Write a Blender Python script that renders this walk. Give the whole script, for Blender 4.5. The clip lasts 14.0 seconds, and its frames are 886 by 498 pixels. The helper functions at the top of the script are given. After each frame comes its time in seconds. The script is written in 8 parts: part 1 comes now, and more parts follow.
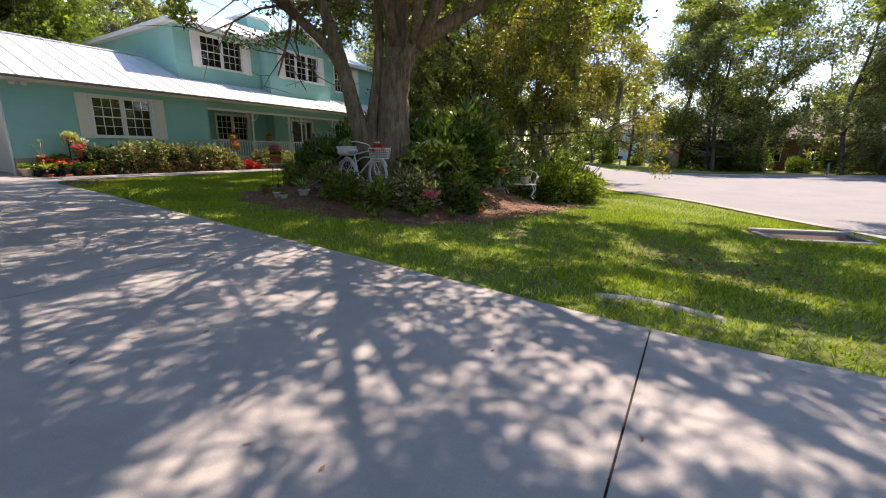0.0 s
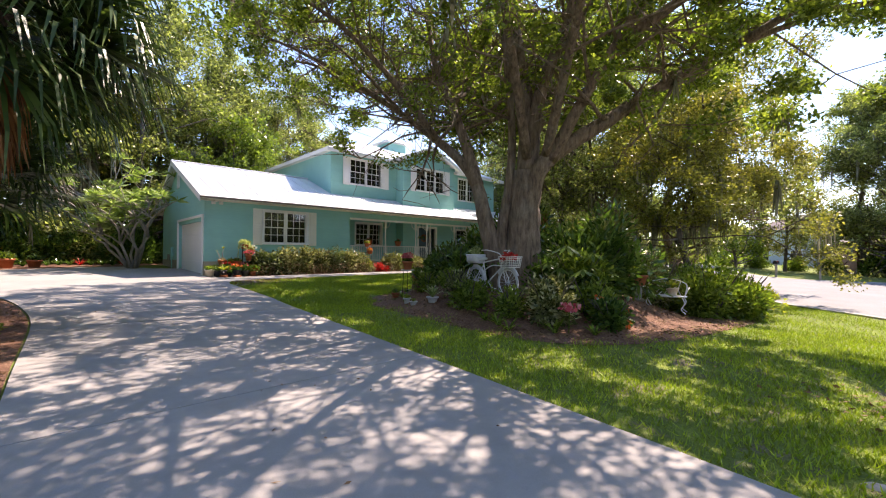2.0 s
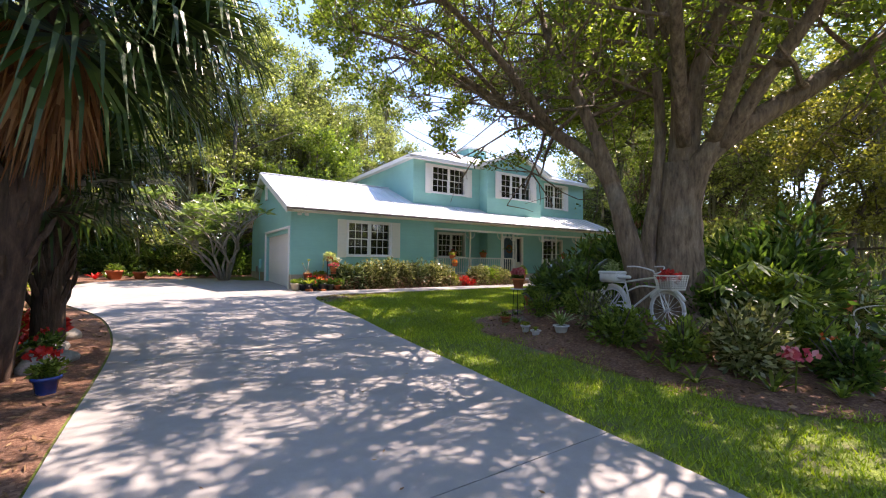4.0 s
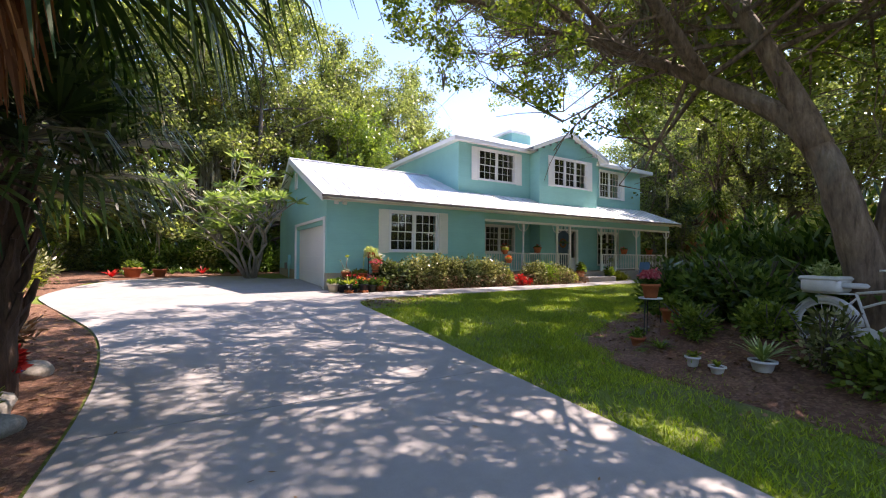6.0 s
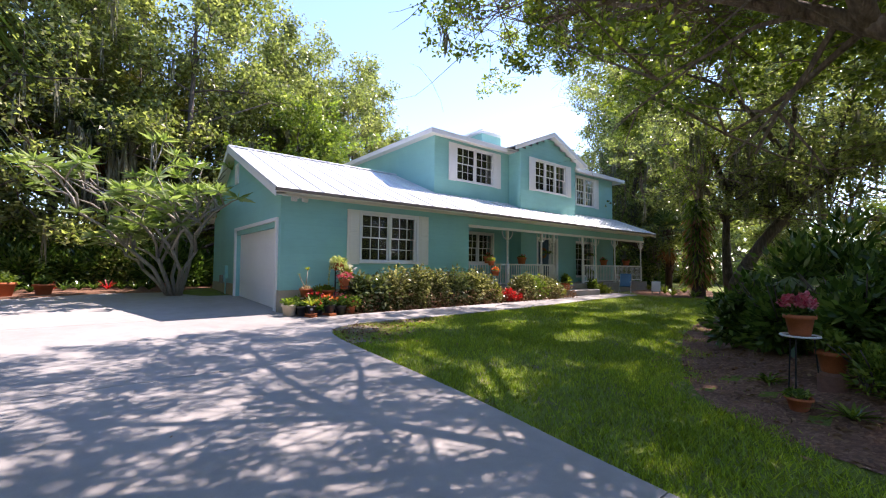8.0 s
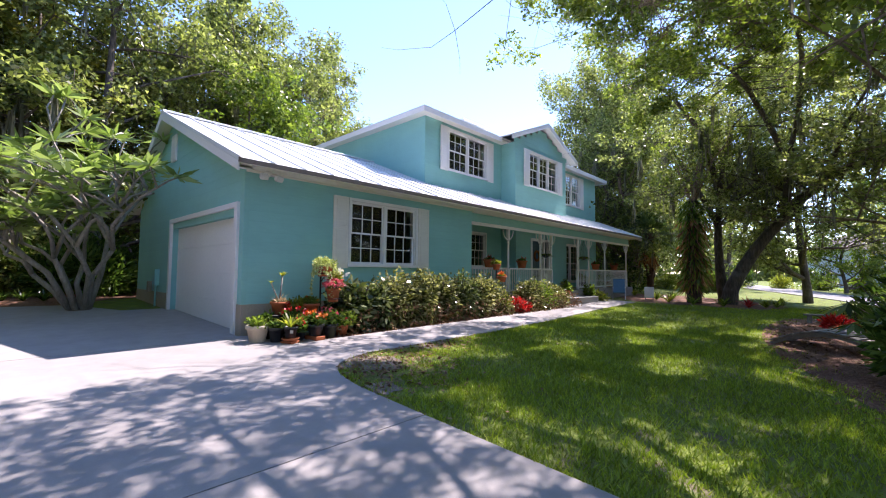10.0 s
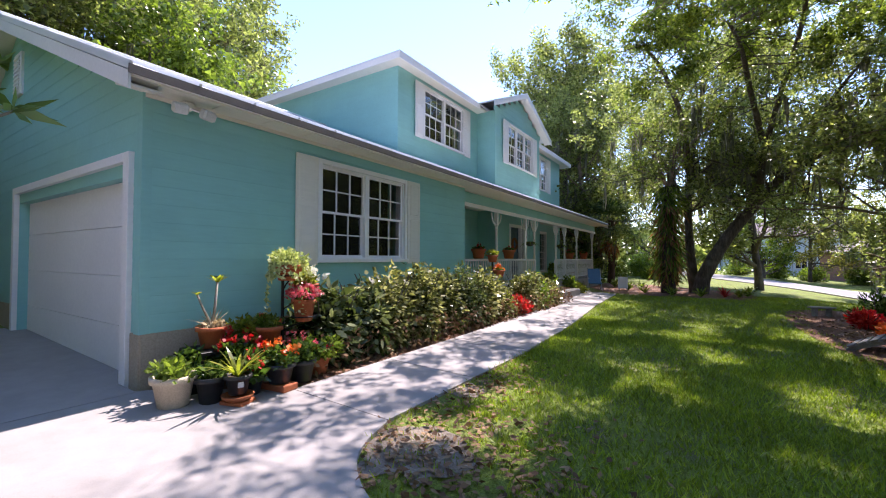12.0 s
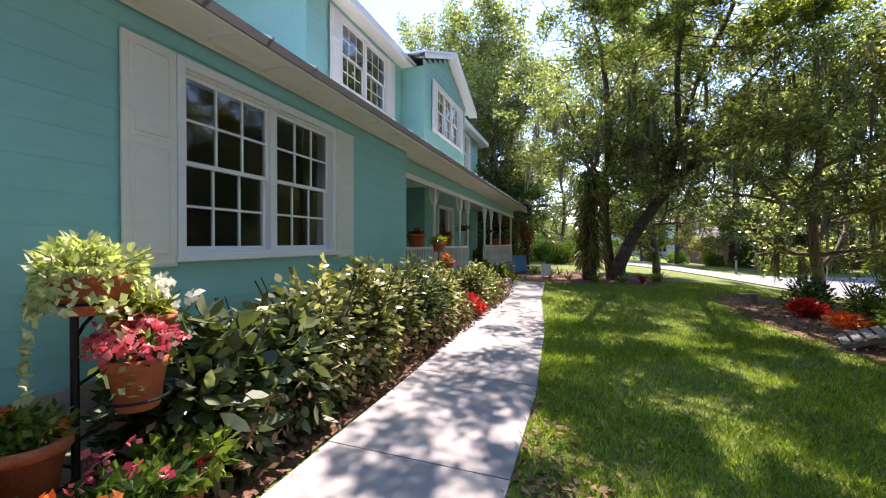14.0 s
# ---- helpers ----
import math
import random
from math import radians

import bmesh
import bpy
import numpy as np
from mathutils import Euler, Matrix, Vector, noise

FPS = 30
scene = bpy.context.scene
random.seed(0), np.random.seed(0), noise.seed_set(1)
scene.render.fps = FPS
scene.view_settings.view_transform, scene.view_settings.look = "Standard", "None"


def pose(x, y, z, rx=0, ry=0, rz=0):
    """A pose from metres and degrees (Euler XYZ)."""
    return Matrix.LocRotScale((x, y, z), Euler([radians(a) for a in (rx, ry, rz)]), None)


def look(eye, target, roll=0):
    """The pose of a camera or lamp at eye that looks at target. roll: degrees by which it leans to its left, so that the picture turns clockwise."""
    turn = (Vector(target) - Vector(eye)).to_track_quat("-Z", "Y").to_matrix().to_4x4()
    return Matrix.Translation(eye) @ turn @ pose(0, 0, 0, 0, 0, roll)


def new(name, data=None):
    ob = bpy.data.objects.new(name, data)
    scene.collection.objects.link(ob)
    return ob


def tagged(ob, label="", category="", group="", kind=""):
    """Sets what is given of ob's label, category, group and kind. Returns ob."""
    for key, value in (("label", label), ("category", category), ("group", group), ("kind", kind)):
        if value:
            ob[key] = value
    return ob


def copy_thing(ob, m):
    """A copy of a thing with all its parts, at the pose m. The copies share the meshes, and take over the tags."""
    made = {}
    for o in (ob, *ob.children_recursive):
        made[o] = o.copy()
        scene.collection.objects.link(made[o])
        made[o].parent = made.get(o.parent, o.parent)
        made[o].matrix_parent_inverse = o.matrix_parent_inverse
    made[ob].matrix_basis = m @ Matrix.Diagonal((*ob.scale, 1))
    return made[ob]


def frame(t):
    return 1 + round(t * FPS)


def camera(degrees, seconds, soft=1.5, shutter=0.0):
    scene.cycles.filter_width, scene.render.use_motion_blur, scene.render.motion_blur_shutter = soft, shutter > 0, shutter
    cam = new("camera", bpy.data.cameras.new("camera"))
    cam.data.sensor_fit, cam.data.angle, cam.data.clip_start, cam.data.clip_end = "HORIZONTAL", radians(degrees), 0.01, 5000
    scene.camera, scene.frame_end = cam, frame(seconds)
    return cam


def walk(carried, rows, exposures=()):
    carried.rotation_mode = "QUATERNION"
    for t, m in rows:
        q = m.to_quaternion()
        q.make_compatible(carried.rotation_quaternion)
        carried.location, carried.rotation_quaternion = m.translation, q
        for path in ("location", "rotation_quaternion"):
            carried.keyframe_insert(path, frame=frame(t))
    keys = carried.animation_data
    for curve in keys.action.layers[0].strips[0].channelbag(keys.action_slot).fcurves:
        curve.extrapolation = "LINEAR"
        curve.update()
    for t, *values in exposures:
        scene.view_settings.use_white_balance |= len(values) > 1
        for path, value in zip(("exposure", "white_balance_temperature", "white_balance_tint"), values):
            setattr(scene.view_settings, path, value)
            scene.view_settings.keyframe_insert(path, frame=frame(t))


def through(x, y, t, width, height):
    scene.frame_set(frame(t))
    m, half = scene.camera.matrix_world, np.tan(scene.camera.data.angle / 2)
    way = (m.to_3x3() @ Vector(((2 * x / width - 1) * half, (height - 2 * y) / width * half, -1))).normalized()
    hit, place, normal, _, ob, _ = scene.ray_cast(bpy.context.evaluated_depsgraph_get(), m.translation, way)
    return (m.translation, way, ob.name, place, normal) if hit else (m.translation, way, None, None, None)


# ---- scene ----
cam = camera(94.0, 14.0, 1.1)
METRES, EYE, TILT, LEAN, TURN = 17.16, 1.65, 0.0, 0.0, 31.7
PATH = [
    (0, (0.229, -0.676, 1.892), (-0.777, 0.992, 1.44), 0.0),
    (0.5, (0.154, -0.624, 1.929), (-1.008, 0.986, 1.685), -0.0),
    (1, (0.057, -0.589, 1.979), (-1.218, 0.948, 1.872), 0.1),
    (1.5, (-0.125, -0.58, 2.03), (-1.494, 0.878, 2.003), 0.1),
    (2, (-0.391, -0.538, 2.049), (-1.838, 0.842, 2.074), 0.2),
    (2.5, (-0.765, -0.427, 2.065), (-2.273, 0.885, 2.119), 0.3),
    (3, (-1.214, -0.319, 2.077), (-2.765, 0.942, 2.148), 0.4),
    (3.5, (-1.77, -0.263, 2.133), (-3.362, 0.945, 2.21), 0.4),
    (4, (-2.346, -0.175, 2.166), (-3.999, 0.95, 2.238), 0.3),
    (4.2, (-2.619, -0.111, 2.148), (-4.289, 0.989, 2.214), 0.6),
    (6.3, (-5.463, 0.062, 2.269), (-7.167, 1.107, 2.312), 0.3),
    (6.5, (-5.729, 0.081, 2.279), (-7.422, 1.145, 2.32), 0.3),
    (7, (-6.446, 0.206, 2.304), (-8.099, 1.331, 2.365), 0.3),
    (7.5, (-7.165, 0.302, 2.331), (-8.763, 1.502, 2.409), 0.4),
    (8, (-7.94, 0.44, 2.346), (-9.485, 1.708, 2.434), 0.4),
    (8.2, (-8.239, 0.477, 2.332), (-9.765, 1.766, 2.428), 0.5),
    (10.3, (-11.43, 1.115, 2.378), (-12.764, 2.601, 2.483), 0.4),
    (10.5, (-11.754, 1.261, 2.401), (-13.068, 2.765, 2.504), 0.3),
    (11, (-12.435, 1.509, 2.455), (-13.693, 3.061, 2.543), 0.2),
    (11.5, (-13.148, 1.795, 2.481), (-14.324, 3.411, 2.548), 0.2),
    (12, (-13.819, 2.063, 2.51), (-14.91, 3.739, 2.555), 0.2),
    (12.5, (-14.445, 2.381, 2.524), (-15.436, 4.118, 2.554), 0.1),
    (13, (-14.988, 2.765, 2.542), (-15.841, 4.574, 2.552), 0.2),
    (13.5, (-15.431, 3.232, 2.562), (-16.168, 5.091, 2.548), 0.2),
    (14, (-15.8, 3.82, 2.591), (-16.427, 5.719, 2.56), 0.2),
]
walk(cam, [(t, look(eye, target, roll)) for t, eye, target, roll in PATH],
     ((0, 1.1, 7100, 25), (1.5, 1.32, 7000, 26), (4, 1.6, 6800, 28), (7, 1.47, 6500, 28), (10.5, 1.42, 5950, 30), (12, 1.46, 6050, 30), (14, 1.56, 6300, 27)))

# ---- light ----
world = bpy.data.worlds.new("sky")
scene.world = world
world.use_nodes = True
wn = world.node_tree.nodes
sky = wn.new("ShaderNodeTexSky")
sky.sky_type, sky.sun_disc = "NISHITA", False
sky.sun_elevation, sky.sun_rotation = radians(54.6), radians(-3)
sky.air_density, sky.dust_density, sky.ozone_density = 1.2, 0.05, 3.5
world.node_tree.links.new(sky.outputs[0], wn["Background"].inputs[0])
wn["Background"].inputs[1].default_value = 0.145

sun = new("sun", bpy.data.lights.new("sun", "SUN"))
sun.data.energy, sun.data.angle, sun.data.color = 4.8, radians(0.45), (1.0, 0.92, 0.78)
sun.matrix_world = look((0, 0, 0), (-0.035, -0.578, -0.815))
scene.view_settings.exposure = 1.2

# ---- materials ----
def mat(name, rough=0.6, metal=0.0):
    m = bpy.data.materials.new(name)
    m.use_nodes = True
    nt = m.node_tree
    b = nt.nodes["Principled BSDF"]
    b.inputs["Roughness"].default_value = rough
    b.inputs["Metallic"].default_value = metal
    return m, nt, b


def node(nt, kind, **inputs):
    n = nt.nodes.new(kind)
    for k, v in inputs.items():
        n.inputs[k].default_value = v
    return n


def ramp(nt, source, stops):
    r = nt.nodes.new("ShaderNodeValToRGB")
    e = r.color_ramp.elements
    while len(e) < len(stops):
        e.new(0.5)
    for el, (p, c) in zip(e, stops):
        el.position, el.color = p, (*c, 1)
    nt.links.new(source, r.inputs[0])
    return r.outputs[0]


def mixed(nt, fac, a, b, mode="MIX"):
    m = nt.nodes.new("ShaderNodeMix")
    m.data_type, m.blend_type = "RGBA", mode
    for sock, v in ((m.inputs[0], fac), (m.inputs[6], a), (m.inputs[7], b)):
        if isinstance(v, (int, float)):
            sock.default_value = v
        elif isinstance(v, tuple):
            sock.default_value = (*v, 1)
        else:
            nt.links.new(v, sock)
    return m.outputs[2]


def noise_of(nt, scale, detail=4.0, rough=0.55, space="Object", stretch=None):
    c = nt.nodes.new("ShaderNodeTexCoord")
    n = node(nt, "ShaderNodeTexNoise", Scale=scale, Detail=detail, Roughness=rough)
    if space == "World":
        src = nt.nodes.new("ShaderNodeNewGeometry").outputs["Position"]
    else:
        src = c.outputs[space]
    if stretch:
        mp = nt.nodes.new("ShaderNodeMapping")
        mp.inputs["Scale"].default_value = stretch
        nt.links.new(src, mp.inputs[0])
        src = mp.outputs[0]
    nt.links.new(src, n.inputs["Vector"])
    return n.outputs["Fac"]


def bump(nt, b, height, strength=0.3, distance=0.01):
    n = node(nt, "ShaderNodeBump", Strength=strength, Distance=distance)
    nt.links.new(height, n.inputs["Height"])
    nt.links.new(n.outputs[0], b.inputs["Normal"])


def two_tone(name, c1, c2, scale=3.0, fine=60.0, rough=0.6, relief=0.25, metal=0.0, space="World", stretch=None, dist=0.01, fine_mix=0.35):
    m, nt, b = mat(name, rough, metal)
    big = noise_of(nt, scale, 5.0, 0.6, space, stretch)
    small = noise_of(nt, fine, 3.0, 0.6, space, stretch)
    base = ramp(nt, big, [(0.3, c1), (0.7, c2)])
    dark = tuple(0.6 * v for v in c1)
    base2 = ramp(nt, small, [(0.35, dark), (0.65, c2)])
    nt.links.new(mixed(nt, fine_mix, base, base2), b.inputs["Base Color"])
    if relief:
        bump(nt, b, small, relief, dist)
    return m


def leaf_mat(name, c1, c2, c3, rough=0.45, through=0.35, trans_gain=(1.3, 1.5, 0.6)):
    m, nt, b = mat(name, rough)
    g = nt.nodes.new("ShaderNodeNewGeometry")
    col = ramp(nt, g.outputs["Random Per Island"], [(0.0, c1), (0.5, c2), (1.0, c3)])
    patch = noise_of(nt, 0.5, 2.0, 0.5, "World")
    col = mixed(nt, 0.5, col, mixed(nt, 1.0, col, ramp(nt, patch, [(0.3, (0.55, 0.6, 0.5)), (0.7, (1.25, 1.2, 1.0))]), "MULTIPLY"))
    nt.links.new(col, b.inputs["Base Color"])
    b.inputs["Specular IOR Level"].default_value = 0.4
    t = nt.nodes.new("ShaderNodeBsdfTranslucent")
    nt.links.new(mixed(nt, 1.0, col, trans_gain, "MULTIPLY"), t.inputs["Color"])
    s = nt.nodes.new("ShaderNodeMixShader")
    s.inputs[0].default_value = through
    nt.links.new(b.outputs[0], s.inputs[1])
    nt.links.new(t.outputs[0], s.inputs[2])
    nt.links.new(s.outputs[0], nt.nodes["Material Output"].inputs["Surface"])
    return m


def concrete_mat():
    m, nt, b = mat("concrete", 0.85)
    big = noise_of(nt, 0.45, 5.0, 0.6, "World")
    mid = noise_of(nt, 4.0, 5.0, 0.65, "World")
    fine = noise_of(nt, 140.0, 2.0, 0.6, "World")
    c = ramp(nt, big, [(0.3, (0.285, 0.265, 0.25)), (0.7, (0.36, 0.337, 0.32))])
    c = mixed(nt, 0.6, c, mixed(nt, 1.0, c, ramp(nt, mid, [(0.3, (0.8, 0.79, 0.77)), (0.7, (1.06, 1.06, 1.05))]), "MULTIPLY"))
    c = mixed(nt, 0.5, c, mixed(nt, 1.0, c, ramp(nt, fine, [(0.3, (0.8, 0.8, 0.8)), (0.7, (1.12, 1.12, 1.12))]), "MULTIPLY"))
    oi = nt.nodes.new("ShaderNodeObjectInfo")
    c = mixed(nt, 0.3, c, mixed(nt, 1.0, c, ramp(nt, oi.outputs["Random"], [(0.0, (0.9, 0.9, 0.9)), (1.0, (1.06, 1.05, 1.03))]), "MULTIPLY"))
    nt.links.new(c, b.inputs["Base Color"])
    bump(nt, b, fine, 0.25, 0.004)
    return m


def lawn_mat():
    m, nt, b = mat("lawn_soil", 0.95)
    big = noise_of(nt, 0.35, 4.0, 0.6, "World")
    mid = noise_of(nt, 2.2, 5.0, 0.65, "World")
    fine = noise_of(nt, 55.0, 3.0, 0.7, "World")
    c = ramp(nt, mid, [(0.33, (0.17, 0.145, 0.08)), (0.45, (0.13, 0.175, 0.02)), (0.75, (0.22, 0.28, 0.026))])
    c = mixed(nt, ramp(nt, big, [(0.6, (0, 0, 0)), (0.76, (0.7, 0.7, 0.7))]), c, (0.20, 0.165, 0.095))
    c = mixed(nt, 0.7, c, mixed(nt, 1.0, c, ramp(nt, fine, [(0.3, (0.35, 0.35, 0.35)), (0.7, (1.4, 1.4, 1.3))]), "MULTIPLY"))
    nt.links.new(c, b.inputs["Base Color"])
    bump(nt, b, fine, 0.8, 0.03)
    return m


def mulch_mat():
    m, nt, b = mat("mulch", 0.95)
    v = node(nt, "ShaderNodeTexVoronoi", Scale=38.0)
    g = nt.nodes.new("ShaderNodeNewGeometry")
    nt.links.new(g.outputs["Position"], v.inputs["Vector"])
    big = noise_of(nt, 0.9, 4.0, 0.6, "World")
    fine = noise_of(nt, 70.0, 3.0, 0.7, "World")
    c = ramp(nt, v.outputs["Color"], [(0.1, (0.05, 0.022, 0.012)), (0.5, (0.18, 0.075, 0.04)), (0.9, (0.40, 0.23, 0.14))])
    c = mixed(nt, 0.5, c, ramp(nt, big, [(0.35, (0.125, 0.052, 0.028)), (0.7, (0.29, 0.16, 0.10))]))
    nt.links.new(c, b.inputs["Base Color"])
    bump(nt, b, fine, 0.9, 0.03)
    return m


def bark_mat(name, c1, c2, c3, lichen=0.35):
    m, nt, b = mat(name, 0.95)
    streak = noise_of(nt, 9.0, 6.0, 0.65, "World", (1.6, 1.6, 0.28))
    fine = noise_of(nt, 45.0, 4.0, 0.7, "World", (1.0, 1.0, 0.4))
    patch = noise_of(nt, 1.7, 4.0, 0.6, "World")
    c = ramp(nt, streak, [(0.3, c1), (0.55, c2), (0.8, c3)])
    c = mixed(nt, ramp(nt, patch, [(0.52, (0, 0, 0)), (0.7, (lichen,) * 3)]), c, (0.36, 0.34, 0.29))
    c = mixed(nt, 0.4, c, mixed(nt, 1.0, c, ramp(nt, fine, [(0.3, (0.5, 0.5, 0.5)), (0.7, (1.3, 1.3, 1.3))]), "MULTIPLY"))
    nt.links.new(c, b.inputs["Base Color"])
    bump(nt, b, streak, 0.9, 0.05)
    return m


def roof_mat():
    m, nt, b = mat("roof_metal", 0.5, 0.12)
    big = noise_of(nt, 0.8, 4.0, 0.6, "World")
    run = noise_of(nt, 5.0, 4.0, 0.6, "World", (0.15, 1.6, 0.15))
    c = ramp(nt, run, [(0.3, (0.66, 0.68, 0.70)), (0.7, (0.80, 0.81, 0.82))])
    c = mixed(nt, 0.35, c, ramp(nt, big, [(0.35, (0.62, 0.64, 0.66)), (0.7, (0.84, 0.84, 0.84))]))
    nt.links.new(c, b.inputs["Base Color"])
    nt.links.new(ramp(nt, big, [(0.3, (0.34,) * 3), (0.7, (0.5,) * 3)]), b.inputs["Roughness"])
    bump(nt, b, run, 0.1, 0.01)
    return m


def paint_mat(name, c, wear=0.12, rough=0.55):
    m, nt, b = mat(name, rough)
    big = noise_of(nt, 0.7, 4.0, 0.6, "World")
    fine = noise_of(nt, 26.0, 4.0, 0.65, "World", (1, 0.12, 1))
    oi = nt.nodes.new("ShaderNodeObjectInfo")
    k = tuple(v * (1 - wear) for v in c)
    col = ramp(nt, big, [(0.3, k), (0.7, c)])
    col = mixed(nt, 0.4, col, mixed(nt, 1.0, col, ramp(nt, fine, [(0.3, (0.86, 0.87, 0.88)), (0.7, (1.05, 1.05, 1.05))]), "MULTIPLY"))
    col = mixed(nt, 0.5, col, mixed(nt, 1.0, col, ramp(nt, oi.outputs["Random"], [(0.0, (0.92, 0.93, 0.94)), (1.0, (1.04, 1.03, 1.03))]), "MULTIPLY"))
    nt.links.new(col, b.inputs["Base Color"])
    bump(nt, b, fine, 0.25, 0.004)
    return m


def glass_mat():
    m, nt, b = mat("window_glass", 0.02)
    b.inputs["Transmission Weight"].default_value = 1.0
    b.inputs["Base Color"].default_value = (0.75, 0.78, 0.78, 1)
    b.inputs["IOR"].default_value = 1.5
    wob = noise_of(nt, 1.4, 2.0, 0.5, "World")
    bump(nt, b, wob, 0.05, 0.01)
    return m


def plain(name, c, rough=0.5, metal=0.0, vary=0.18, scale=12.0):
    lo = tuple(v * (1 - vary) for v in c)
    return two_tone(name, lo, c, scale, scale * 9, rough, 0.12, metal, "Object", None, 0.003, 0.25)


CONCRETE, LAWN, MULCH, ROOF, GLASS = concrete_mat(), lawn_mat(), mulch_mat(), roof_mat(), glass_mat()
ASPHALT = two_tone("road_asphalt", (0.185, 0.178, 0.178), (0.25, 0.242, 0.242), 0.6, 90.0, 0.9, 0.4)
CURB = two_tone("curb_concrete", (0.27, 0.255, 0.235), (0.37, 0.35, 0.325), 2.0, 80.0, 0.9, 0.3)
TEAL = paint_mat("teal_paint", (0.275, 0.59, 0.555))
WHITE = paint_mat("white_paint", (0.84, 0.83, 0.81), 0.06)
CREAM = paint_mat("cream_paint", (0.80, 0.77, 0.68), 0.06)
STEM = two_tone("stem_wall_block", (0.34, 0.29, 0.22), (0.44, 0.38, 0.30), 2.5, 50.0, 0.9, 0.3)
# near-black that stands in for the shade of unlit rooms
UNLITROOM = plain("unlit_room_black", (0.012, 0.011, 0.010), 0.9)
CURTAIN = plain("curtain_cloth", (0.35, 0.33, 0.30), 0.9)
FLASH = plain("drip_edge_brown", (0.16, 0.14, 0.125), 0.6)
OAKBARK = bark_mat("oak_bark", (0.075, 0.05, 0.035), (0.225, 0.158, 0.11), (0.37, 0.285, 0.21), 0.24)
DARKBARK = bark_mat("dark_bark", (0.045, 0.035, 0.028), (0.11, 0.085, 0.065), (0.22, 0.18, 0.14), 0.25)
PALMBARK = bark_mat("palm_bark", (0.035, 0.02, 0.014), (0.09, 0.052, 0.034), (0.17, 0.105, 0.07), 0.1)
OAKLEAF = leaf_mat("oak_leaf", (0.06, 0.085, 0.018), (0.15, 0.185, 0.036), (0.29, 0.315, 0.075), 0.28, 0.5, (1.6, 1.9, 0.75))
BGLEAF = leaf_mat("far_oak_leaf", (0.07, 0.085, 0.028), (0.185, 0.205, 0.065), (0.37, 0.37, 0.16), 0.3, 0.5, (1.5, 1.75, 0.95))
LIMELEAF = leaf_mat("lime_leaf", (0.10, 0.13, 0.02), (0.19, 0.225, 0.032), (0.34, 0.34, 0.075), 0.34, 0.55, (1.6, 1.65, 0.65))
SHRUBLEAF = leaf_mat("shrub_leaf", (0.055, 0.085, 0.018), (0.135, 0.19, 0.038), (0.27, 0.335, 0.08), 0.26, 0.4, (1.6, 1.8, 0.6))
DEEPLEAF = leaf_mat("deep_green_leaf", (0.03, 0.06, 0.016), (0.08, 0.14, 0.032), (0.17, 0.245, 0.06), 0.2, 0.36, (1.2, 1.4, 0.6))
HEDGELEAF = leaf_mat("hedge_leaf", (0.045, 0.055, 0.02), (0.15, 0.165, 0.06), (0.50, 0.49, 0.29), 0.24, 0.35, (1.3, 1.35, 0.7))
GLOSSLEAF = leaf_mat("glossy_leaf", (0.035, 0.055, 0.02), (0.085, 0.11, 0.045), (0.30, 0.33, 0.21), 0.2, 0.3, (1.4, 1.5, 0.7))
VARLEAF = leaf_mat("variegated_leaf", (0.13, 0.20, 0.05), (0.30, 0.36, 0.13), (0.55, 0.58, 0.36), 0.4, 0.3)
IVYLEAF = leaf_mat("variegated_ivy", (0.24, 0.30, 0.10), (0.50, 0.52, 0.28), (0.76, 0.75, 0.52), 0.4, 0.3)
OLIVELEAF = leaf_mat("olive_leaf", (0.09, 0.10, 0.025), (0.18, 0.185, 0.05), (0.32, 0.31, 0.10), 0.36, 0.5, (1.6, 1.6, 0.65))
PALMLEAF = leaf_mat("palm_leaf", (0.025, 0.05, 0.018), (0.05, 0.09, 0.028), (0.12, 0.17, 0.055), 0.36, 0.25)
DEADLEAF = leaf_mat("dead_palm_leaf", (0.14, 0.06, 0.03), (0.30, 0.135, 0.06), (0.45, 0.26, 0.14), 0.8, 0.4, (1.4, 1.0, 0.6))
MOSS = leaf_mat("spanish_moss", (0.13, 0.13, 0.09), (0.20, 0.20, 0.14), (0.28, 0.27, 0.20), 0.95, 0.3, (1, 1, 1))
GRASS = leaf_mat("grass_blade", (0.16, 0.185, 0.022), (0.245, 0.345, 0.022), (0.46, 0.51, 0.05), 0.5, 0.32, (1.25, 1.45, 0.6))
REDLEAF = leaf_mat("red_petal", (0.35, 0.012, 0.012), (0.55, 0.025, 0.02), (0.75, 0.07, 0.05), 0.5, 0.3, (1.2, 0.7, 0.7))
PINKLEAF = leaf_mat("pink_petal", (0.5, 0.05, 0.09), (0.7, 0.12, 0.16), (0.85, 0.40, 0.42), 0.5, 0.3, (1.1, 0.9, 0.9))
ORANGELEAF = leaf_mat("orange_petal", (0.6, 0.09, 0.01), (0.75, 0.16, 0.02), (0.8, 0.30, 0.05), 0.5, 0.3, (1.1, 0.9, 0.7))
WHITELEAF = leaf_mat("white_petal", (0.6, 0.62, 0.5), (0.75, 0.76, 0.68), (0.85, 0.85, 0.8), 0.5, 0.3, (1, 1, 1))
BROWNLEAF = leaf_mat("dry_leaf", (0.10, 0.05, 0.025), (0.22, 0.12, 0.06), (0.36, 0.23, 0.13), 0.8, 0.15, (1, 1, 1))
STRAWLEAF = leaf_mat("straw", (0.32, 0.24, 0.13), (0.48, 0.38, 0.23), (0.62, 0.53, 0.36), 0.8, 0.25, (1, 1, 1))
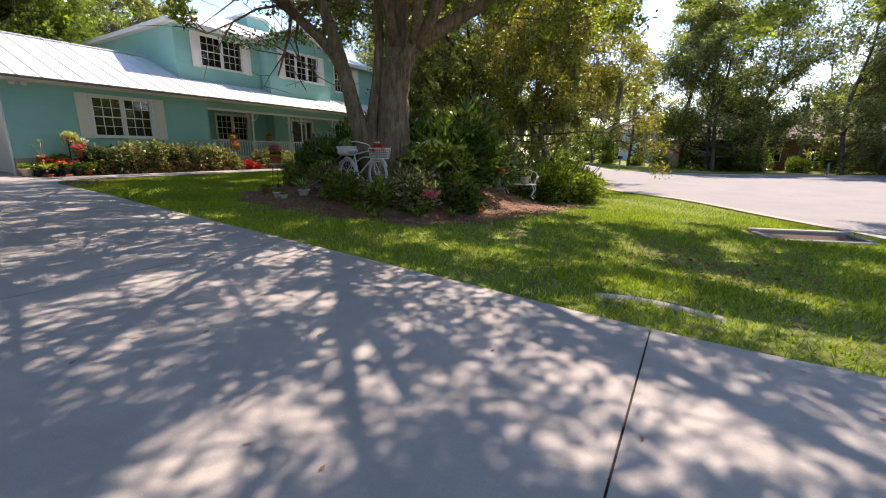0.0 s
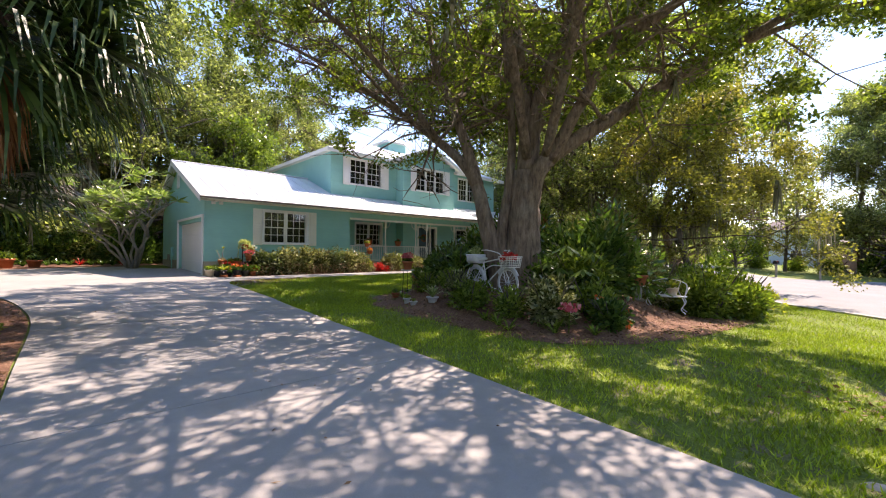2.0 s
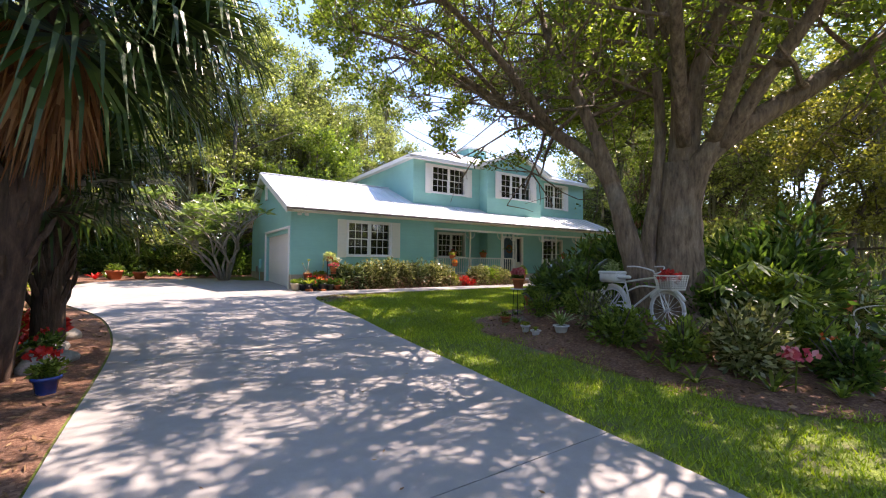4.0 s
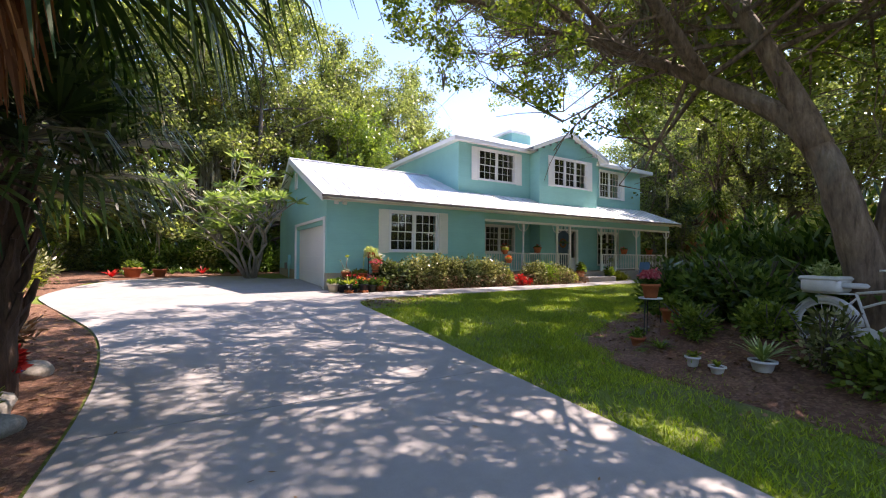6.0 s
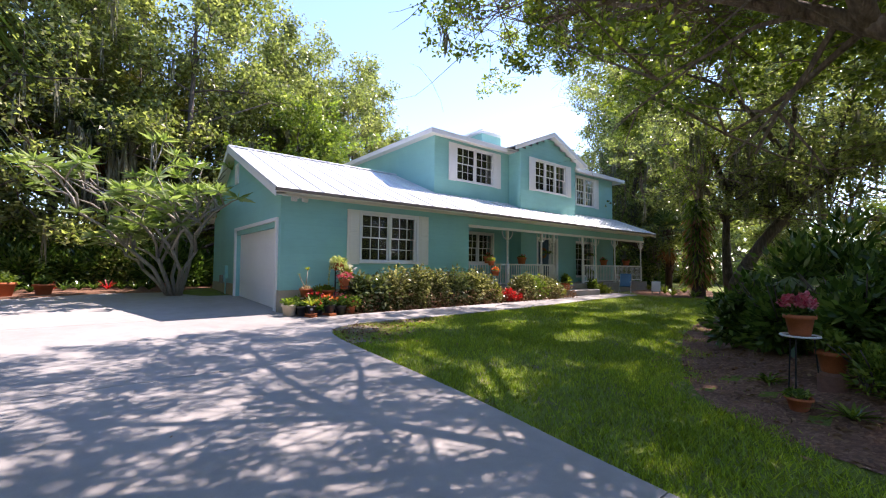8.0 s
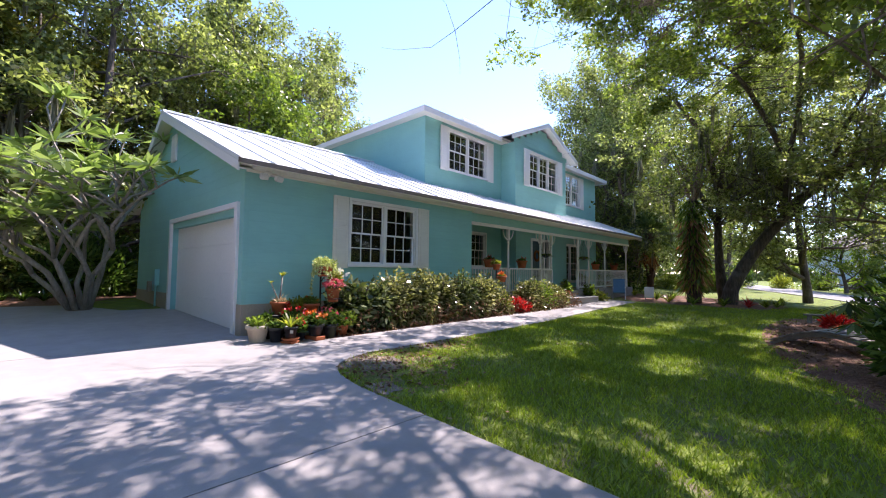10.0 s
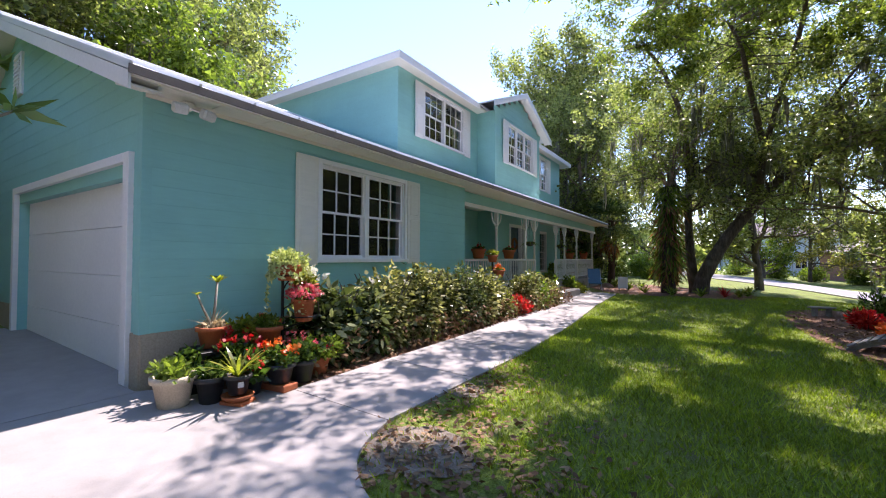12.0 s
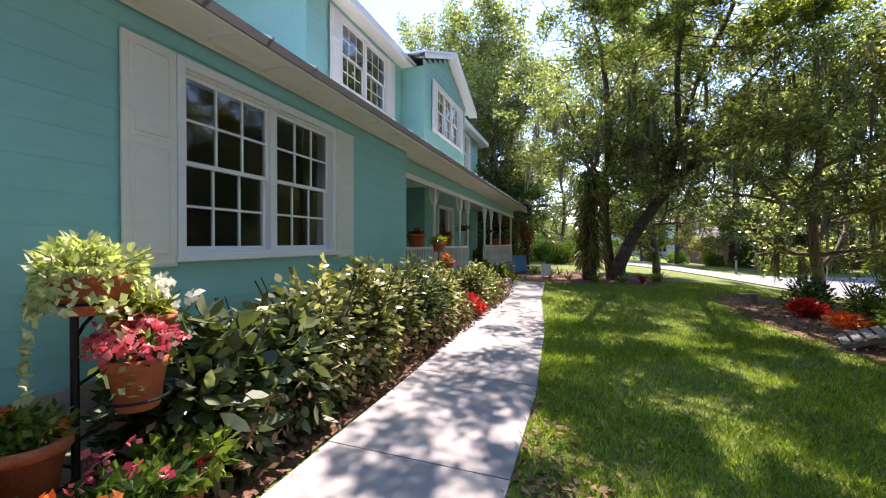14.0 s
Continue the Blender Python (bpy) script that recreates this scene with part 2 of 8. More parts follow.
TERRA = two_tone("terracotta", (0.36, 0.095, 0.03), (0.50, 0.15, 0.055), 9.0, 80.0, 0.85, 0.2, 0.0, "Object")
PALEPOT = two_tone("pale_clay", (0.50, 0.42, 0.31), (0.64, 0.55, 0.43), 8.0, 80.0, 0.85, 0.2, 0.0, "Object")
BLACKPOT = plain("black_plastic", (0.025, 0.025, 0.028), 0.4)
BLUEPOT = plain("blue_glaze", (0.02, 0.05, 0.22), 0.2)
WHITEPOT = plain("white_plastic", (0.72, 0.72, 0.70), 0.45)
IRON = plain("black_iron", (0.02, 0.02, 0.02), 0.5, 0.6)
WHITEMETAL = plain("white_enamel", (0.78, 0.78, 0.76), 0.4)
RUBBER = plain("white_rubber", (0.62, 0.62, 0.60), 0.7)
STEEL = plain("steel", (0.55, 0.55, 0.56), 0.3, 1.0)
SOIL = two_tone("potting_soil", (0.035, 0.022, 0.014), (0.08, 0.05, 0.035), 20.0, 90.0, 0.95, 0.5)
BRICK = two_tone("brown_brick", (0.16, 0.075, 0.05), (0.24, 0.12, 0.085), 3.0, 30.0, 0.9, 0.3)
SHINGLE = two_tone("brown_shingle", (0.16, 0.125, 0.11), (0.24, 0.195, 0.175), 2.0, 25.0, 0.95, 0.4)
GREYWOOD = two_tone("grey_wood", (0.20, 0.18, 0.155), (0.34, 0.31, 0.27), 6.0, 60.0, 0.85, 0.4)
BLUEWALL = plain("pale_blue_wall", (0.55, 0.66, 0.75), 0.7)
STONE = two_tone("stone", (0.20, 0.18, 0.15), (0.38, 0.35, 0.30), 5.0, 40.0, 0.9, 0.5)
BLUECLOTH = plain("blue_sling", (0.10, 0.22, 0.36), 0.7)

# ---- builders ----
def mesh_from(name, verts, faces, material=None, smooth=False):
    me = bpy.data.meshes.new(name)
    me.from_pydata([tuple(v) for v in verts], [], faces)
    if material:
        me.materials.append(material)
    if smooth:
        me.polygons.foreach_set("use_smooth", [True] * len(me.polygons))
    me.update()
    return me


def part(name, bm, material, parent, label="", smooth=False):
    """Links a bmesh as one mesh object under a thing or part."""
    me = bpy.data.meshes.new(name)
    bm.normal_update()
    bm.to_mesh(me)
    bm.free()
    me.materials.append(material)
    if smooth:
        me.polygons.foreach_set("use_smooth", [True] * len(me.polygons))
    ob = new(name, me)
    if parent:
        ob.parent = parent
    if label:
        ob["label"] = label
    return ob


def piece(name, me, parent, m=None):
    ob = new(name, me)
    ob.parent = parent
    if m is not None:
        ob.matrix_basis = m
    return ob


def thing(name, label, category, group="", kind="", at=None):
    ob = new(name)
    ob.empty_display_size = 0.1
    if at is not None:
        ob.matrix_basis = at
    return tagged(ob, label, category, group, kind)


def box(bm, x0, y0, z0, x1, y1, z1, bevel=0.0):
    m = Matrix.LocRotScale(((x0 + x1) / 2, (y0 + y1) / 2, (z0 + z1) / 2), None, (abs(x1 - x0), abs(y1 - y0), abs(z1 - z0)))
    geo = bmesh.ops.create_cube(bm, size=1.0, matrix=m)
    if bevel:
        edges = {e for v in geo["verts"] for e in v.link_edges}
        bmesh.ops.bevel(bm, geom=list(edges), offset=bevel, segments=1, affect="EDGES")
    return bm


def boxes(*items, bevel=0.0):
    bm = bmesh.new()
    for b in items:
        box(bm, *b, bevel=bevel)
    return bm


def lathe(profile, n=20, cap=True):
    """A turned solid from (radius, z) pairs."""
    bm = bmesh.new()
    rings = [[bm.verts.new((r * math.cos(6.28318 * i / n), r * math.sin(6.28318 * i / n), z)) for i in range(n)] for r, z in profile]
    for a, b in zip(rings, rings[1:]):
        for i in range(n):
            bm.faces.new((a[i], a[(i + 1) % n], b[(i + 1) % n], b[i]))
    if cap:
        bm.faces.new(rings[0][::-1])
        bm.faces.new(rings[-1])
    return bm


def tube(bm, pts, radii, n=8, rough=0.0, rng=None):
    """A tapered tube along points."""
    pts = [Vector(p) for p in pts]
    if isinstance(radii, (int, float)):
        radii = [radii] * len(pts)
    rings = []
    side = None
    for i, p in enumerate(pts):
        d = (pts[min(i + 1, len(pts) - 1)] - pts[max(i - 1, 0)]).normalized()
        if side is None:
            side = d.orthogonal().normalized()
        side = (side - d * side.dot(d))
        side = side.normalized() if side.length > 1e-6 else d.orthogonal().normalized()
        up = d.cross(side)
        ring = []
        for k in range(n):
            a = 6.28318 * k / n
            r = radii[i] * (1 + (rng.uniform(-rough, rough) if rng else 0))
            ring.append(bm.verts.new(p + side * (r * math.cos(a)) + up * (r * math.sin(a))))
        rings.append(ring)
    for a, b in zip(rings, rings[1:]):
        for k in range(n):
            bm.faces.new((a[k], a[(k + 1) % n], b[(k + 1) % n], b[k]))
    bm.faces.new(rings[0][::-1])
    bm.faces.new(rings[-1])
    return bm


def spline(pts, steps=5):
    """A smooth run of points through the given ones."""
    P = [Vector(p) for p in pts]
    P = [2 * P[0] - P[1]] + P + [2 * P[-1] - P[-2]]
    out = []
    for i in range(1, len(P) - 2):
        a, b, c, d = P[i - 1:i + 3]
        for s in range(steps):
            t = s / steps
            out.append(0.5 * ((2 * b) + (c - a) * t + (2 * a - 5 * b + 4 * c - d) * t * t + (3 * b - a - 3 * c + d) * t ** 3))
    out.append(P[-2])
    return out


def quads_mesh(name, V, material, per=4):
    """A mesh of separate faces with the same number of corners: V is (count, per, 3)."""
    n = len(V)
    me = bpy.data.meshes.new(name)
    me.vertices.add(n * per)
    me.vertices.foreach_set("co", np.ascontiguousarray(V, dtype=np.float32).ravel())
    me.loops.add(n * per)
    me.loops.foreach_set("vertex_index", np.arange(n * per, dtype=np.int32))
    me.polygons.add(n)
    me.polygons.foreach_set("loop_start", np.arange(0, n * per, per, dtype=np.int32))
    me.materials.append(material)
    me.update(calc_edges=True)
    return me


def unit(a):
    return a / np.maximum(np.linalg.norm(a, axis=-1, keepdims=True), 1e-6)


def leaf_quads(rng, C, length, width, flat=0.0, droop=0.0, outward=None, vary=0.35):
    """Diamond leaves at centres C. flat: how far they lie level; outward: ways they point."""
    n = len(C)
    d = unit(rng.normal(size=(n, 3)))
    if outward is not None:
        d = unit(outward + 0.45 * d)
    d[:, 2] = d[:, 2] * (1 - flat) - droop
    d = unit(d)
    s = rng.normal(size=(n, 3))
    s[:, 2] *= 1 - flat
    s = unit(np.cross(d, unit(np.cross(s, d) if flat == 0 else np.cross(d, s))))
    L = length * (1 + vary * rng.uniform(-1, 1, (n, 1)))
    W = width * (1 + vary * rng.uniform(-1, 1, (n, 1)))
    base = C - d * L * 0.5
    mid = C - d * L * 0.06
    V = np.stack([base, mid + s * W * 0.5, C + d * L * 0.5, mid - s * W * 0.5], axis=1)
    return V


def leaf_ovals(rng, C, length, width, flat=0.0, droop=0.0, outward=None, vary=0.35):
    """Broad oval leaves with six corners, the tip bent down a little."""
    V = leaf_quads(rng, C, length, width, flat, droop, outward, vary)
    base, tip, half = V[:, 0], V[:, 2], (V[:, 1] - V[:, 3]) * 0.5
    low, high = base * 0.7 + tip * 0.3, base * 0.32 + tip * 0.68
    return np.stack([base, low + half * 0.95, high + half * 0.85, tip, high - half * 0.85, low - half * 0.95], axis=1)


def leaf_tris(rng, C, length, width, flat=0.0, droop=0.0, outward=None, vary=0.35):
    """Simpler three-cornered leaves for what stands far off."""
    V = leaf_quads(rng, C, length, width, flat, droop, outward, vary)
    half = (V[:, 1] - V[:, 3]) * 0.5
    low = V[:, 0] * 0.8 + V[:, 2] * 0.2
    return np.stack([low + half, V[:, 2], low - half], axis=1)


def clump_points(rng, centres, radius, count, squash=0.7):
    """Leaf centres spread round clump centres, denser at the rim."""
    idx = rng.integers(0, len(centres), count)
    d = unit(rng.normal(size=(count, 3)))
    r = radius * rng.uniform(0.15, 1.0, (count, 1)) ** 0.6
    off = d * r
    off[:, 2] *= squash
    return np.asarray(centres)[idx] + off


def smooth01(t):
    t = min(1.0, max(0.0, t))
    return t * t * (3 - 2 * t)


def gz(x, y):
    """Height of the ground."""
    xx = min(2.5, max(-34.0, x))
    z = 0.55 - 0.032 * xx
    z -= 0.30 * smooth01((y - 6.0) / 8.0) * smooth01((x + 11.0) / 6.0)
    m = ((x + 7.0) / 3.6) ** 2 + ((y - 9.2) / 4.2) ** 2
    z += 0.50 * smooth01(1.15 - m) 
    z -= 0.22 * math.exp(-((x - 1.0) / 2.2) ** 2 - ((y - 6.2) / 1.6) ** 2)
    return z


def patch(name, outline, material, lift, parent=None, step=0.4, thick=0.0):
    """A sheet over the ground inside a closed outline."""
    pts = [Vector((x, y)) for x, y in outline]
    bm = bmesh.new()
    vs = [bm.verts.new((p.x, p.y, 0)) for p in pts]
    bm.faces.new(vs)
    xs, ys = [p.x for p in pts], [p.y for p in pts]
    for axis, lo, hi in ((0, min(xs), max(xs)), (1, min(ys), max(ys))):
        k = math.ceil(lo / step) * step
        while k < hi:
            co, no = ((k, 0, 0), (1, 0, 0)) if axis == 0 else ((0, k, 0), (0, 1, 0))
            bmesh.ops.bisect_plane(bm, geom=bm.verts[:] + bm.edges[:] + bm.faces[:], plane_co=co, plane_no=no)
            k += step
    if thick:
        ext = bmesh.ops.extrude_face_region(bm, geom=bm.faces[:])
        top = {v for v in ext["geom"] if isinstance(v, bmesh.types.BMVert)}
        for v in bm.verts:
            v.co.z = gz(v.co.x, v.co.y) + (lift if v in top else lift - thick)
        bmesh.ops.recalc_face_normals(bm, faces=bm.faces[:])
    else:
        for v in bm.verts:
            v.co.z = gz(v.co.x, v.co.y) + lift
    return part(name, bm, material, parent)


def curve2(pts, steps=6):
    return [(p.x, p.y) for p in spline([(x, y, 0) for x, y in pts], steps)]


def inside(poly, X, Y):
    """Which of the points X, Y lie in the polygon."""
    P = np.array(poly)
    res = np.zeros(len(X), bool)
    j = len(P) - 1
    for i in range(len(P)):
        c = (P[i, 1] > Y) != (P[j, 1] > Y)
        with np.errstate(divide="ignore", invalid="ignore"):
            xi = (P[j, 0] - P[i, 0]) * (Y - P[i, 1]) / (P[j, 1] - P[i, 1]) + P[i, 0]
        res ^= c & (X < xi)
        j = i
    return res


GZ = np.vectorize(gz)

# ---- ground, road, driveway ----
def axis_steps(lo, hi, fine, far):
    near = list(np.arange(lo, hi + 0.01, fine))
    out, d = [], fine
    while near[-1] + d < far:
        d *= 1.35
        out.append(near[-1] + sum(fine * 1.35 ** k for k in range(1, len(out) + 2)))
        if out[-1] > far:
            break
    inn = [lo - (v - near[-1]) for v in out][::-1]
    return inn + near + out


def build_ground():
    xs, ys = axis_steps(-36, 8, 0.5, 700), axis_steps(-14, 46, 0.5, 700)
    verts = [(x, y, gz(x, y)) for x in xs for y in ys]
    n = len(ys)
    faces = [(i * n + j, (i + 1) * n + j, (i + 1) * n + j + 1, i * n + j + 1) for i in range(len(xs) - 1) for j in range(n - 1)]
    g = new("ground", mesh_from("ground", verts, faces, LAWN, True))
    return tagged(g, "green lawn ground, gently rising towards the house", "ground", kind="structure")


build_ground()

ROAD_NEAR = [(5.5, -40), (4.9, -15), (4.5, -4), (4.0, 4), (3.3, 9.5), (2.8, 11.6), (1.9, 13.4), (-0.2, 16.2), (-2.8, 18.0), (-5.2, 21.5), (-7.6, 27), (-10.8, 34), (-15, 43), (-22, 58)]
ROAD_FAR = [(-17, 59), (-11.5, 47), (-8.0, 40), (-4.0, 36.5), (0.6, 39.0), (8, 43), (16, 43), (24, 36), (27, 22), (26, 0), (24, -40)]
near_c, far_c = curve2(ROAD_NEAR, 5), curve2(ROAD_FAR, 5)
road = patch("road", near_c + far_c, ASPHALT, 0.02, None, 1.2)
tagged(road, "pale sunlit asphalt road widening into a turning circle", "road", kind="structure")


def kerb(line, side, name):
    bm = bmesh.new()
    prof = [(0.0, -0.1), (0.0, 0.05), (0.10, 0.06), (0.34, 0.035), (0.36, -0.1)]
    rows = []
    for i, (x, y) in enumerate(line):
        a, b = Vector(line[max(0, i - 1)]), Vector(line[min(len(line) - 1, i + 1)])
        t = (b - a).normalized()
        nrm = Vector((t.y, -t.x)) * side
        rows.append([bm.verts.new((x + nrm.x * o, y + nrm.y * o, gz(x, y) + h)) for o, h in prof])
    for a, b in zip(rows, rows[1:]):
        for k in range(len(prof) - 1):
            bm.faces.new((a[k], a[k + 1], b[k + 1], b[k]))
    bmesh.ops.recalc_face_normals(bm, faces=bm.faces[:])
    return tagged(part(name, bm, CURB, None), "low pale concrete kerb along the road", "kerb", kind="structure")


kerb(near_c, 1, "kerb_near")
kerb(far_c, 1, "kerb_far")

# driveway: its two edges, from the road to the garage
RIGHT = [(4.3, 3.1), (3.0, 2.85), (1.4, 2.72), (0.07, 2.68), (-1.8, 2.82), (-4.1, 3.0), (-7.4, 3.25), (-9.5, 3.4), (-11.5, 3.6), (-14.2, 3.72), (-15.0, 3.78), (-15.6, 3.95), (-16.0, 4.3), (-16.2, 4.85)]
LEFT = [(4.7, -5.0), (2.0, -3.2), (-1.0, -1.7), (-4.0, -0.95), (-7.0, -0.80), (-9.9, -0.74), (-12.0, -0.92), (-13.9, -1.3), (-16.0, -2.05), (-17.9, -2.75), (-19.6, -3.2), (-22.0, -3.0), (-24.2, -2.4)]
right_c, left_c = curve2(RIGHT, 6), curve2(LEFT, 6)
DRIVE = right_c + [(-17.5, 4.85), (-18.55, 4.0), (-18.66, 3.86), (-19.03, 3.86), (-19.03, 4.08), (-23.27, 4.08), (-23.27, 3.86), (-23.6, 3.86), (-23.6, 3.0), (-25.4, 2.2), (-25.6, 0.5)] + left_c[::-1]


def slab_bands(outline, cuts, name, parent, axis=0, gap=0.012):
    """Slabs of a paved strip, cut at the joints, each with its own edges."""
    lims = [-99] + sorted(cuts) + [99]
    for lo, hi in zip(lims, lims[1:]):
        bm = bmesh.new()
        bm.faces.new([bm.verts.new((x, y, 0)) for x, y in outline])
        no = (1, 0, 0) if axis == 0 else (0, 1, 0)
        for k, sgn in ((lo + gap / 2, -1), (hi - gap / 2, 1)):
            co = (k, 0, 0) if axis == 0 else (0, k, 0)
            bmesh.ops.bisect_plane(bm, geom=bm.verts[:] + bm.edges[:] + bm.faces[:], plane_co=co, plane_no=tuple(sgn * c for c in no), clear_outer=True)
        if not bm.faces:
            bm.free()
            continue
        vals = [v.co[axis] for v in bm.verts]
        k = math.ceil(min(vals))
        while k < max(vals):
            co = (k, 0, 0) if axis == 0 else (0, k, 0)
            bmesh.ops.bisect_plane(bm, geom=bm.verts[:] + bm.edges[:] + bm.faces[:], plane_co=co, plane_no=no)
            k += 1.0
        ext = bmesh.ops.extrude_face_region(bm, geom=bm.faces[:])
        top = {v for v in ext["geom"] if isinstance(v, bmesh.types.BMVert)}
        for v in bm.verts:
            v.co.z = 0.55 - 0.032 * min(2.5, v.co.x) + (0.03 if v in top else -0.12)
        bmesh.ops.recalc_face_normals(bm, faces=bm.faces[:])
        part("slab", bm, CONCRETE, parent)


drive = thing("driveway", "wide pale concrete driveway dappled with tree shade", "driveway", kind="structure")
JOINTS = [-18.6, -13.75, -9.15, -4.53, 0.07]
slab_bands(DRIVE, JOINTS, "driveway", drive)
for k in JOINTS:
    ys = np.arange(-6, 5, 0.05)
    ys = ys[inside(DRIVE, np.full(len(ys), k), ys)]
    zt = 0.55 - 0.032 * k
    part("joint_filler", boxes((k - 0.03, ys.min(), zt - 0.1, k + 0.03, ys.max(), zt + 0.012)), SOIL, drive, "dark dirt in the joint")
WALKW = [(-16.205, 4.86), (-16.2, 8), (-16.35, 11), (-16.75, 15), (-17.0, 19.5), (-18.4, 19.6), (-18.1, 17.5), (-17.7, 12), (-17.55, 8), (-17.5, 4.86)]
walkway = thing("front_walk", "narrow pale concrete walk along the front hedge", "walkway", kind="structure")
slab_bands(WALKW, [6.4, 8.2, 10.0, 11.8, 13.6, 15.4, 17.2], "walk", walkway, 1)
step_pad = part("porch_step", boxes((-18.72, 16.05, 1.0, -18.0, 18.0, 1.38), bevel=0.015), CONCRETE, None)
tagged(step_pad, "single pale concrete step up to the porch", "step", kind="structure")

# planting beds
ISLAND = curve2([(-10.6, 7.4), (-9.6, 5.6), (-8.2, 4.95), (-6.0, 4.85), (-4.2, 4.95), (-3.1, 5.9), (-2.6, 7.8), (-2.5, 9.6), (-2.5, 12.5), (-3.4, 14.6), (-6.0, 17.0), (-9.5, 19.6), (-11.6, 19.0), (-12.2, 16), (-12.1, 12.8), (-11.6, 10.2)], 4)
LEFTBED = curve2([(-3.4, -1.1), (-5.2, -0.88), (-7.0, -0.83), (-9.9, -0.77), (-12.0, -0.95), (-13.9, -1.33), (-16.0, -2.1), (-17.9, -2.8), (-18.0, -4.5), (-14, -5.6), (-9, -5.4), (-5, -4.0)], 4)
HOUSEBED = [(-17.56, 4.9), (-17.58, 8), (-17.75, 12), (-18.0, 15.9), (-18.7, 15.9), (-18.7, 3.95), (-18.3, 3.98)]
BACKBED = curve2([(-25.65, 0.4), (-24.3, -2.5), (-22.0, -3.1), (-19.6, -3.35), (-19.0, -5.0), (-24, -7), (-30, -6), (-33, 0), (-31, 5), (-27.2, 5), (-27.0, 3.4), (-25.5, 2.4)], 4)
TREEBED = curve2([(-13.0, 21.2), (-12.2, 23.5), (-13.5, 26.0), (-17.5, 27), (-19.5, 24.6), (-17.4, 20.3), (-15.0, 20.4)], 4)
for nm, ol, lb in (("mulch_bed", ISLAND, "reddish mulch bed round the big oak"), ("mulch_bed", LEFTBED, "pine-bark mulch bed beside the driveway"), ("mulch_bed", HOUSEBED, "mulch bed below the front hedge"), ("mulch_bed", BACKBED, "dark mulch bed behind the garage apron"), ("mulch_bed", TREEBED, "mulch bed round the leaning tree")):
    tagged(patch(nm, ol, MULCH, 0.014, None, 0.5), lb, "mulch bed", kind="structure")

BARE = two_tone("sandy_soil", (0.15, 0.115, 0.08), (0.30, 0.25, 0.195), 5.0, 60.0, 0.95, 0.7, dist=0.02)
for k, (bx, by, br) in enumerate(((-15.7, 4.6, 0.55), (-16.12, 6.0, 0.3), (-14.7, 3.98, 0.25))):
    rim = []
    for i in range(26):
        a = i * 6.2832 / 26
        r = br * (0.8 + 0.45 * noise.noise(Vector((2.2 * math.cos(a), 2.2 * math.sin(a), k * 3.7))))
        rim.append((bx + r * math.cos(a), by + r * math.sin(a)))
    tagged(patch("bare_soil", rim, BARE, 0.008, None, 0.4), "patch of bare sandy soil in thin lawn", "soil", kind="structure")

# storm drain at the kerb and the old kerb strip in the lawn
zd = gz(2.1, 9.1)
drain = thing("storm_drain", "concrete storm drain inlet with a dark slot in the lawn", "drain", at=pose(2.1, 9.1, zd, 0, 0, 16) @ Matrix.Diagonal((0.85, 0.8, 1, 1)))
DRAIN = [(1.15, 8.45), (2.95, 8.75), (3.1, 9.85), (1.1, 9.35)]
part("cover", boxes((-0.95, 0.28, -0.1, 0.95, 0.48, 0.10), bevel=0.02), CURB, drain)
part("apron", boxes((-0.75, -0.62, -0.1, 1.0, -0.42, 0.035), bevel=0.015), CURB, drain)
part("side_wall", boxes((-0.95, -0.42, -0.1, -0.83, 0.28, 0.06), bevel=0.015), CURB, drain)
part("side_wall", boxes((0.85, -0.42, -0.1, 0.97, 0.28, 0.06), bevel=0.015), CURB, drain)
# no hollow: a soil-dark block stands in for shade inside the inlet
part("slot", boxes((-0.83, -0.42, -0.2, 0.85, 0.28, 0.025)), SOIL, drain, "solid dark fill standing in for the shaded opening")
strip = spline([(-0.5, 3.3, 0), (-0.1, 3.42, 0), (0.25, 3.40, 0), (0.62, 3.3, 0)], 5)
bm = bmesh.new()
tube(bm, [(p.x, p.y, gz(p.x, p.y) - 0.04) for p in strip], [0.03] + [0.07] * (len(strip) - 2) + [0.03], 8)
tagged(part("culvert_edge", bm, CURB, None, "", True), "worn curved concrete culvert edge in the grass", "culvert", kind="structure")

# ---- house ----
house = thing("house", "two-storey teal house with lap siding and white metal roof", "house")
FX, PX, BX = -18.65, -20.7, -20.0   # garage front, porch back wall, entry bay front
Z0, ZS, ZE = 1.05, 1.73, 4.215       # stem foot, siding foot, soffit


def holed(bm, x0, x1, y0, y1, z0, z1, holes):
    """A wall across x (thickness x0..x1) with openings (y0, y1, z0, z1)."""
    ycuts = sorted({y0, y1, *[v for h in holes for v in h[:2]]})
    for a, b in zip(ycuts, ycuts[1:]):
        gaps = sorted([h[2:] for h in holes if h[0] <= a + 1e-6 and h[1] >= b - 1e-6])
        z = z0
        for g0, g1 in gaps:
            if g0 > z:
                box(bm, x0, a, z, x1, b, g0)
            z = g1
        if z1 > z:
            box(bm, x0, a, z, x1, b, z1)


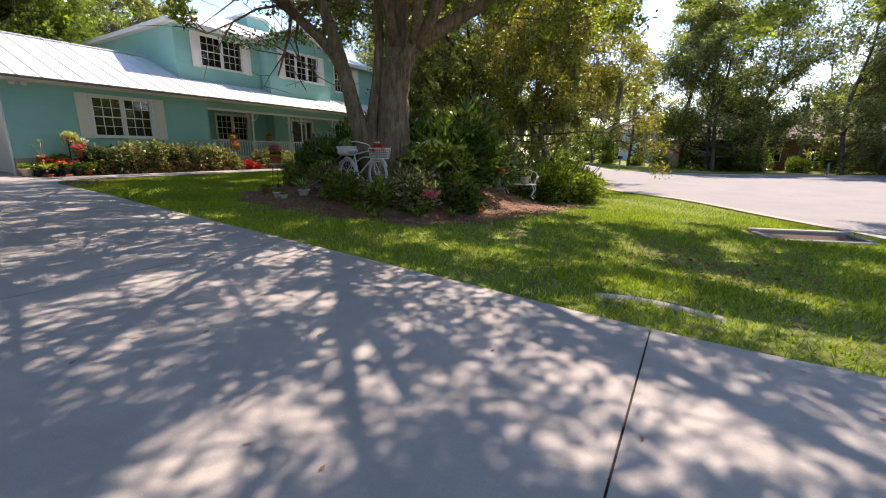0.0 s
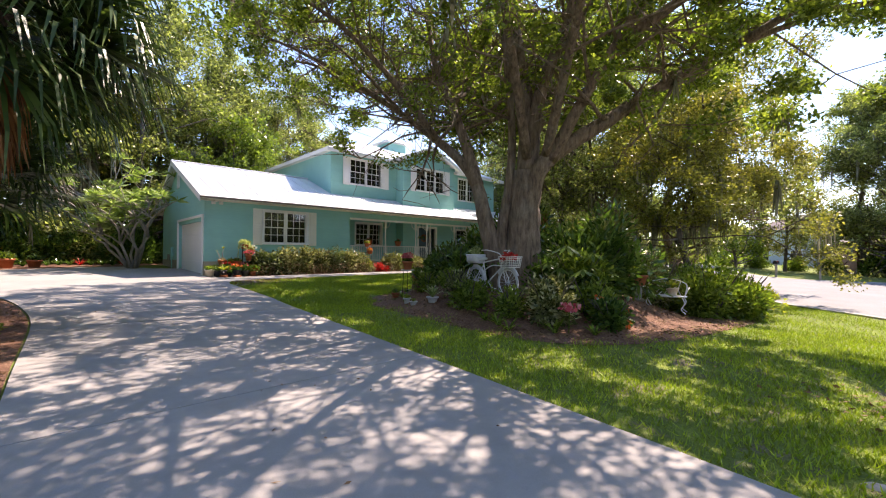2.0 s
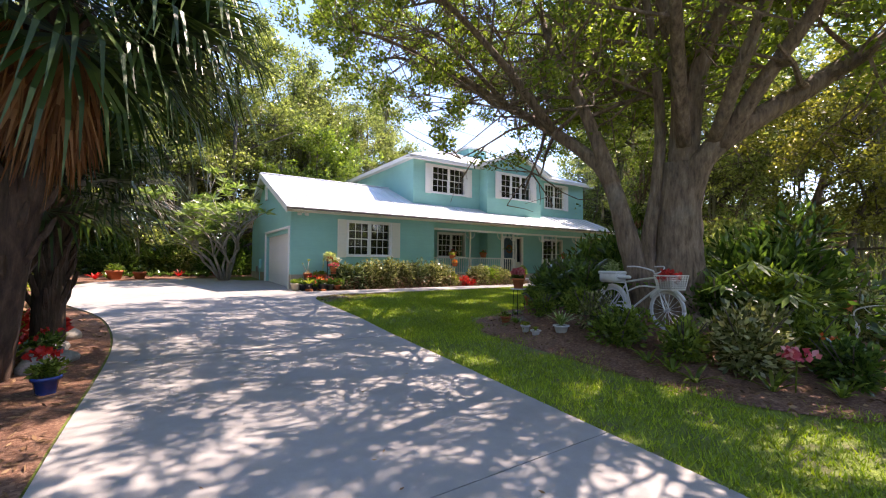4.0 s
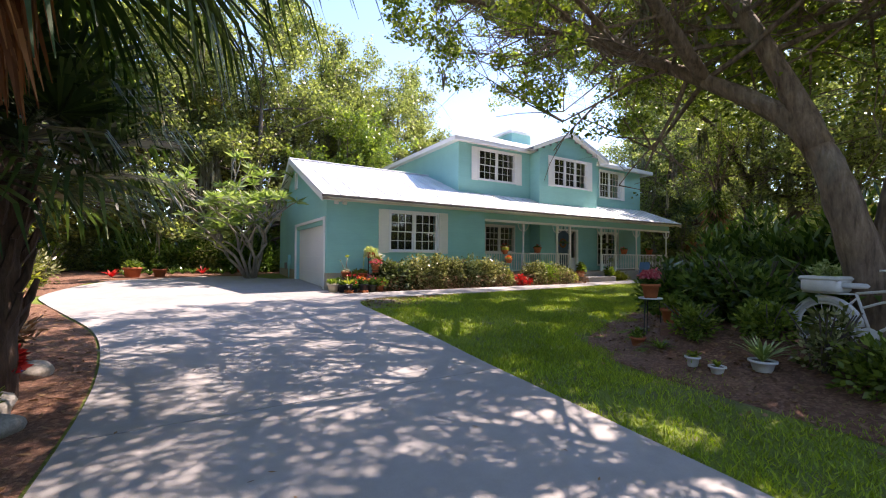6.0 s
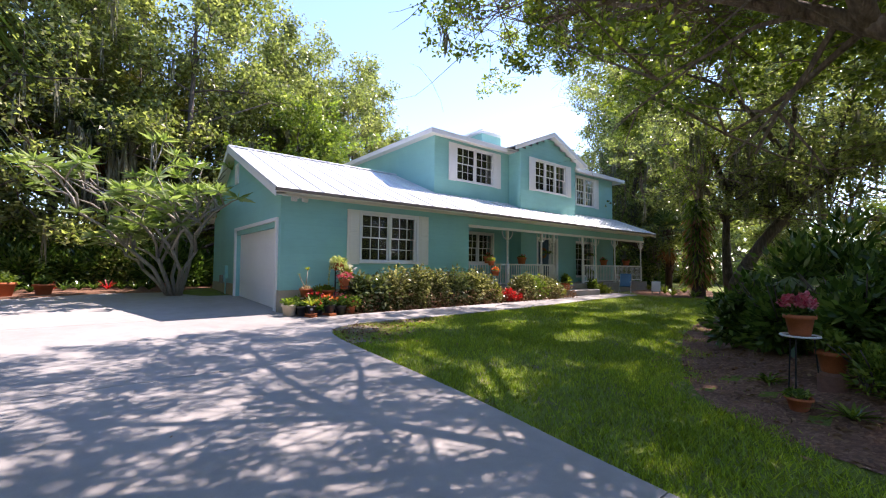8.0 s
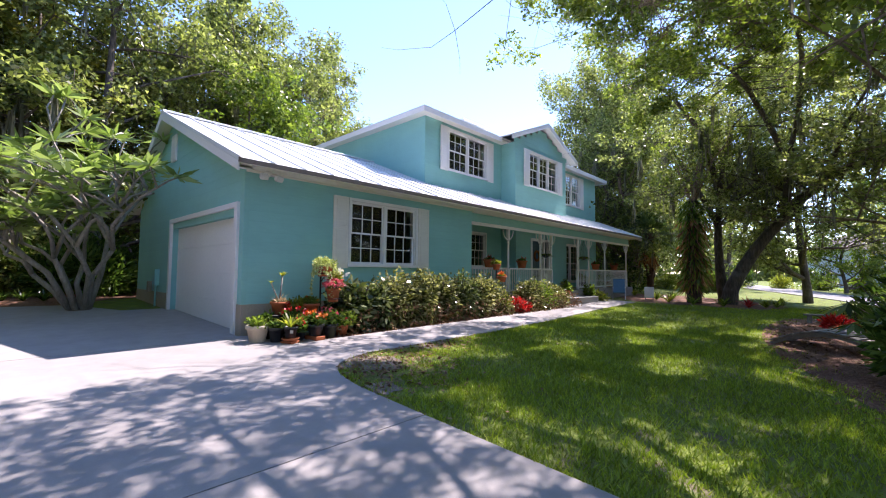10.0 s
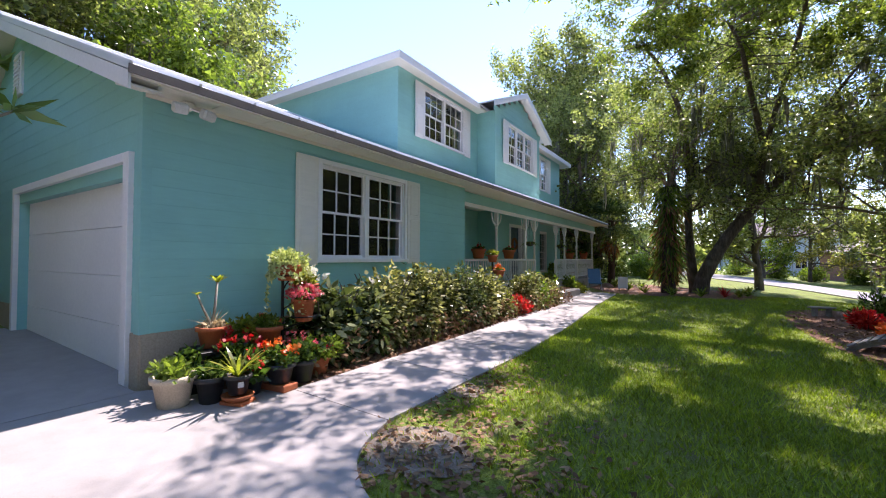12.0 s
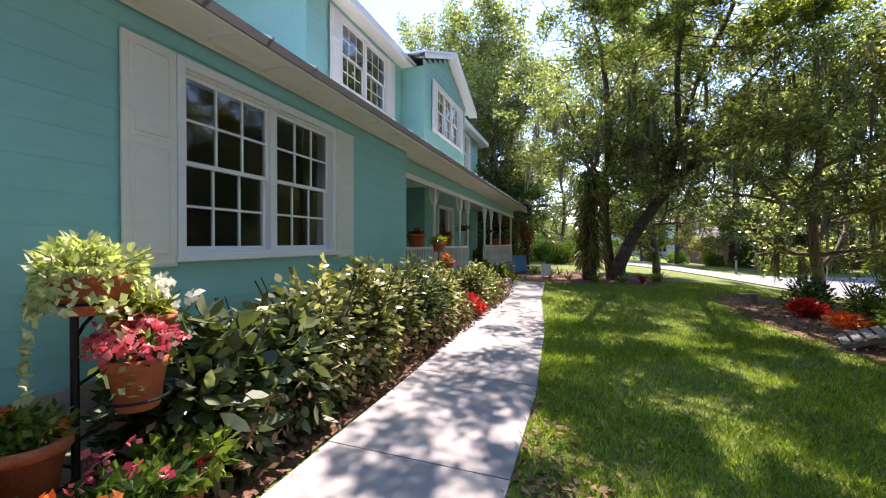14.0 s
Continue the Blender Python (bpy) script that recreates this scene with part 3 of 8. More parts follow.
def board_mesh(along):
    """One lap board, 1 long: thick at its foot, thin at its head."""
    h = 0.19
    prof = [(0.001, 0.0), (0.008, 0.0), (0.009, 0.006), (0.005, h + 0.002), (0.001, h + 0.002)]
    vs = []
    for s in (0, 1):
        for o, z in prof:
            vs.append((o, s, z) if along == "y" else (s, -o, z))
    n = len(prof)
    fs = [tuple(range(n))[::-1], tuple(range(n, 2 * n))] + [(i, (i + 1) % n, n + (i + 1) % n, n + i) for i in range(n)]
    me = mesh_from("siding_board", vs, fs, TEAL)
    bm = bmesh.new()
    bm.from_mesh(me)
    bmesh.ops.recalc_face_normals(bm, faces=bm.faces[:])
    bm.to_mesh(me)
    bm.free()
    return me


BOARD = {"y": board_mesh("y"), "x": board_mesh("x")}
srng = random.Random(5)


def clad(parent, along, plane, lo, hi, z0, z1, holes=(), span=None):
    """Lap boards up a wall. span(z) narrows them in a gable."""
    z = z0
    while z < z1 - 0.03:
        a, b = (lo, hi) if span is None else span(z + 0.1)
        runs = [(a, b)]
        for h0, h1, hz0, hz1 in holes:
            if z + 0.19 > hz0 + 0.02 and z < hz1 - 0.02:
                runs = [r for s, e in runs for r in ((s, min(e, h0)), (max(s, h1), e)) if r[1] - r[0] > 0.02]
        for s, e in runs:
            cut = s + (e - s) * srng.uniform(0.35, 0.65) if e - s > 4.2 else None
            for u, v in ((s, e),) if cut is None else ((s, cut), (cut + 0.002, e)):
                top = min(0.19, z1 - z) / 0.19
                if along == "y":
                    m = Matrix.LocRotScale((plane, u, z), None, (1, v - u, top))
                else:
                    m = Matrix.LocRotScale((u, plane, z), None, (v - u, 1, top))
                piece("siding_board", BOARD[along], parent, m)
        z += 0.19


# ground floor walls
GW = (6.17, 8.12, 2.50, 3.90)
PW = (12.0, 13.75, 2.55, 3.80)
DOOR = (16.0, 17.55, 1.62, 3.74)
RW = (20.1, 21.9, 1.9, 3.75)
bm = bmesh.new()
holed(bm, FX - 0.2, FX, 3.92, 10.4, ZS, ZE, [GW])
wall_f = part("wall", bm, TEAL, house)
part("foundation", boxes((FX - 0.22, 3.9, Z0 - 0.3, FX + 0.012, 10.42, ZS), bevel=0.006), STEM, house, "beige rendered foundation course")
part("foundation", boxes((-27.0, 3.91, Z0 - 0.3, -23.5, 4.1, ZS + 0.0), bevel=0.006), STEM, house, "beige rendered foundation course")
part("foundation", boxes((-18.86, 3.885, Z0 - 0.3, FX - 0.0, 4.1, ZS), bevel=0.006), STEM, house, "beige rendered foundation course")
bm = bmesh.new()
holed(bm, PX - 0.2, PX, 10.4, 14.9, 1.3, ZE + 0.9, [PW])
holed(bm, PX - 0.2, PX, 19.1, 24.2, 1.3, ZE + 0.9, [RW])
holed(bm, BX - 0.2, BX, 14.84, 19.15, 1.3, ZE + 0.75, [DOOR])
box(bm, PX - 0.1, 14.84, 1.3, BX - 0.2, 15.0, ZE + 0.9)
box(bm, PX - 0.1, 19.0, 1.3, BX - 0.2, 19.15, ZE + 0.9)
box(bm, PX - 0.1, 10.2, 1.3, FX - 0.2, 10.4, ZE + 0.2)
box(bm, -31.0, 24.0, 1.0, PX - 0.2, 24.2, ZE + 1.0)
box(bm, -31.0, 10.4, 1.0, -30.8, 24.0, 7.6)
box(bm, -30.8, 10.46, 1.0, -27.0, 10.6, 7.6)
wall_p = part("wall", bm, TEAL, house)

# garage end wall with its door opening; back eave lower than the ridge is far
RX, RZ = -23.6, 6.48
EX, EZ = -18.26, 4.28
KX, KZ = -27.2, 4.25
sf, sb = (RZ - EZ) / (EX - RX), (RZ - KZ) / (RX - KX)
GD = (-23.28, -19.02, 3.50)          # opening
bm = bmesh.new()
def prism_xz(bm, pts, y0, y1):
    a = [bm.verts.new((x, y0, z)) for x, z in pts]
    b = [bm.verts.new((x, y1, z)) for x, z in pts]
    bm.faces.new(a)
    bm.faces.new(b[::-1])
    for i in range(len(pts)):
        j = (i + 1) % len(pts)
        bm.faces.new((a[j], a[i], b[i], b[j]))
def under(x):
    return (EZ + (EX - x) * sf if x > RX else RZ - (RX - x) * sb) - 0.16
box(bm, -26.95, 3.92, 1.0, GD[0], 4.1, GD[2])
box(bm, GD[1], 3.92, 1.0, FX - 0.2, 4.1, GD[2])
prism_xz(bm, [(-26.95, GD[2]), (FX, GD[2]), (FX, under(FX)), (RX, under(RX)), (-26.95, under(-26.95))], 3.92, 4.1)
bmesh.ops.recalc_face_normals(bm, faces=bm.faces[:])
wall_g = part("wall", bm, TEAL, house)
part("wall", boxes((-26.95, 4.1, 1.0, -26.8, 10.4, 4.4)), TEAL, house)
part("corner_board", boxes((FX - 0.005, 3.885, ZS, FX + 0.022, 3.97, ZE), (FX - 0.10, 3.878, ZS, FX + 0.022, 3.9, ZE)), TEAL, house)

# garage door
gd = part("garage_door", boxes((GD[0], 4.07, 1.13, GD[1], 4.12, GD[2])), WHITE, house, "closed white sectional garage door")
for k in range(4):
    z0 = 1.14 + k * 0.575
    part("panel", boxes((GD[0] + 0.02, 4.045, z0 + 0.003, GD[1] - 0.02, 4.075, min(z0 + 0.572, GD[2] - 0.11)), bevel=0.004), WHITE, gd)
part("garage_trim", boxes((GD[0] - 0.10, 3.86, 1.1, GD[0] + 0.02, 3.925, GD[2] + 0.12), (GD[1] - 0.02, 3.86, 1.1, GD[1] + 0.12, 3.925, GD[2] + 0.12), (GD[0] + 0.02, 3.86, GD[2] + 0.02, GD[1] - 0.02, 3.925, GD[2] + 0.12), bevel=0.004), WHITE, house, "white casing round the garage opening")
part("garage_reveal", boxes((GD[0], 3.925, 1.1, GD[0] + 0.02, 4.07, GD[2]), (GD[1] - 0.02, 3.925, 1.1, GD[1], 4.07, GD[2]), (GD[0] + 0.02, 3.925, GD[2] - 0.12, GD[1] - 0.02, 4.07, GD[2])), TEAL, house)
vent = part("gable_vent", boxes((RX + 0.05, 3.87, 5.15, RX + 0.45, 3.925, 5.85), bevel=0.01), WHITE, house)
for k in range(9):
    part("louvre", boxes((RX + 0.09, 3.855, 5.2 + k * 0.068, RX + 0.41, 3.88, 5.235 + k * 0.068)), WHITE, vent)

# second floor
W2 = (11.62, 13.78, 5.99, 7.40)
W3 = (15.86, 18.26, 6.0, 7.40)
W4 = (20.3, 22.1, 5.85, 7.38)
Z2, ZT = 4.9, 7.62
bm = bmesh.new()
holed(bm, PX - 0.2, PX - 0.02, 10.46, 14.9, Z2, ZT, [W2])
holed(bm, PX - 0.2, PX - 0.02, 19.1, 24.2, Z2, ZT, [W4])
holed(bm, BX - 0.2, BX - 0.02, 14.84, 19.15, Z2, ZT, [W3])
box(bm, PX - 0.1, 14.86, Z2, BX - 0.2, 15.0, ZT)
box(bm, PX - 0.1, 19.0, Z2, BX - 0.2, 19.13, ZT)
box(bm, -30.8, 10.46, 4.2, PX - 0.2, 10.62, ZT)
box(bm, -30.8, 24.02, 4.9, PX - 0.2, 24.2, ZT)
a = [bm.verts.new((BX - 0.02, y, z)) for y, z in ((14.84, ZT), (19.15, ZT), (17.0, 8.5))]
b = [bm.verts.new((BX - 0.2, y, z)) for y, z in ((14.84, ZT), (19.15, ZT), (17.0, 8.5))]
bm.faces.new(a)
bm.faces.new(b[::-1])
wall_u = part("wall", bm, TEAL, house)

# roofs
def slab_roof(name, corners, thick=0.1, material=ROOF, label="", parent=house):
    """A roof plane through its top corners, with thickness below."""
    bm = bmesh.new()
    top = [bm.verts.new(c) for c in corners]
    low = [bm.verts.new((c[0], c[1], c[2] - thick)) for c in corners]
    bm.faces.new(top)
    bm.faces.new(low[::-1])
    n = len(corners)
    for i in range(n):
        j = (i + 1) % n
        bm.faces.new((top[j], top[i], low[i], low[j]))
    bmesh.ops.recalc_face_normals(bm, faces=bm.faces[:])
    return part(name, bm, material, parent, label)


YR0, YR1 = 3.62, 24.45
roof_f = slab_roof("roof", [(EX, YR0, EZ), (EX, YR1, EZ), (RX, YR1, RZ), (RX, YR0, RZ)], 0.05, ROOF, "white standing-seam metal roof over garage and porch")
roof_b = slab_roof("roof", [(RX, YR0, RZ), (RX, 10.5, RZ), (KX, 10.5, KZ), (KX, YR0, KZ)], 0.05)


def seam_mesh(length, h=0.032, w=0.028):
    return mesh_from("seam", [(0, -w / 2, 0), (0, w / 2, 0), (0, w / 2, h), (0, -w / 2, h), (length, -w / 2, 0), (length, w / 2, 0), (length, w / 2, h), (length, -w / 2, h)],
                     [(0, 1, 2, 3), (7, 6, 5, 4), (0, 4, 5, 1), (1, 5, 6, 2), (2, 6, 7, 3), (3, 7, 4, 0)], ROOF)


full = math.hypot(EX - RX, RZ - EZ)
short = (EX - PX) / (EX - RX) * full
S_full, S_short = seam_mesh(full), seam_mesh(short)
tilt = math.degrees(math.atan2(RZ - EZ, EX - RX))
y = YR0 + 0.02
while y < YR1:
    piece("seam", S_full if y < 10.4 else S_short, roof_f, pose(EX, y, EZ, 0, 0, 180) @ pose(0, 0, 0, 0, -tilt, 0))
    y += 0.61
part("ridge_cap", boxes((RX - 0.14, YR0, RZ - 0.02, RX + 0.14, 10.5, RZ + 0.03), bevel=0.012), ROOF, house)
# fascia, soffit and rakes
part("fascia", boxes((EX - 0.045, YR0 + 0.03, EZ - 0.078, EX - 0.012, YR1 - 0.03, EZ - 0.052)), WHITE, house, "white eave board")
part("drip_edge", boxes((EX - 0.012, YR0, EZ - 0.078, EX + 0.006, YR1, EZ + 0.004)), FLASH, house, "thin brown drip edge")
soff = part("soffit", boxes((FX + 0.001, YR0 + 0.03, ZE - 0.03, EX - 0.045, 10.4, ZE - 0.005)), CREAM, house, "cream boarded soffit")
for k in range(11):
    part("batten", boxes((FX + 0.05, 3.9 + k * 0.61, ZE - 0.04, EX - 0.06, 3.93 + k * 0.61, ZE - 0.031)), CREAM, soff)
part("frieze_board", boxes((FX + 0.022, 3.9, ZE - 0.075, FX + 0.04, 10.4, ZE - 0.032)), CREAM, house)
def rake(x0, z0, x1, z1, y0, y1, drop0, drop1, name="rake_board", material=WHITE):
    bm = bmesh.new()
    v = [bm.verts.new((x, y, z - d)) for y in (y0, y1) for x, z, d in ((x0, z0, drop0), (x1, z1, drop0), (x1, z1, drop1), (x0, z0, drop1))]
    for f in ((3, 2, 1, 0), (4, 5, 6, 7), (0, 1, 5, 4), (2, 3, 7, 6), (1, 2, 6, 5), (3, 0, 4, 7)):
        bm.faces.new([v[i] for i in f])
    bmesh.ops.recalc_face_normals(bm, faces=bm.faces[:])
    return part(name, bm, material, house)
rake(EX - 0.02, EZ, RX, RZ, YR0 + 0.004, YR0 + 0.03, 0.052, 0.22)
rake(RX, RZ, KX + 0.02, KZ, YR0 + 0.004, YR0 + 0.03, 0.052, 0.22)
rake(EX - 0.05, EZ, RX, RZ, YR0 + 0.03, 3.92, 0.16, 0.18, "rake_soffit", CREAM)
rake(RX, RZ, KX + 0.05, KZ, YR0 + 0.03, 3.92, 0.16, 0.18, "rake_soffit", CREAM)
rake(EX - 0.02, EZ, PX, EZ + (EX - PX) * sf, YR1 - 0.03, YR1 - 0.004, 0.052, 0.22)

# hipped upper roof with its front gable
HX0, HX1, HY0, HY1, HZ = -20.3, -31.2, 10.0, 24.95, 7.72
half = (HX0 - HX1) / 2
RH = HZ + half * 0.41
mx = (HX0 + HX1) / 2
bm = bmesh.new()
P = [bm.verts.new(c) for c in ((HX0, HY0, HZ), (HX0, HY1, HZ), (HX1, HY1, HZ), (HX1, HY0, HZ), (mx, HY0 + half, RH), (mx, HY1 - half, RH))]
Q = [bm.verts.new((v.co.x, v.co.y, HZ - 0.05)) for v in P[:4]]
for f in ((P[0], P[1], P[5], P[4]), (P[1], P[2], P[5]), (P[2], P[3], P[4], P[5]), (P[3], P[0], P[4]), (Q[3], Q[2], Q[1], Q[0])):
    bm.faces.new(f)
for i in range(4):
    j = (i + 1) % 4
    bm.faces.new((P[j], P[i], Q[i], Q[j]))
bmesh.ops.recalc_face_normals(bm, faces=bm.faces[:])
roof_u = part("roof", bm, ROOF, house, "white metal hip roof of the upper floor")
GY0, GY1, GYM, GZE, GZA = 14.15, 19.85, 17.0, 7.70, 8.86
for ya, yb in ((GY0, GYM), (GY1, GYM)):
    slab_roof("gable_roof", [(BX + 0.3, ya, GZE), (BX + 0.3, yb, GZA), (-23.2, yb, GZA), (-20.6, ya, GZE)], 0.05)
for b in ((HX0 - 0.03, HY0 + 0.004, HZ - 0.19, HX0 - 0.004, 14.3, HZ - 0.05), (HX0 - 0.03, 19.75, HZ - 0.19, HX0 - 0.004, HY1 - 0.004, HZ - 0.05), (HX1, HY0 + 0.004, HZ - 0.19, HX0 - 0.03, HY0 + 0.03, HZ - 0.05), (HX1, HY1 - 0.03, HZ - 0.19, HX0 - 0.03, HY1 - 0.004, HZ - 0.05)):
    part("eave_board", boxes(b), WHITE, house)
for b in ((PX - 0.02, HY0 + 0.03, HZ - 0.12, HX0 - 0.03, 14.84, HZ - 0.10), (PX - 0.02, 19.15, HZ - 0.12, HX0 - 0.03, HY1 - 0.03, HZ - 0.10), (HX1, HY0 + 0.03, HZ - 0.12, PX - 0.02, 10.46, HZ - 0.10), (HX1, 24.2, HZ - 0.12, PX - 0.02, HY1 - 0.03, HZ - 0.10)):
    part("upper_soffit", boxes(b), CREAM, house)
def gable_board(ya, za, yb, zb):
    bm = bmesh.new()
    v = [bm.verts.new((x, y, z - d)) for x in (BX + 0.27, BX + 0.296) for y, z, d in ((ya, za, 0.052), (yb, zb, 0.052), (yb, zb, 0.21), (ya, za, 0.21))]
    for f in ((3, 2, 1, 0), (4, 5, 6, 7), (0, 1, 5, 4), (2, 3, 7, 6), (1, 2, 6, 5), (3, 0, 4, 7)):
        bm.faces.new([v[i] for i in f])
    w = [bm.verts.new((x, y, z)) for x, y, z in ((BX - 0.02, ya, za - 0.16), (BX + 0.27, ya, za - 0.16), (BX + 0.27, yb, zb - 0.16), (BX - 0.02, yb, zb - 0.16))]
    bm.faces.new(w)
    bmesh.ops.recalc_face_normals(bm, faces=bm.faces[:])
    return part("gable_board", bm, WHITE, house)
gable_board(GY0, GZE, GYM, GZA)
gable_board(GY1, GZE, GYM, GZA)
cup = part("cupola", boxes((mx - 0.7, 17.4, 9.3, mx + 0.7, 19.0, 10.25)), TEAL, house, "small square roof cupola with a white cap")
bm = lathe([(1.55, 10.25), (1.6, 10.3), (1.55, 10.36), (0.1, 10.62)], 4)
bmesh.ops.rotate(bm, verts=bm.verts[:], cent=(0, 0, 0), matrix=Matrix.Rotation(radians(45), 3, "Z"))
bmesh.ops.translate(bm, verts=bm.verts[:], vec=(mx, 18.2, 0))
part("cap", bm, ROOF, cup)


# windows
def sash_window(y0, y1, z0, z1, x, units, cols, rows, shutters, inner=0.16):
    """A window facing +x: units side by side, each an upper and a lower sash with glazing bars."""
    w = part("window", boxes((x + 0.0, y0 - 0.07, z0 - 0.06, x + 0.045, y0, z1 + 0.07), (x, y1, z0 - 0.06, x + 0.045, y1 + 0.07, z1 + 0.07), (x, y0, z1, x + 0.045, y1, z1 + 0.07), bevel=0.004), WHITE, house, "white double-hung window with glazing bars")
    part("sill", boxes((x, y0 - 0.1, z0 - 0.06, x + 0.075, y1 + 0.1, z0), bevel=0.006), WHITE, w)
    part("frame", boxes((x - 0.17, y0, z0, x, y0 + 0.02, z1), (x - 0.17, y1 - 0.02, z0, x, y1, z1), (x - 0.17, y0 + 0.02, z1 - 0.02, x, y1 - 0.02, z1), (x - 0.17, y0 + 0.02, z0, x, y1 - 0.02, z0 + 0.02)), WHITE, w)
    uw = (y1 - y0 - 0.04) / units
    zm = (z0 + z1) / 2
    for u in range(units):
        a, b = y0 + 0.02 + u * uw, y0 + 0.02 + (u + 1) * uw
        if u:
            part("mullion", boxes((x - 0.1, a - 0.045, z0 + 0.02, x + 0.012, a + 0.045, z1 - 0.02), bevel=0.004), WHITE, w)
        a += 0.045 if u else 0
        b -= 0.045 if u < units - 1 else 0
        for lo, hi, xs in ((z0 + 0.02, zm + 0.02, x - 0.085), (zm - 0.02, z1 - 0.02, x - 0.05)):
            t = 0.035
            part("sash", boxes((xs, a, lo, xs + 0.03, a + t, hi), (xs, b - t, lo, xs + 0.03, b, hi), (xs, a + t, lo, xs + 0.03, b - t, lo + t), (xs, a + t, hi - t, xs + 0.03, b - t, hi)), WHITE, w)
            pane = part("pane", boxes((xs + 0.012, a + t, lo + t, xs + 0.016, b - t, hi - t)), GLASS, w, "dark reflecting glass")
            pane.visible_shadow = False
            for c in range(1, cols):
                yy = a + t + (b - a - 2 * t) * c / cols
                part("glazing_bar", boxes((xs + 0.004, yy - 0.010, lo + t, xs + 0.026, yy + 0.010, hi - t)), WHITE, w)
            for r in range(1, rows):
                zz = lo + t + (hi - lo - 2 * t) * r / rows
                part("glazing_bar", boxes((xs + 0.006, a + t, zz - 0.010, xs + 0.024, b - t, zz + 0.010)), WHITE, w)
    # near-black sheet behind the panes, in place of a dim interior
    part("unlit_backing", boxes((x - 0.5, y0 - 0.1, z0 - 0.1, x - 0.47, y1 + 0.1, z1 + 0.1)), UNLITROOM, w, "near-black sheet standing in for the unlit room")
    for side in shutters:
        sw = 0.38
        s0 = y0 - 0.08 - sw if side < 0 else y1 + 0.08
        sh = part("shutter", boxes((x + 0.022, s0, z0 - 0.09, x + 0.05, s0 + sw, z1 + 0.07), bevel=0.004), CREAM if x > -19 else WHITE, house, "white panelled shutter beside the window")
        zmid = z0 + (z1 - z0) * 0.56
        for p0, p1 in ((z0 + 0.0, zmid - 0.04), (zmid + 0.04, z1 + 0.0)):
            part("panel", boxes((x + 0.05, s0 + 0.065, p0, x + 0.064, s0 + sw - 0.065, p1), bevel=0.010), CREAM if x > -19 else WHITE, sh)
            part("panel_edge", boxes((x + 0.05, s0 + 0.045, p0 - 0.02, x + 0.056, s0 + sw - 0.045, p1 + 0.02)), CREAM if x > -19 else WHITE, sh)
    return w


sash_window(*GW, FX, 2, 3, 2, (-1, 1))
sash_window(*PW, PX, 2, 3, 2, ())
sash_window(*W2, PX, 2, 3, 2, (-1, 1))
sash_window(*W3, BX, 3, 2, 2, (-1, 1))
sash_window(*W4, PX, 2, 3, 2, (1,))
sash_window(*RW, PX, 2, 2, 3, ())

# front door with a glazed side light
d = part("front_door", boxes((BX - 0.12, 16.05, 1.62, BX - 0.07, 16.98, 3.68), bevel=0.004), plain("door_paint", (0.05, 0.10, 0.14), 0.4), house, "dark blue panelled front door with a wreath")
for z0, z1 in ((1.75, 2.45), (2.6, 3.5)):
    for y0 in (16.15, 16.56):
        part("panel", boxes((BX - 0.07, y0, z0, BX - 0.055, y0 + 0.32, z1), bevel=0.012), plain("door_paint", (0.05, 0.10, 0.14), 0.4), d)
bm = bmesh.new()
tube(bm, [(BX - 0.03, 16.52 + 0.2 * math.cos(a), 3.05 + 0.2 * math.sin(a)) for a in np.linspace(0, 6.1, 16)], 0.05, 6)
part("wreath", bm, DEADLEAF, d, "twig wreath")
part("handle", boxes((BX - 0.06, 16.9, 2.55, BX - 0.02, 16.94, 2.75), bevel=0.008), STEEL, d)
part("door_frame", boxes((BX - 0.14, 15.95, 1.62, BX + 0.04, 16.05, 3.78), (BX - 0.14, 16.98, 1.62, BX + 0.04, 17.06, 3.78), (BX - 0.14, 17.45, 1.62, BX + 0.04, 17.6, 3.78), (BX - 0.14, 16.05, 3.68, BX + 0.04, 16.98, 3.78), (BX - 0.14, 17.06, 3.68, BX + 0.04, 17.45, 3.78), (BX - 0.12, 17.06, 1.62, BX - 0.06, 17.45, 2.3), bevel=0.004), WHITE, house, "white door casing")
part("side_light", boxes((BX - 0.09, 17.06, 2.3, BX - 0.085, 17.45, 3.68)), GLASS, house)

# porch
part("porch_floor", boxes((PX, 10.4, 1.05, FX - 0.05, 24.2, 1.62), bevel=0.01), CONCRETE, house)
part("porch_ceiling", boxes((PX, 10.4, ZE - 0.05, FX - 0.3, 24.2, ZE - 0.02)), WHITE, house)
part("porch_soffit", boxes((FX - 0.3, 10.4, ZE - 0.032, EX - 0.045, YR1 - 0.03, ZE - 0.007)), CREAM, house)
part("porch_beam", boxes((-19.12, 10.4, 3.86, -18.9, 24.25, ZE - 0.05), bevel=0.006), TEAL, house, "teal porch beam")
part("porch_trim", boxes((-18.9, 10.4, 3.80, -18.87, 24.25, 3.90), bevel=0.004), WHITE, house)
POSTS = (12.83, 15.0, 15.85, 18.2, 19.35, 21.2, 24.1)
post_me = None
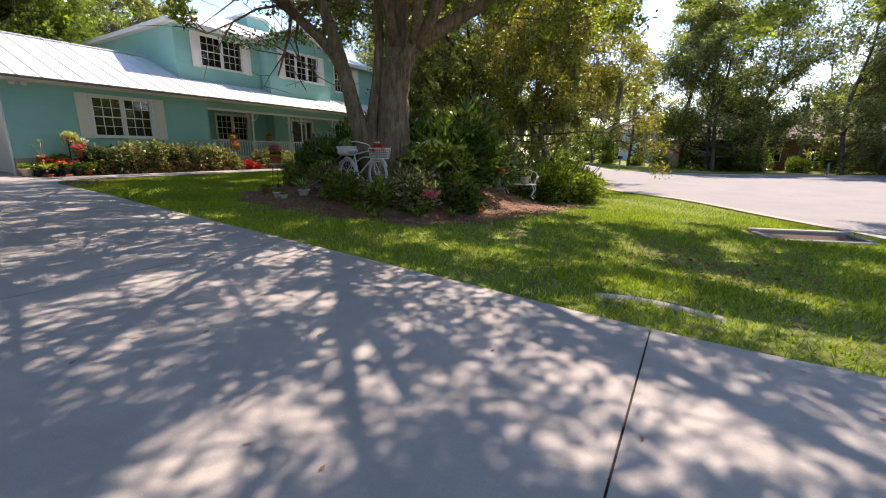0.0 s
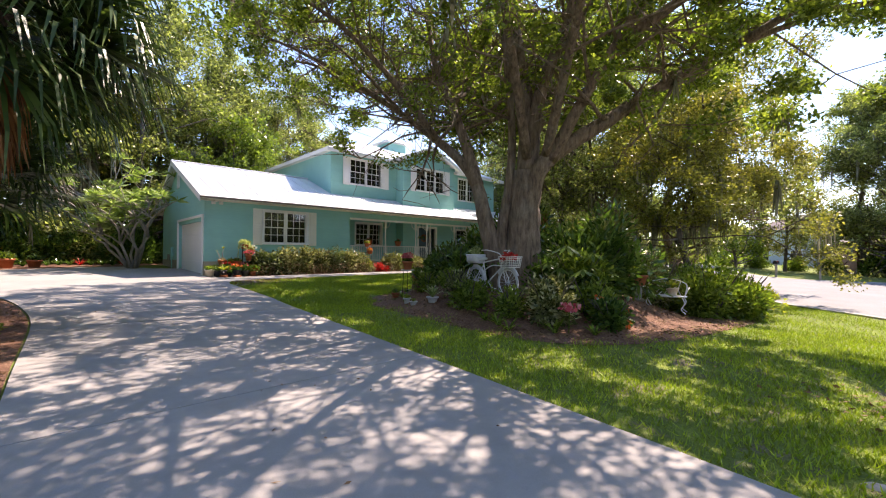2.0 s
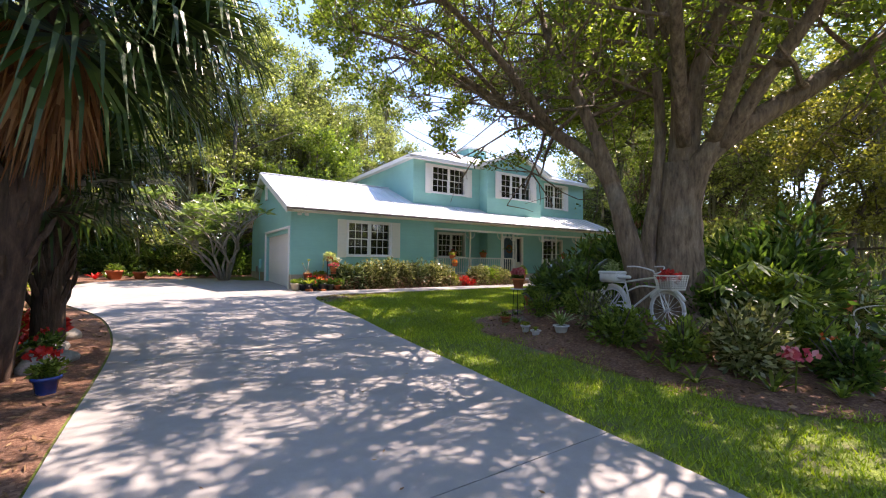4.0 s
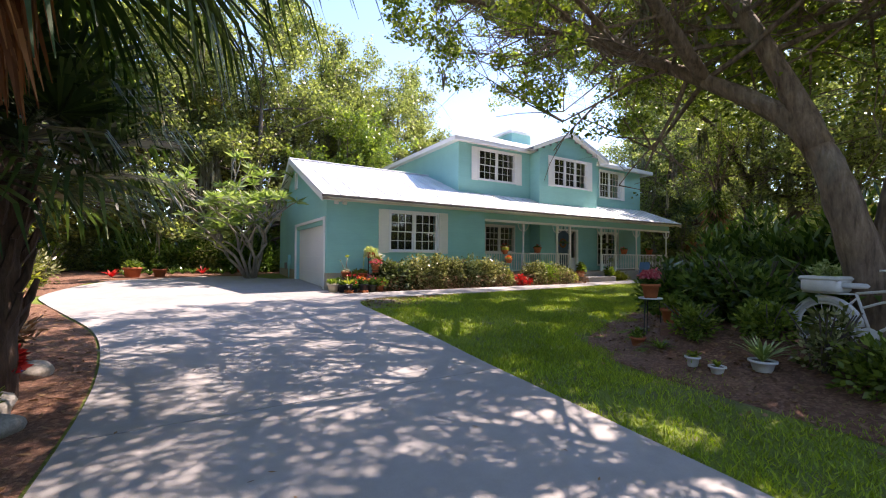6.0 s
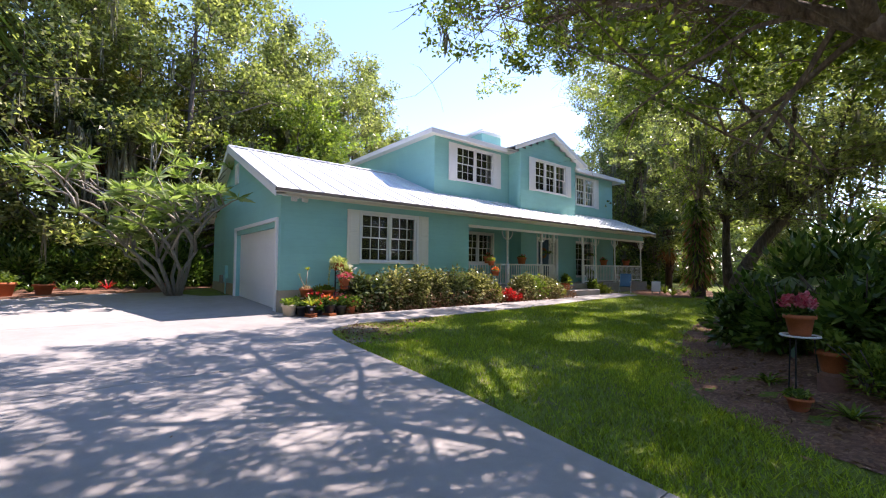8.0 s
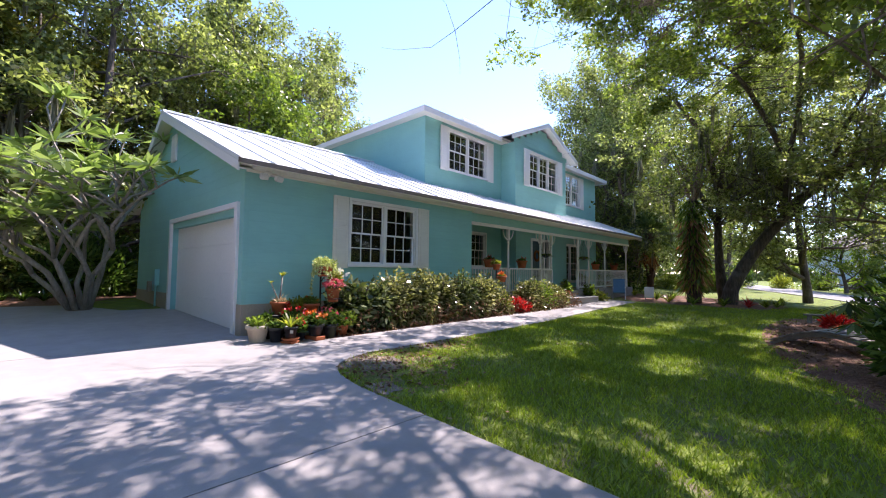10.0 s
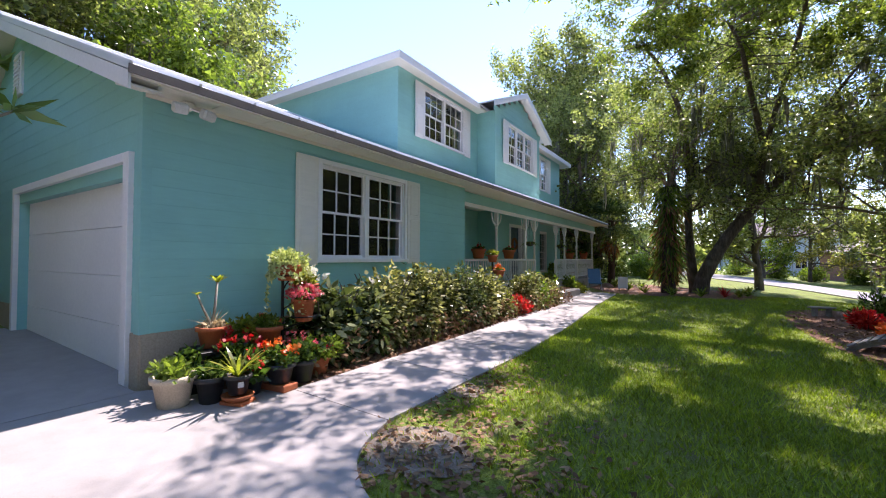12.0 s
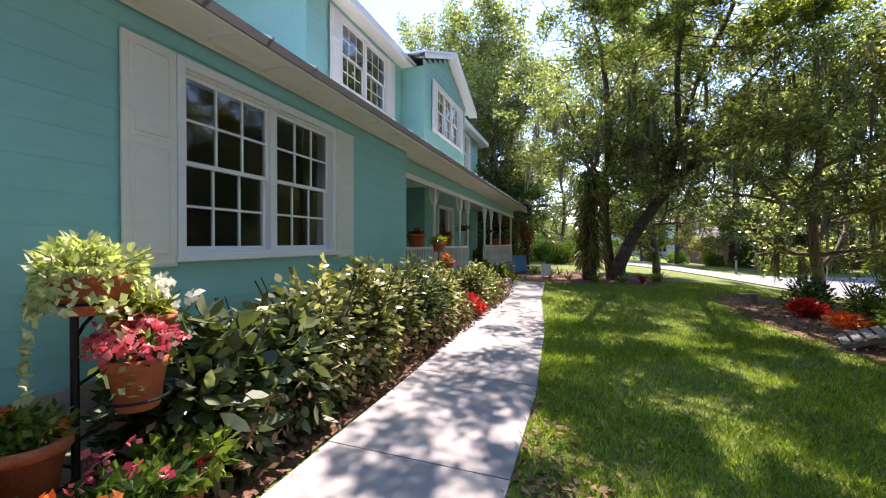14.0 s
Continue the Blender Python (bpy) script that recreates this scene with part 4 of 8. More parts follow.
for k, py in enumerate(POSTS):
    bm = bmesh.new()
    box(bm, -0.05, -0.05, 1.62, 0.05, 0.05, 2.45, bevel=0.005)
    box(bm, -0.05, -0.05, 3.45, 0.05, 0.05, 3.86, bevel=0.005)
    turned = lathe([(0.05, 2.45), (0.036, 2.5), (0.048, 2.55), (0.035, 2.65), (0.04, 3.0), (0.034, 3.3), (0.048, 3.36), (0.036, 3.41), (0.05, 3.45)], 10)
    me = bpy.data.meshes.new("turned")
    turned.to_mesh(me)
    turned.free()
    bm.from_mesh(me)
    bmesh.ops.translate(bm, verts=bm.verts[:], vec=(-19.0, py, 0))
    p = part("porch_post", bm, WHITE, house, "white turned porch post")
    for s in (-1, 1):
        if (s < 0 and k == 0) or (s > 0 and k == len(POSTS) - 1):
            pass
        bm = bmesh.new()
        arc = [(-19.0, py + s * (0.05 + 0.26 * math.sin(a)), 3.48 + 0.34 * (1 - math.cos(a))) for a in np.linspace(0, 1.5, 7)]
        tube(bm, arc, 0.018, 6)
        part("bracket", bm, WHITE, p)


def baluster():
    bm = lathe([(0.019, 1.74), (0.019, 1.86), (0.014, 1.88), (0.024, 1.98), (0.016, 2.1), (0.013, 2.25), (0.017, 2.28), (0.019, 2.3), (0.019, 2.44)], 8)
    me = bpy.data.meshes.new("baluster")
    bm.to_mesh(me)
    bm.free()
    me.materials.append(WHITE)
    return me


BAL = baluster()
for y0, y1 in ((10.42, 12.78), (12.88, 14.95), (15.05, 15.8), (18.25, 19.3), (19.4, 21.15), (21.25, 24.05)):
    r = part("railing", boxes((-19.045, y0, 2.44, -18.955, y1, 2.50), bevel=0.008), WHITE, house, "white turned-baluster porch railing")
    part("bottom_rail", boxes((-19.03, y0, 1.69, -18.97, y1, 1.745), bevel=0.008), WHITE, r)
    n = max(2, int((y1 - y0) / 0.135))
    for i in range(n):
        piece("baluster", BAL, r, pose(-19.0, y0 + (i + 0.5) * (y1 - y0) / n, 0))

# flood light under the eave corner
fl = part("flood_light", boxes((FX + 0.05, 4.20, 4.10, FX + 0.15, 4.32, 4.18), bevel=0.015), CREAM, house, "twin flood light under the eave")
for dy in (-0.13, 0.15):
    bm = boxes((-0.05, -0.075, -0.06, 0.05, 0.075, 0.05), bevel=0.02)
    bmesh.ops.transform(bm, verts=bm.verts[:], matrix=pose(FX + 0.24, 4.26 + dy, 4.06, 0, 25, dy * 90))
    h = part("lamp_head", bm, WHITEPOT, fl)
    bm = boxes((0.05, -0.06, -0.045, 0.056, 0.06, 0.035))
    bmesh.ops.transform(bm, verts=bm.verts[:], matrix=pose(FX + 0.24, 4.26 + dy, 4.06, 0, 25, dy * 90))
    part("lens", bm, WHITEPOT, h)
    bm = bmesh.new()
    tube(bm, [(FX + 0.12, 4.26, 4.12), (FX + 0.18, 4.26 + dy * 0.7, 4.09), (FX + 0.24, 4.26 + dy, 4.06)], 0.014, 6)
    part("arm", bm, STEEL, fl)
# service boxes low on the garage end wall
part("meter_box", boxes((-24.6, 3.80, 1.9, -24.35, 3.92, 2.35), bevel=0.01), TEAL, house)
bm = bmesh.new()
tube(bm, [(-24.48, 3.86, 1.1), (-24.48, 3.86, 1.9)], 0.025, 8)
part("conduit", bm, TEAL, house)
part("meter_box", boxes((-25.3, 3.82, 1.7, -25.1, 3.92, 2.0), bevel=0.01), GREYWOOD, house)

# ---- trees ----
def limb_run(bm, pts, r0, r1, n=8, steps=5, rough=0.06, rng=None):
    """One tapering limb; returns its points and radii."""
    P = spline(pts, steps)
    R = [r0 + (r1 - r0) * (i / (len(P) - 1)) ** 0.85 for i in range(len(P))]
    tube(bm, P, R, n, rough, rng)
    return P, R


def twigs(bm, rng, p, d, length, r, depth, tips, rise=0.12, sag=0.0):
    """A branch that forks again and again; the ends carry the leaves."""
    steps = 3
    pts, cur, way = [p], Vector(p), Vector(d).normalized()
    for i in range(steps):
        way = (way + Vector((rng.uniform(-1, 1), rng.uniform(-1, 1), rng.uniform(-0.7, 0.9))) * 0.28 + Vector((0, 0, rise - sag))).normalized()
        cur = cur + way * (length / steps)
        pts.append(cur.copy())
    if r < 0.03:
        tube(bm, [pts[0], pts[2], pts[3]], [r, r * 0.62, r * 0.42], 3)
    else:
        tube(bm, pts, [r, r * 0.8, r * 0.62, r * 0.42], 4 if r < 0.06 else 6)
    if depth == 0:
        tips += [pts[-1], pts[-2], (pts[-1] + pts[-2]) / 2, pts[1]]
        return
    tips.append(pts[-1])
    for k in range(rng.choice((2, 3, 3))):
        q = pts[rng.choice((1, 2, 3))]
        side = Vector((rng.uniform(-1, 1), rng.uniform(-1, 1), rng.uniform(-0.5, 0.7))).normalized()
        twigs(bm, rng, q, way * 0.7 + side * 0.9, length * rng.uniform(0.55, 0.8), r * 0.55, depth - 1, tips, rise, sag)


def hang_moss(rng, tips, count, length):
    """Grey strands that hang from branch ends."""
    nr = np.random.default_rng(rng.randrange(9999))
    T = np.array([tuple(t) for t in tips])[nr.integers(0, len(tips), count)]
    out = []
    for t in T:
        L = length * nr.uniform(0.35, 1.3)
        k = 9
        base = t + nr.normal(0, 0.06, (k, 3))
        for b in base:
            a = nr.uniform(0, 3.14)
            w = 0.012 + 0.02 * nr.random()
            s = np.array((math.cos(a), math.sin(a), 0)) * w
            l = L * nr.uniform(0.4, 1.0)
            sway = nr.normal(0, 0.05, 3)
            z = np.array((0, 0, -1.0))
            out.append((b - s, b + s, b + s * 1.3 + z * l * 0.5 + sway, b - s * 1.3 + z * l * 0.5 + sway))
            out.append((b - s * 1.3 + z * l * 0.5 + sway, b + s * 1.3 + z * l * 0.5 + sway, b + s * 0.2 + z * l + sway * 1.5, b - s * 0.2 + z * l + sway * 1.5))
    return quads_mesh("moss", np.array(out), MOSS)


def child(name, me, parent, label="", smooth=False):
    if smooth:
        me.polygons.foreach_set("use_smooth", [True] * len(me.polygons))
    ob = new(name, me)
    ob.parent = parent
    if label:
        ob["label"] = label
    return ob


# sunlit openings on the ground (x, y, radius) that the crowns leave free, and how full the crowns are between them
OPENINGS = [(-1.5, 0.4, 0.55), (-0.9, 0.65, 0.3), (-3.8, 1.3, 0.5), (-1.4, 1.15, 0.25), (0.5, 1.7, 0.4), (0.95, 1.7, 0.3),
            (-0.7, 1.5, 0.25), (-2.5, 1.6, 0.4), (-0.3, 1.7, 0.2), (-3.0, 0.6, 0.3), (-5.4, 2.5, 0.5), (-4.2, 2.1, 0.4),
            (-7.8, -0.1, 0.5), (-5.9, 1.4, 0.35), (-7.0, -0.7, 0.5), (-6.1, 0.3, 0.35), (-3.9, 2.9, 0.3), (-9.0, 1.0, 0.45),
            (-11.3, 1.65, 0.55), (-8.7, 1.1, 0.45), (-7.9, 3.2, 0.45), (-9.7, 0.1, 0.3), (-11.4, 0.5, 0.35), (-13.2, 1.6, 0.4)]
ROOM, TAKEN, RNG_ROOM = {}, {}, np.random.default_rng(5)


def let_light(e):
    gx, gy = e[0] - 0.043 * (e[2] - 0.8), e[1] - 0.709 * (e[2] - 0.8)
    if any(math.hypot(gx - x, gy - y) < r for x, y, r in OPENINGS):
        return False
    cell = (int(gx // 0.5), int(gy // 0.5))
    if cell not in ROOM:
        if gx < -17.6 or gx < -16.5 and gy < 3.6:
            n = 0
        elif gy > 3.3 and gx > -16.3:
            n = 4 if noise.noise(Vector((gx * 1.05, gy * 1.05, 3.1))) > (-0.12 if gx < -6 else -0.02) else 0
        else:
            n = (0, 1, 1, 1, 2, 2, 3)[int(RNG_ROOM.integers(0, 7))]
            if gx < -16.1 and gy > 4.0:
                n = min(1, n)
            elif gx < -13.5:
                n = max(1, n)
            elif gx < -7.0:
                n = min(n, 2)
        ROOM[cell] = n
    if TAKEN.get(cell, 0) >= ROOM[cell]:
        return False
    TAKEN[cell] = TAKEN.get(cell, 0) + 1
    return True


# the big oak on the mulch island
def big_oak():
    rng = random.Random(11)
    t = thing("oak_tree", "big spreading live oak with forked trunk on the mulch island", "tree")
    bm = bmesh.new()
    g0 = gz(-6.2, 7.6) - 0.15
    limb_run(bm, [(-6.22, 7.62, g0), (-6.2, 7.6, g0 + 0.35), (-6.15, 7.56, 2.2), (-6.1, 7.55, 3.0), (-6.05, 7.58, 4.0)], 0.54, 0.31, 16, 5, 0.07, rng)
    for k in range(7):
        a = k * 0.9 + 0.3
        tube(bm, [(-6.2 + 0.25 * math.cos(a), 7.6 + 0.25 * math.sin(a), g0 + 0.75), (-6.2 + 0.48 * math.cos(a), 7.6 + 0.48 * math.sin(a), g0 + 0.25), (-6.2 + 0.85 * math.cos(a), 7.6 + 0.85 * math.sin(a), g0 + 0.02)], [0.2, 0.17, 0.05], 8)
    part("trunk", bm, OAKBARK, t, "", True)
    mains = [
        ([(-6.1, 7.55, 3.2), (-6.05, 7.6, 5.2), (-6.3, 7.6, 6.9), (-6.8, 7.8, 9.0), (-7.2, 8.0, 10.8)], 0.25, 0.06),
        ([(-6.0, 7.6, 3.6), (-5.75, 7.6, 5.6), (-5.3, 7.9, 7.1), (-4.7, 8.2, 9.0), (-4.1, 8.6, 10.6)], 0.19, 0.05),
        ([(-6.5, 7.25, 1.2), (-6.68, 7.08, 2.2), (-6.82, 6.97, 2.9), (-7.02, 6.95, 3.6), (-7.4, 6.95, 4.2), (-8.4, 6.9, 5.05), (-9.7, 6.8, 6.0), (-11.2, 6.6, 7.0), (-12.6, 6.4, 7.6)], 0.25, 0.045),
        ([(-7.05, 6.95, 3.7), (-7.4, 6.95, 4.7), (-7.9, 6.9, 5.9), (-8.8, 7.1, 7.5), (-9.5, 7.5, 9.4)], 0.17, 0.045),
        ([(-6.35, 7.35, 1.3), (-6.5, 7.2, 2.4), (-6.38, 7.3, 3.5), (-6.35, 7.4, 4.9), (-6.5, 7.35, 6.9), (-6.9, 7.2, 9.0)], 0.17, 0.05),
        ([(-4.9, 5.0, 7.3), (-3.8, 5.2, 7.8), (-2.4, 5.2, 8.2), (-0.8, 5.3, 8.6)], 0.07, 0.025),
        ([(-3.2, 5.4, 7.0), (-2.6, 4.6, 7.6), (-1.6, 4.9, 8.0)], 0.06, 0.025),
        ([(-0.4, 5.6, 8.0), (0.6, 6.4, 8.3), (1.9, 7.0, 8.6)], 0.06, 0.02),
        ([(-9.7, 6.8, 6.0), (-10.2, 5.6, 7.2), (-10.8, 5.2, 7.9), (-11.6, 5.4, 8.4)], 0.06, 0.02),
        ([(-9.0, 4.3, 7.4), (-10.0, 4.6, 8.0), (-11.0, 4.4, 8.3)], 0.05, 0.02),
        ([(-10.6, 9.4, 8.7), (-12.0, 10.6, 9.1), (-13.6, 11.2, 9.6), (-15.0, 11.5, 9.9)], 0.07, 0.025),
        ([(-11.5, 13.6, 9.5), (-13.2, 13.3, 10.0), (-15.0, 13.6, 10.3)], 0.06, 0.02),
        ([(-6.9, 11.2, 8.0), (-8.0, 13.8, 9.0), (-9.0, 16.0, 9.6)], 0.08, 0.025),
        ([(-9.6, 10.3, 8.7), (-10.6, 13.0, 9.4), (-12.2, 15.6, 9.8)], 0.07, 0.025),
        ([(-7.3, 13.0, 9.0), (-8.8, 15.6, 9.8), (-10.6, 18.0, 10.0)], 0.07, 0.025),
        ([(-1.0, 12.2, 7.6), (1.5, 13.2, 7.5), (4.0, 14.0, 7.2), (6.0, 14.5, 6.8)], 0.07, 0.025),
        ([(-11.2, 6.6, 7.0), (-12.8, 7.2, 8.1), (-14.2, 8.0, 9.2), (-15.0, 8.4, 9.6)], 0.07, 0.025),
        ([(-11.2, 6.6, 7.0), (-12.6, 8.0, 7.9), (-14.2, 8.8, 8.4)], 0.06, 0.025),
        ([(-9.6, 10.3, 8.7), (-11.0, 11.0, 9.0), (-12.6, 11.6, 9.2), (-14.0, 12.0, 9.3)], 0.07, 0.025),
        ([(-6.0, 7.58, 3.2), (-5.57, 7.6, 4.15), (-4.5, 8.5, 5.07), (-3.66, 9.5, 5.9), (-2.6, 10.7, 6.8), (-1.0, 12.2, 7.6)], 0.24, 0.05),
        ([(-5.45, 7.65, 4.2), (-4.72, 7.5, 5.12), (-3.8, 7.3, 6.1), (-2.4, 6.9, 7.3), (-0.6, 6.3, 8.2)], 0.15, 0.04),
        ([(-5.95, 7.45, 4.3), (-5.5, 6.3, 6.0), (-4.9, 5.0, 7.3), (-4.2, 3.6, 8.2)], 0.13, 0.035),
        ([(-8.4, 6.9, 5.05), (-8.7, 5.6, 6.4), (-9.0, 4.3, 7.4), (-9.4, 3.0, 8.0)], 0.11, 0.03),
        ([(-6.1, 7.7, 4.6), (-6.4, 9.3, 6.5), (-6.9, 11.2, 8.0), (-7.3, 13.0, 9.0)], 0.16, 0.04),
        ([(-9.7, 6.8, 6.0), (-10.6, 8.0, 7.1), (-11.8, 9.2, 7.9)], 0.09, 0.03),
        ([(-5.57, 7.6, 4.2), (-4.4, 6.6, 5.9), (-3.2, 5.4, 7.0), (-1.8, 4.4, 7.8)], 0.12, 0.03),
        ([(-7.9, 6.9, 5.9), (-8.5, 8.8, 7.4), (-9.6, 10.3, 8.7)], 0.1, 0.03),
        ([(-8.8, 7.1, 7.5), (-10.6, 9.4, 8.7), (-13.0, 11.4, 9.3), (-14.9, 12.8, 9.7)], 0.1, 0.03),
        ([(-3.8, 7.3, 6.1), (-1.6, 8.0, 7.2), (0.8, 8.8, 8.0), (3.2, 9.2, 8.4)], 0.1, 0.03),
        ([(-2.4, 6.9, 7.3), (-0.4, 5.6, 8.0), (1.8, 4.6, 8.4)], 0.07, 0.025),
        ([(-11.2, 6.6, 7.0), (-12.2, 5.4, 7.8), (-13.0, 5.0, 8.1)], 0.07, 0.025),
        ([(-9.7, 6.8, 6.0), (-10.6, 5.4, 7.0), (-11.6, 4.2, 7.8), (-12.4, 3.4, 8.2)], 0.08, 0.025),
        ([(-6.9, 11.2, 8.0), (-9.0, 12.5, 9.0), (-11.5, 13.6, 9.5)], 0.09, 0.03),
        ([(-4.9, 5.0, 7.3), (-3.0, 4.0, 8.2), (-1.2, 3.4, 8.8)], 0.07, 0.025),
        ([(-1.6, 8.0, 7.2), (1.0, 7.2, 8.1), (3.2, 6.6, 8.5), (5.0, 6.4, 8.7)], 0.09, 0.03),
        ([(-2.6, 10.7, 6.8), (0.2, 11.0, 7.9), (2.6, 11.4, 8.4), (4.6, 11.2, 8.6)], 0.09, 0.03),
        ([(0.8, 8.8, 8.0), (2.4, 9.6, 8.6), (4.6, 9.2, 8.9)], 0.06, 0.02),
        ([(-9.0, 12.5, 9.0), (-11.2, 15.0, 9.6), (-13.2, 17.4, 9.8)], 0.09, 0.03),
        ([(-11.8, 9.2, 7.9), (-13.2, 9.8, 8.9), (-14.9, 9.9, 9.5)], 0.07, 0.025),
        ([(-9.6, 10.3, 8.7), (-11.2, 12.2, 9.4), (-13.4, 14.2, 9.9), (-15.0, 15.2, 10.2)], 0.08, 0.025)]
    tips = []
    small = bmesh.new()
    for pts, r0, r1 in mains:
        bm = bmesh.new()
        P, R = limb_run(bm, pts, r0, r1, 10, 5, 0.06, rng)
        part("limb", bm, OAKBARK, t, "", True)
        for i in range(len(P) // 3, len(P)):
            if P[i].z < 5.0 or P[i].x < -15.1:
                continue
            for rep in range(2 if i > len(P) * 0.6 else 1):
                d = Vector((rng.uniform(-1, 1), rng.uniform(-1, 1), rng.uniform(-0.35, 0.7)))
                twigs(small, rng, P[i], d, rng.uniform(1.3, 2.5), max(0.02, R[i] * 0.4), 2, tips, 0.02, 0.0)
    tagged(part("twig_work", small, OAKBARK, t), kind="stuff")
    nr = np.random.default_rng(3)
    ends = np.array([tuple(p) for p in tips])
    ends = ends[ends[:, 2] > 4.6]
    ends = np.array([e for e in ends[nr.permutation(len(ends))] if let_light(e)])
    C = []
    for e in ends:
        n, r = int(nr.uniform(90, 200)), nr.uniform(0.22, 0.52)
        d = unit(nr.normal(size=(n, 3))) * r * nr.uniform(0.2, 1.0, (n, 1)) ** 0.5
        stretch = unit(nr.normal(size=3)) * (1, 1, 0.4)
        d = d * (0.75, 0.75, 0.6) + (d @ stretch)[:, None] * stretch * nr.uniform(0.4, 1.5)
        C.append(e + d + nr.normal(0, 0.05, (n, 3)))
    C = np.concatenate(C)
    child("crown", quads_mesh("crown", leaf_quads(nr, C, 0.115, 0.06, 0.2, 0.1), OAKLEAF), t, "glossy green leaves in open clumps")
    low = [p for p in tips if p.z < 7.5]
    tagged(child("spanish_moss", hang_moss(rng, low, 26, 0.55), t, "grey hanging moss"), kind="stuff")
    return t


big_oak()


def wood_tree(seed, height, spread, leaf, bark, count, size, moss, trunk_r=0.22, lean=(0, 0), first=0.3, droop=0.0):
    """A broad-leaved tree at the origin."""
    rng = random.Random(seed)
    t = thing("tree", "", "tree")
    bm = bmesh.new()
    top = Vector((lean[0], lean[1], height * 0.82))
    bend = Vector((rng.uniform(-0.5, 0.5), rng.uniform(-0.5, 0.5), 0))
    P, R = limb_run(bm, [(0, 0, -0.3), (0.02, 0.0, 0.6), top * 0.35 + bend, top * 0.68 - bend * 0.4, top], trunk_r * 1.2, trunk_r * 0.22, 9, 5, 0.06, rng)
    tips = []
    for i in range(int(len(P) * first), len(P)):
        for rep in range(2):
            f = i / len(P)
            a = rng.uniform(0, 6.28)
            L = spread * (0.55 + 0.45 * math.sin(3.0 * min(1, (f - first) / (1 - first) + 0.25))) * rng.uniform(0.5, 0.95)
            twigs(bm, rng, P[i], Vector((math.cos(a), math.sin(a), rng.uniform(-0.05, 0.5))), L * 0.8, R[i] * 0.5, 2, tips, 0.06, droop)
    part("trunk", bm, bark, t, "", True)
    nr = np.random.default_rng(seed)
    K = np.array([tuple(p) for p in tips])
    C = clump_points(nr, K, 0.30 + 0.02 * height, count, 0.75)
    child("crown", quads_mesh("crown", leaf_tris(nr, C, size, size * 0.62, 0.2, 0.15 + droop), leaf, 3), t)
    if moss:
        tagged(child("spanish_moss", hang_moss(rng, [p for p in tips if p.z < height * 0.75], moss, 1.5), t, "grey hanging moss"), kind="stuff")
    return t


VARIANTS = [
    (wood_tree(21, 15.5, 5.6, BGLEAF, DARKBARK, 21000, 0.22, 60), "tall dark-trunked oak with hanging grey moss"),
    (wood_tree(22, 18.0, 5.6, BGLEAF, DARKBARK, 23000, 0.23, 24), "tall leafy oak behind the lawn"),
    (wood_tree(23, 12.0, 5.6, BGLEAF, OAKBARK, 20000, 0.20, 80), "broad mossy oak with open crown"),
    (wood_tree(24, 13.0, 4.6, OLIVELEAF, DARKBARK, 20000, 0.21, 30, 0.16), "light olive-green leafy tree in sun"),
    (wood_tree(25, 10.0, 4.2, SHRUBLEAF, DARKBARK, 19000, 0.22, 6, 0.15, (0.4, -0.3), 0.2), "dense dark green tree"),
]
SPOTS = [
    # behind the garage and left of the drive
    (0, -31.5, -1.0), (2, -34.0, 4.5), (1, -38.5, 8.5), (3, -29.5, -5.5), (4, -26.0, -9.6), (0, -22.0, -11.5), (1, -35.5, -6.5), (2, -17.0, -10.2), (4, -13.0, -7.6),
    (1, -11.5, -11.5), (0, -6.5, -9.2), (3, -33.0, 1.8), (1, -30.2, 3.2), (1, -36.5, 15.0), (2, -37.5, 21.0), (0, -42.0, 2.0), (3, -39.0, 11.8), (4, -30.5, 8.0), (3, -20.5, -9.4), (2, -33.5, 11.5), (0, -40.5, 17.5), (1, -33.0, -10.0), (2, -1.0, -10.5), (1, 4.0, -14.0),
    # behind the far end of the house
    (1, -25.5, 31.5), (1, -21.5, 30.0), (2, -29.5, 36.0), (2, -20.5, 27.8),
    # along the side lot and across the road
    (0, -11.8, 29.0), (2, -7.4, 22.6), (1, -22.5, 34.5), (1, 21.5, 44.8), (1, 27.5, 40.0), (0, -30.5, -3.6), (1, -35.0, 0.5), (1, -34.5, 7.5), (0, -36.0, 11.0), (1, 28.5, 9.0), (1, -17.5, 44.0), (0, -23.0, 41.0), (4, -10.0, 48.5), (1, 1.5, 47.5), (1, 18.5, 47.0), (4, 3.5, 51.5), (0, 24.5, 44.5), (1, 31.0, 33.0), (2, 30.0, 16.0), (1, 30.0, 2.0), (1, -1.0, 51.0), (1, 1.0, 48.5), (1, 5.5, 49.5), (1, 10.5, 46.5), (2, 13.5, 48.0), (2, 17.0, 46.5), (3, -6.5, 51.0), (3, 15.5, 52.5), (1, -28.5, 47.0),
]
trng = random.Random(77)
used = set()
for v, x, y in SPOTS:
    src, lab = VARIANTS[v]
    m = pose(x, y, gz(x, y), trng.uniform(-2, 2), trng.uniform(-2, 2), trng.uniform(0, 360))
    if v not in used:
        used.add(v)
        src.matrix_basis = m
        o = src
    else:
        o = copy_thing(src, m)
    tagged(o, lab, "tree", "trees round the lot")

# drooping light-green tree near the road, and the leaning tree by the side lawn
w = wood_tree(31, 9.5, 4.6, OLIVELEAF, DARKBARK, 52000, 0.12, 46, 0.15, (0.5, -0.5), 0.42, 0.12)
w.matrix_basis = pose(-5.5, 18.2, gz(-5.5, 18.2))
tagged(w, "drooping light-green tree with moss beside the road", "tree")


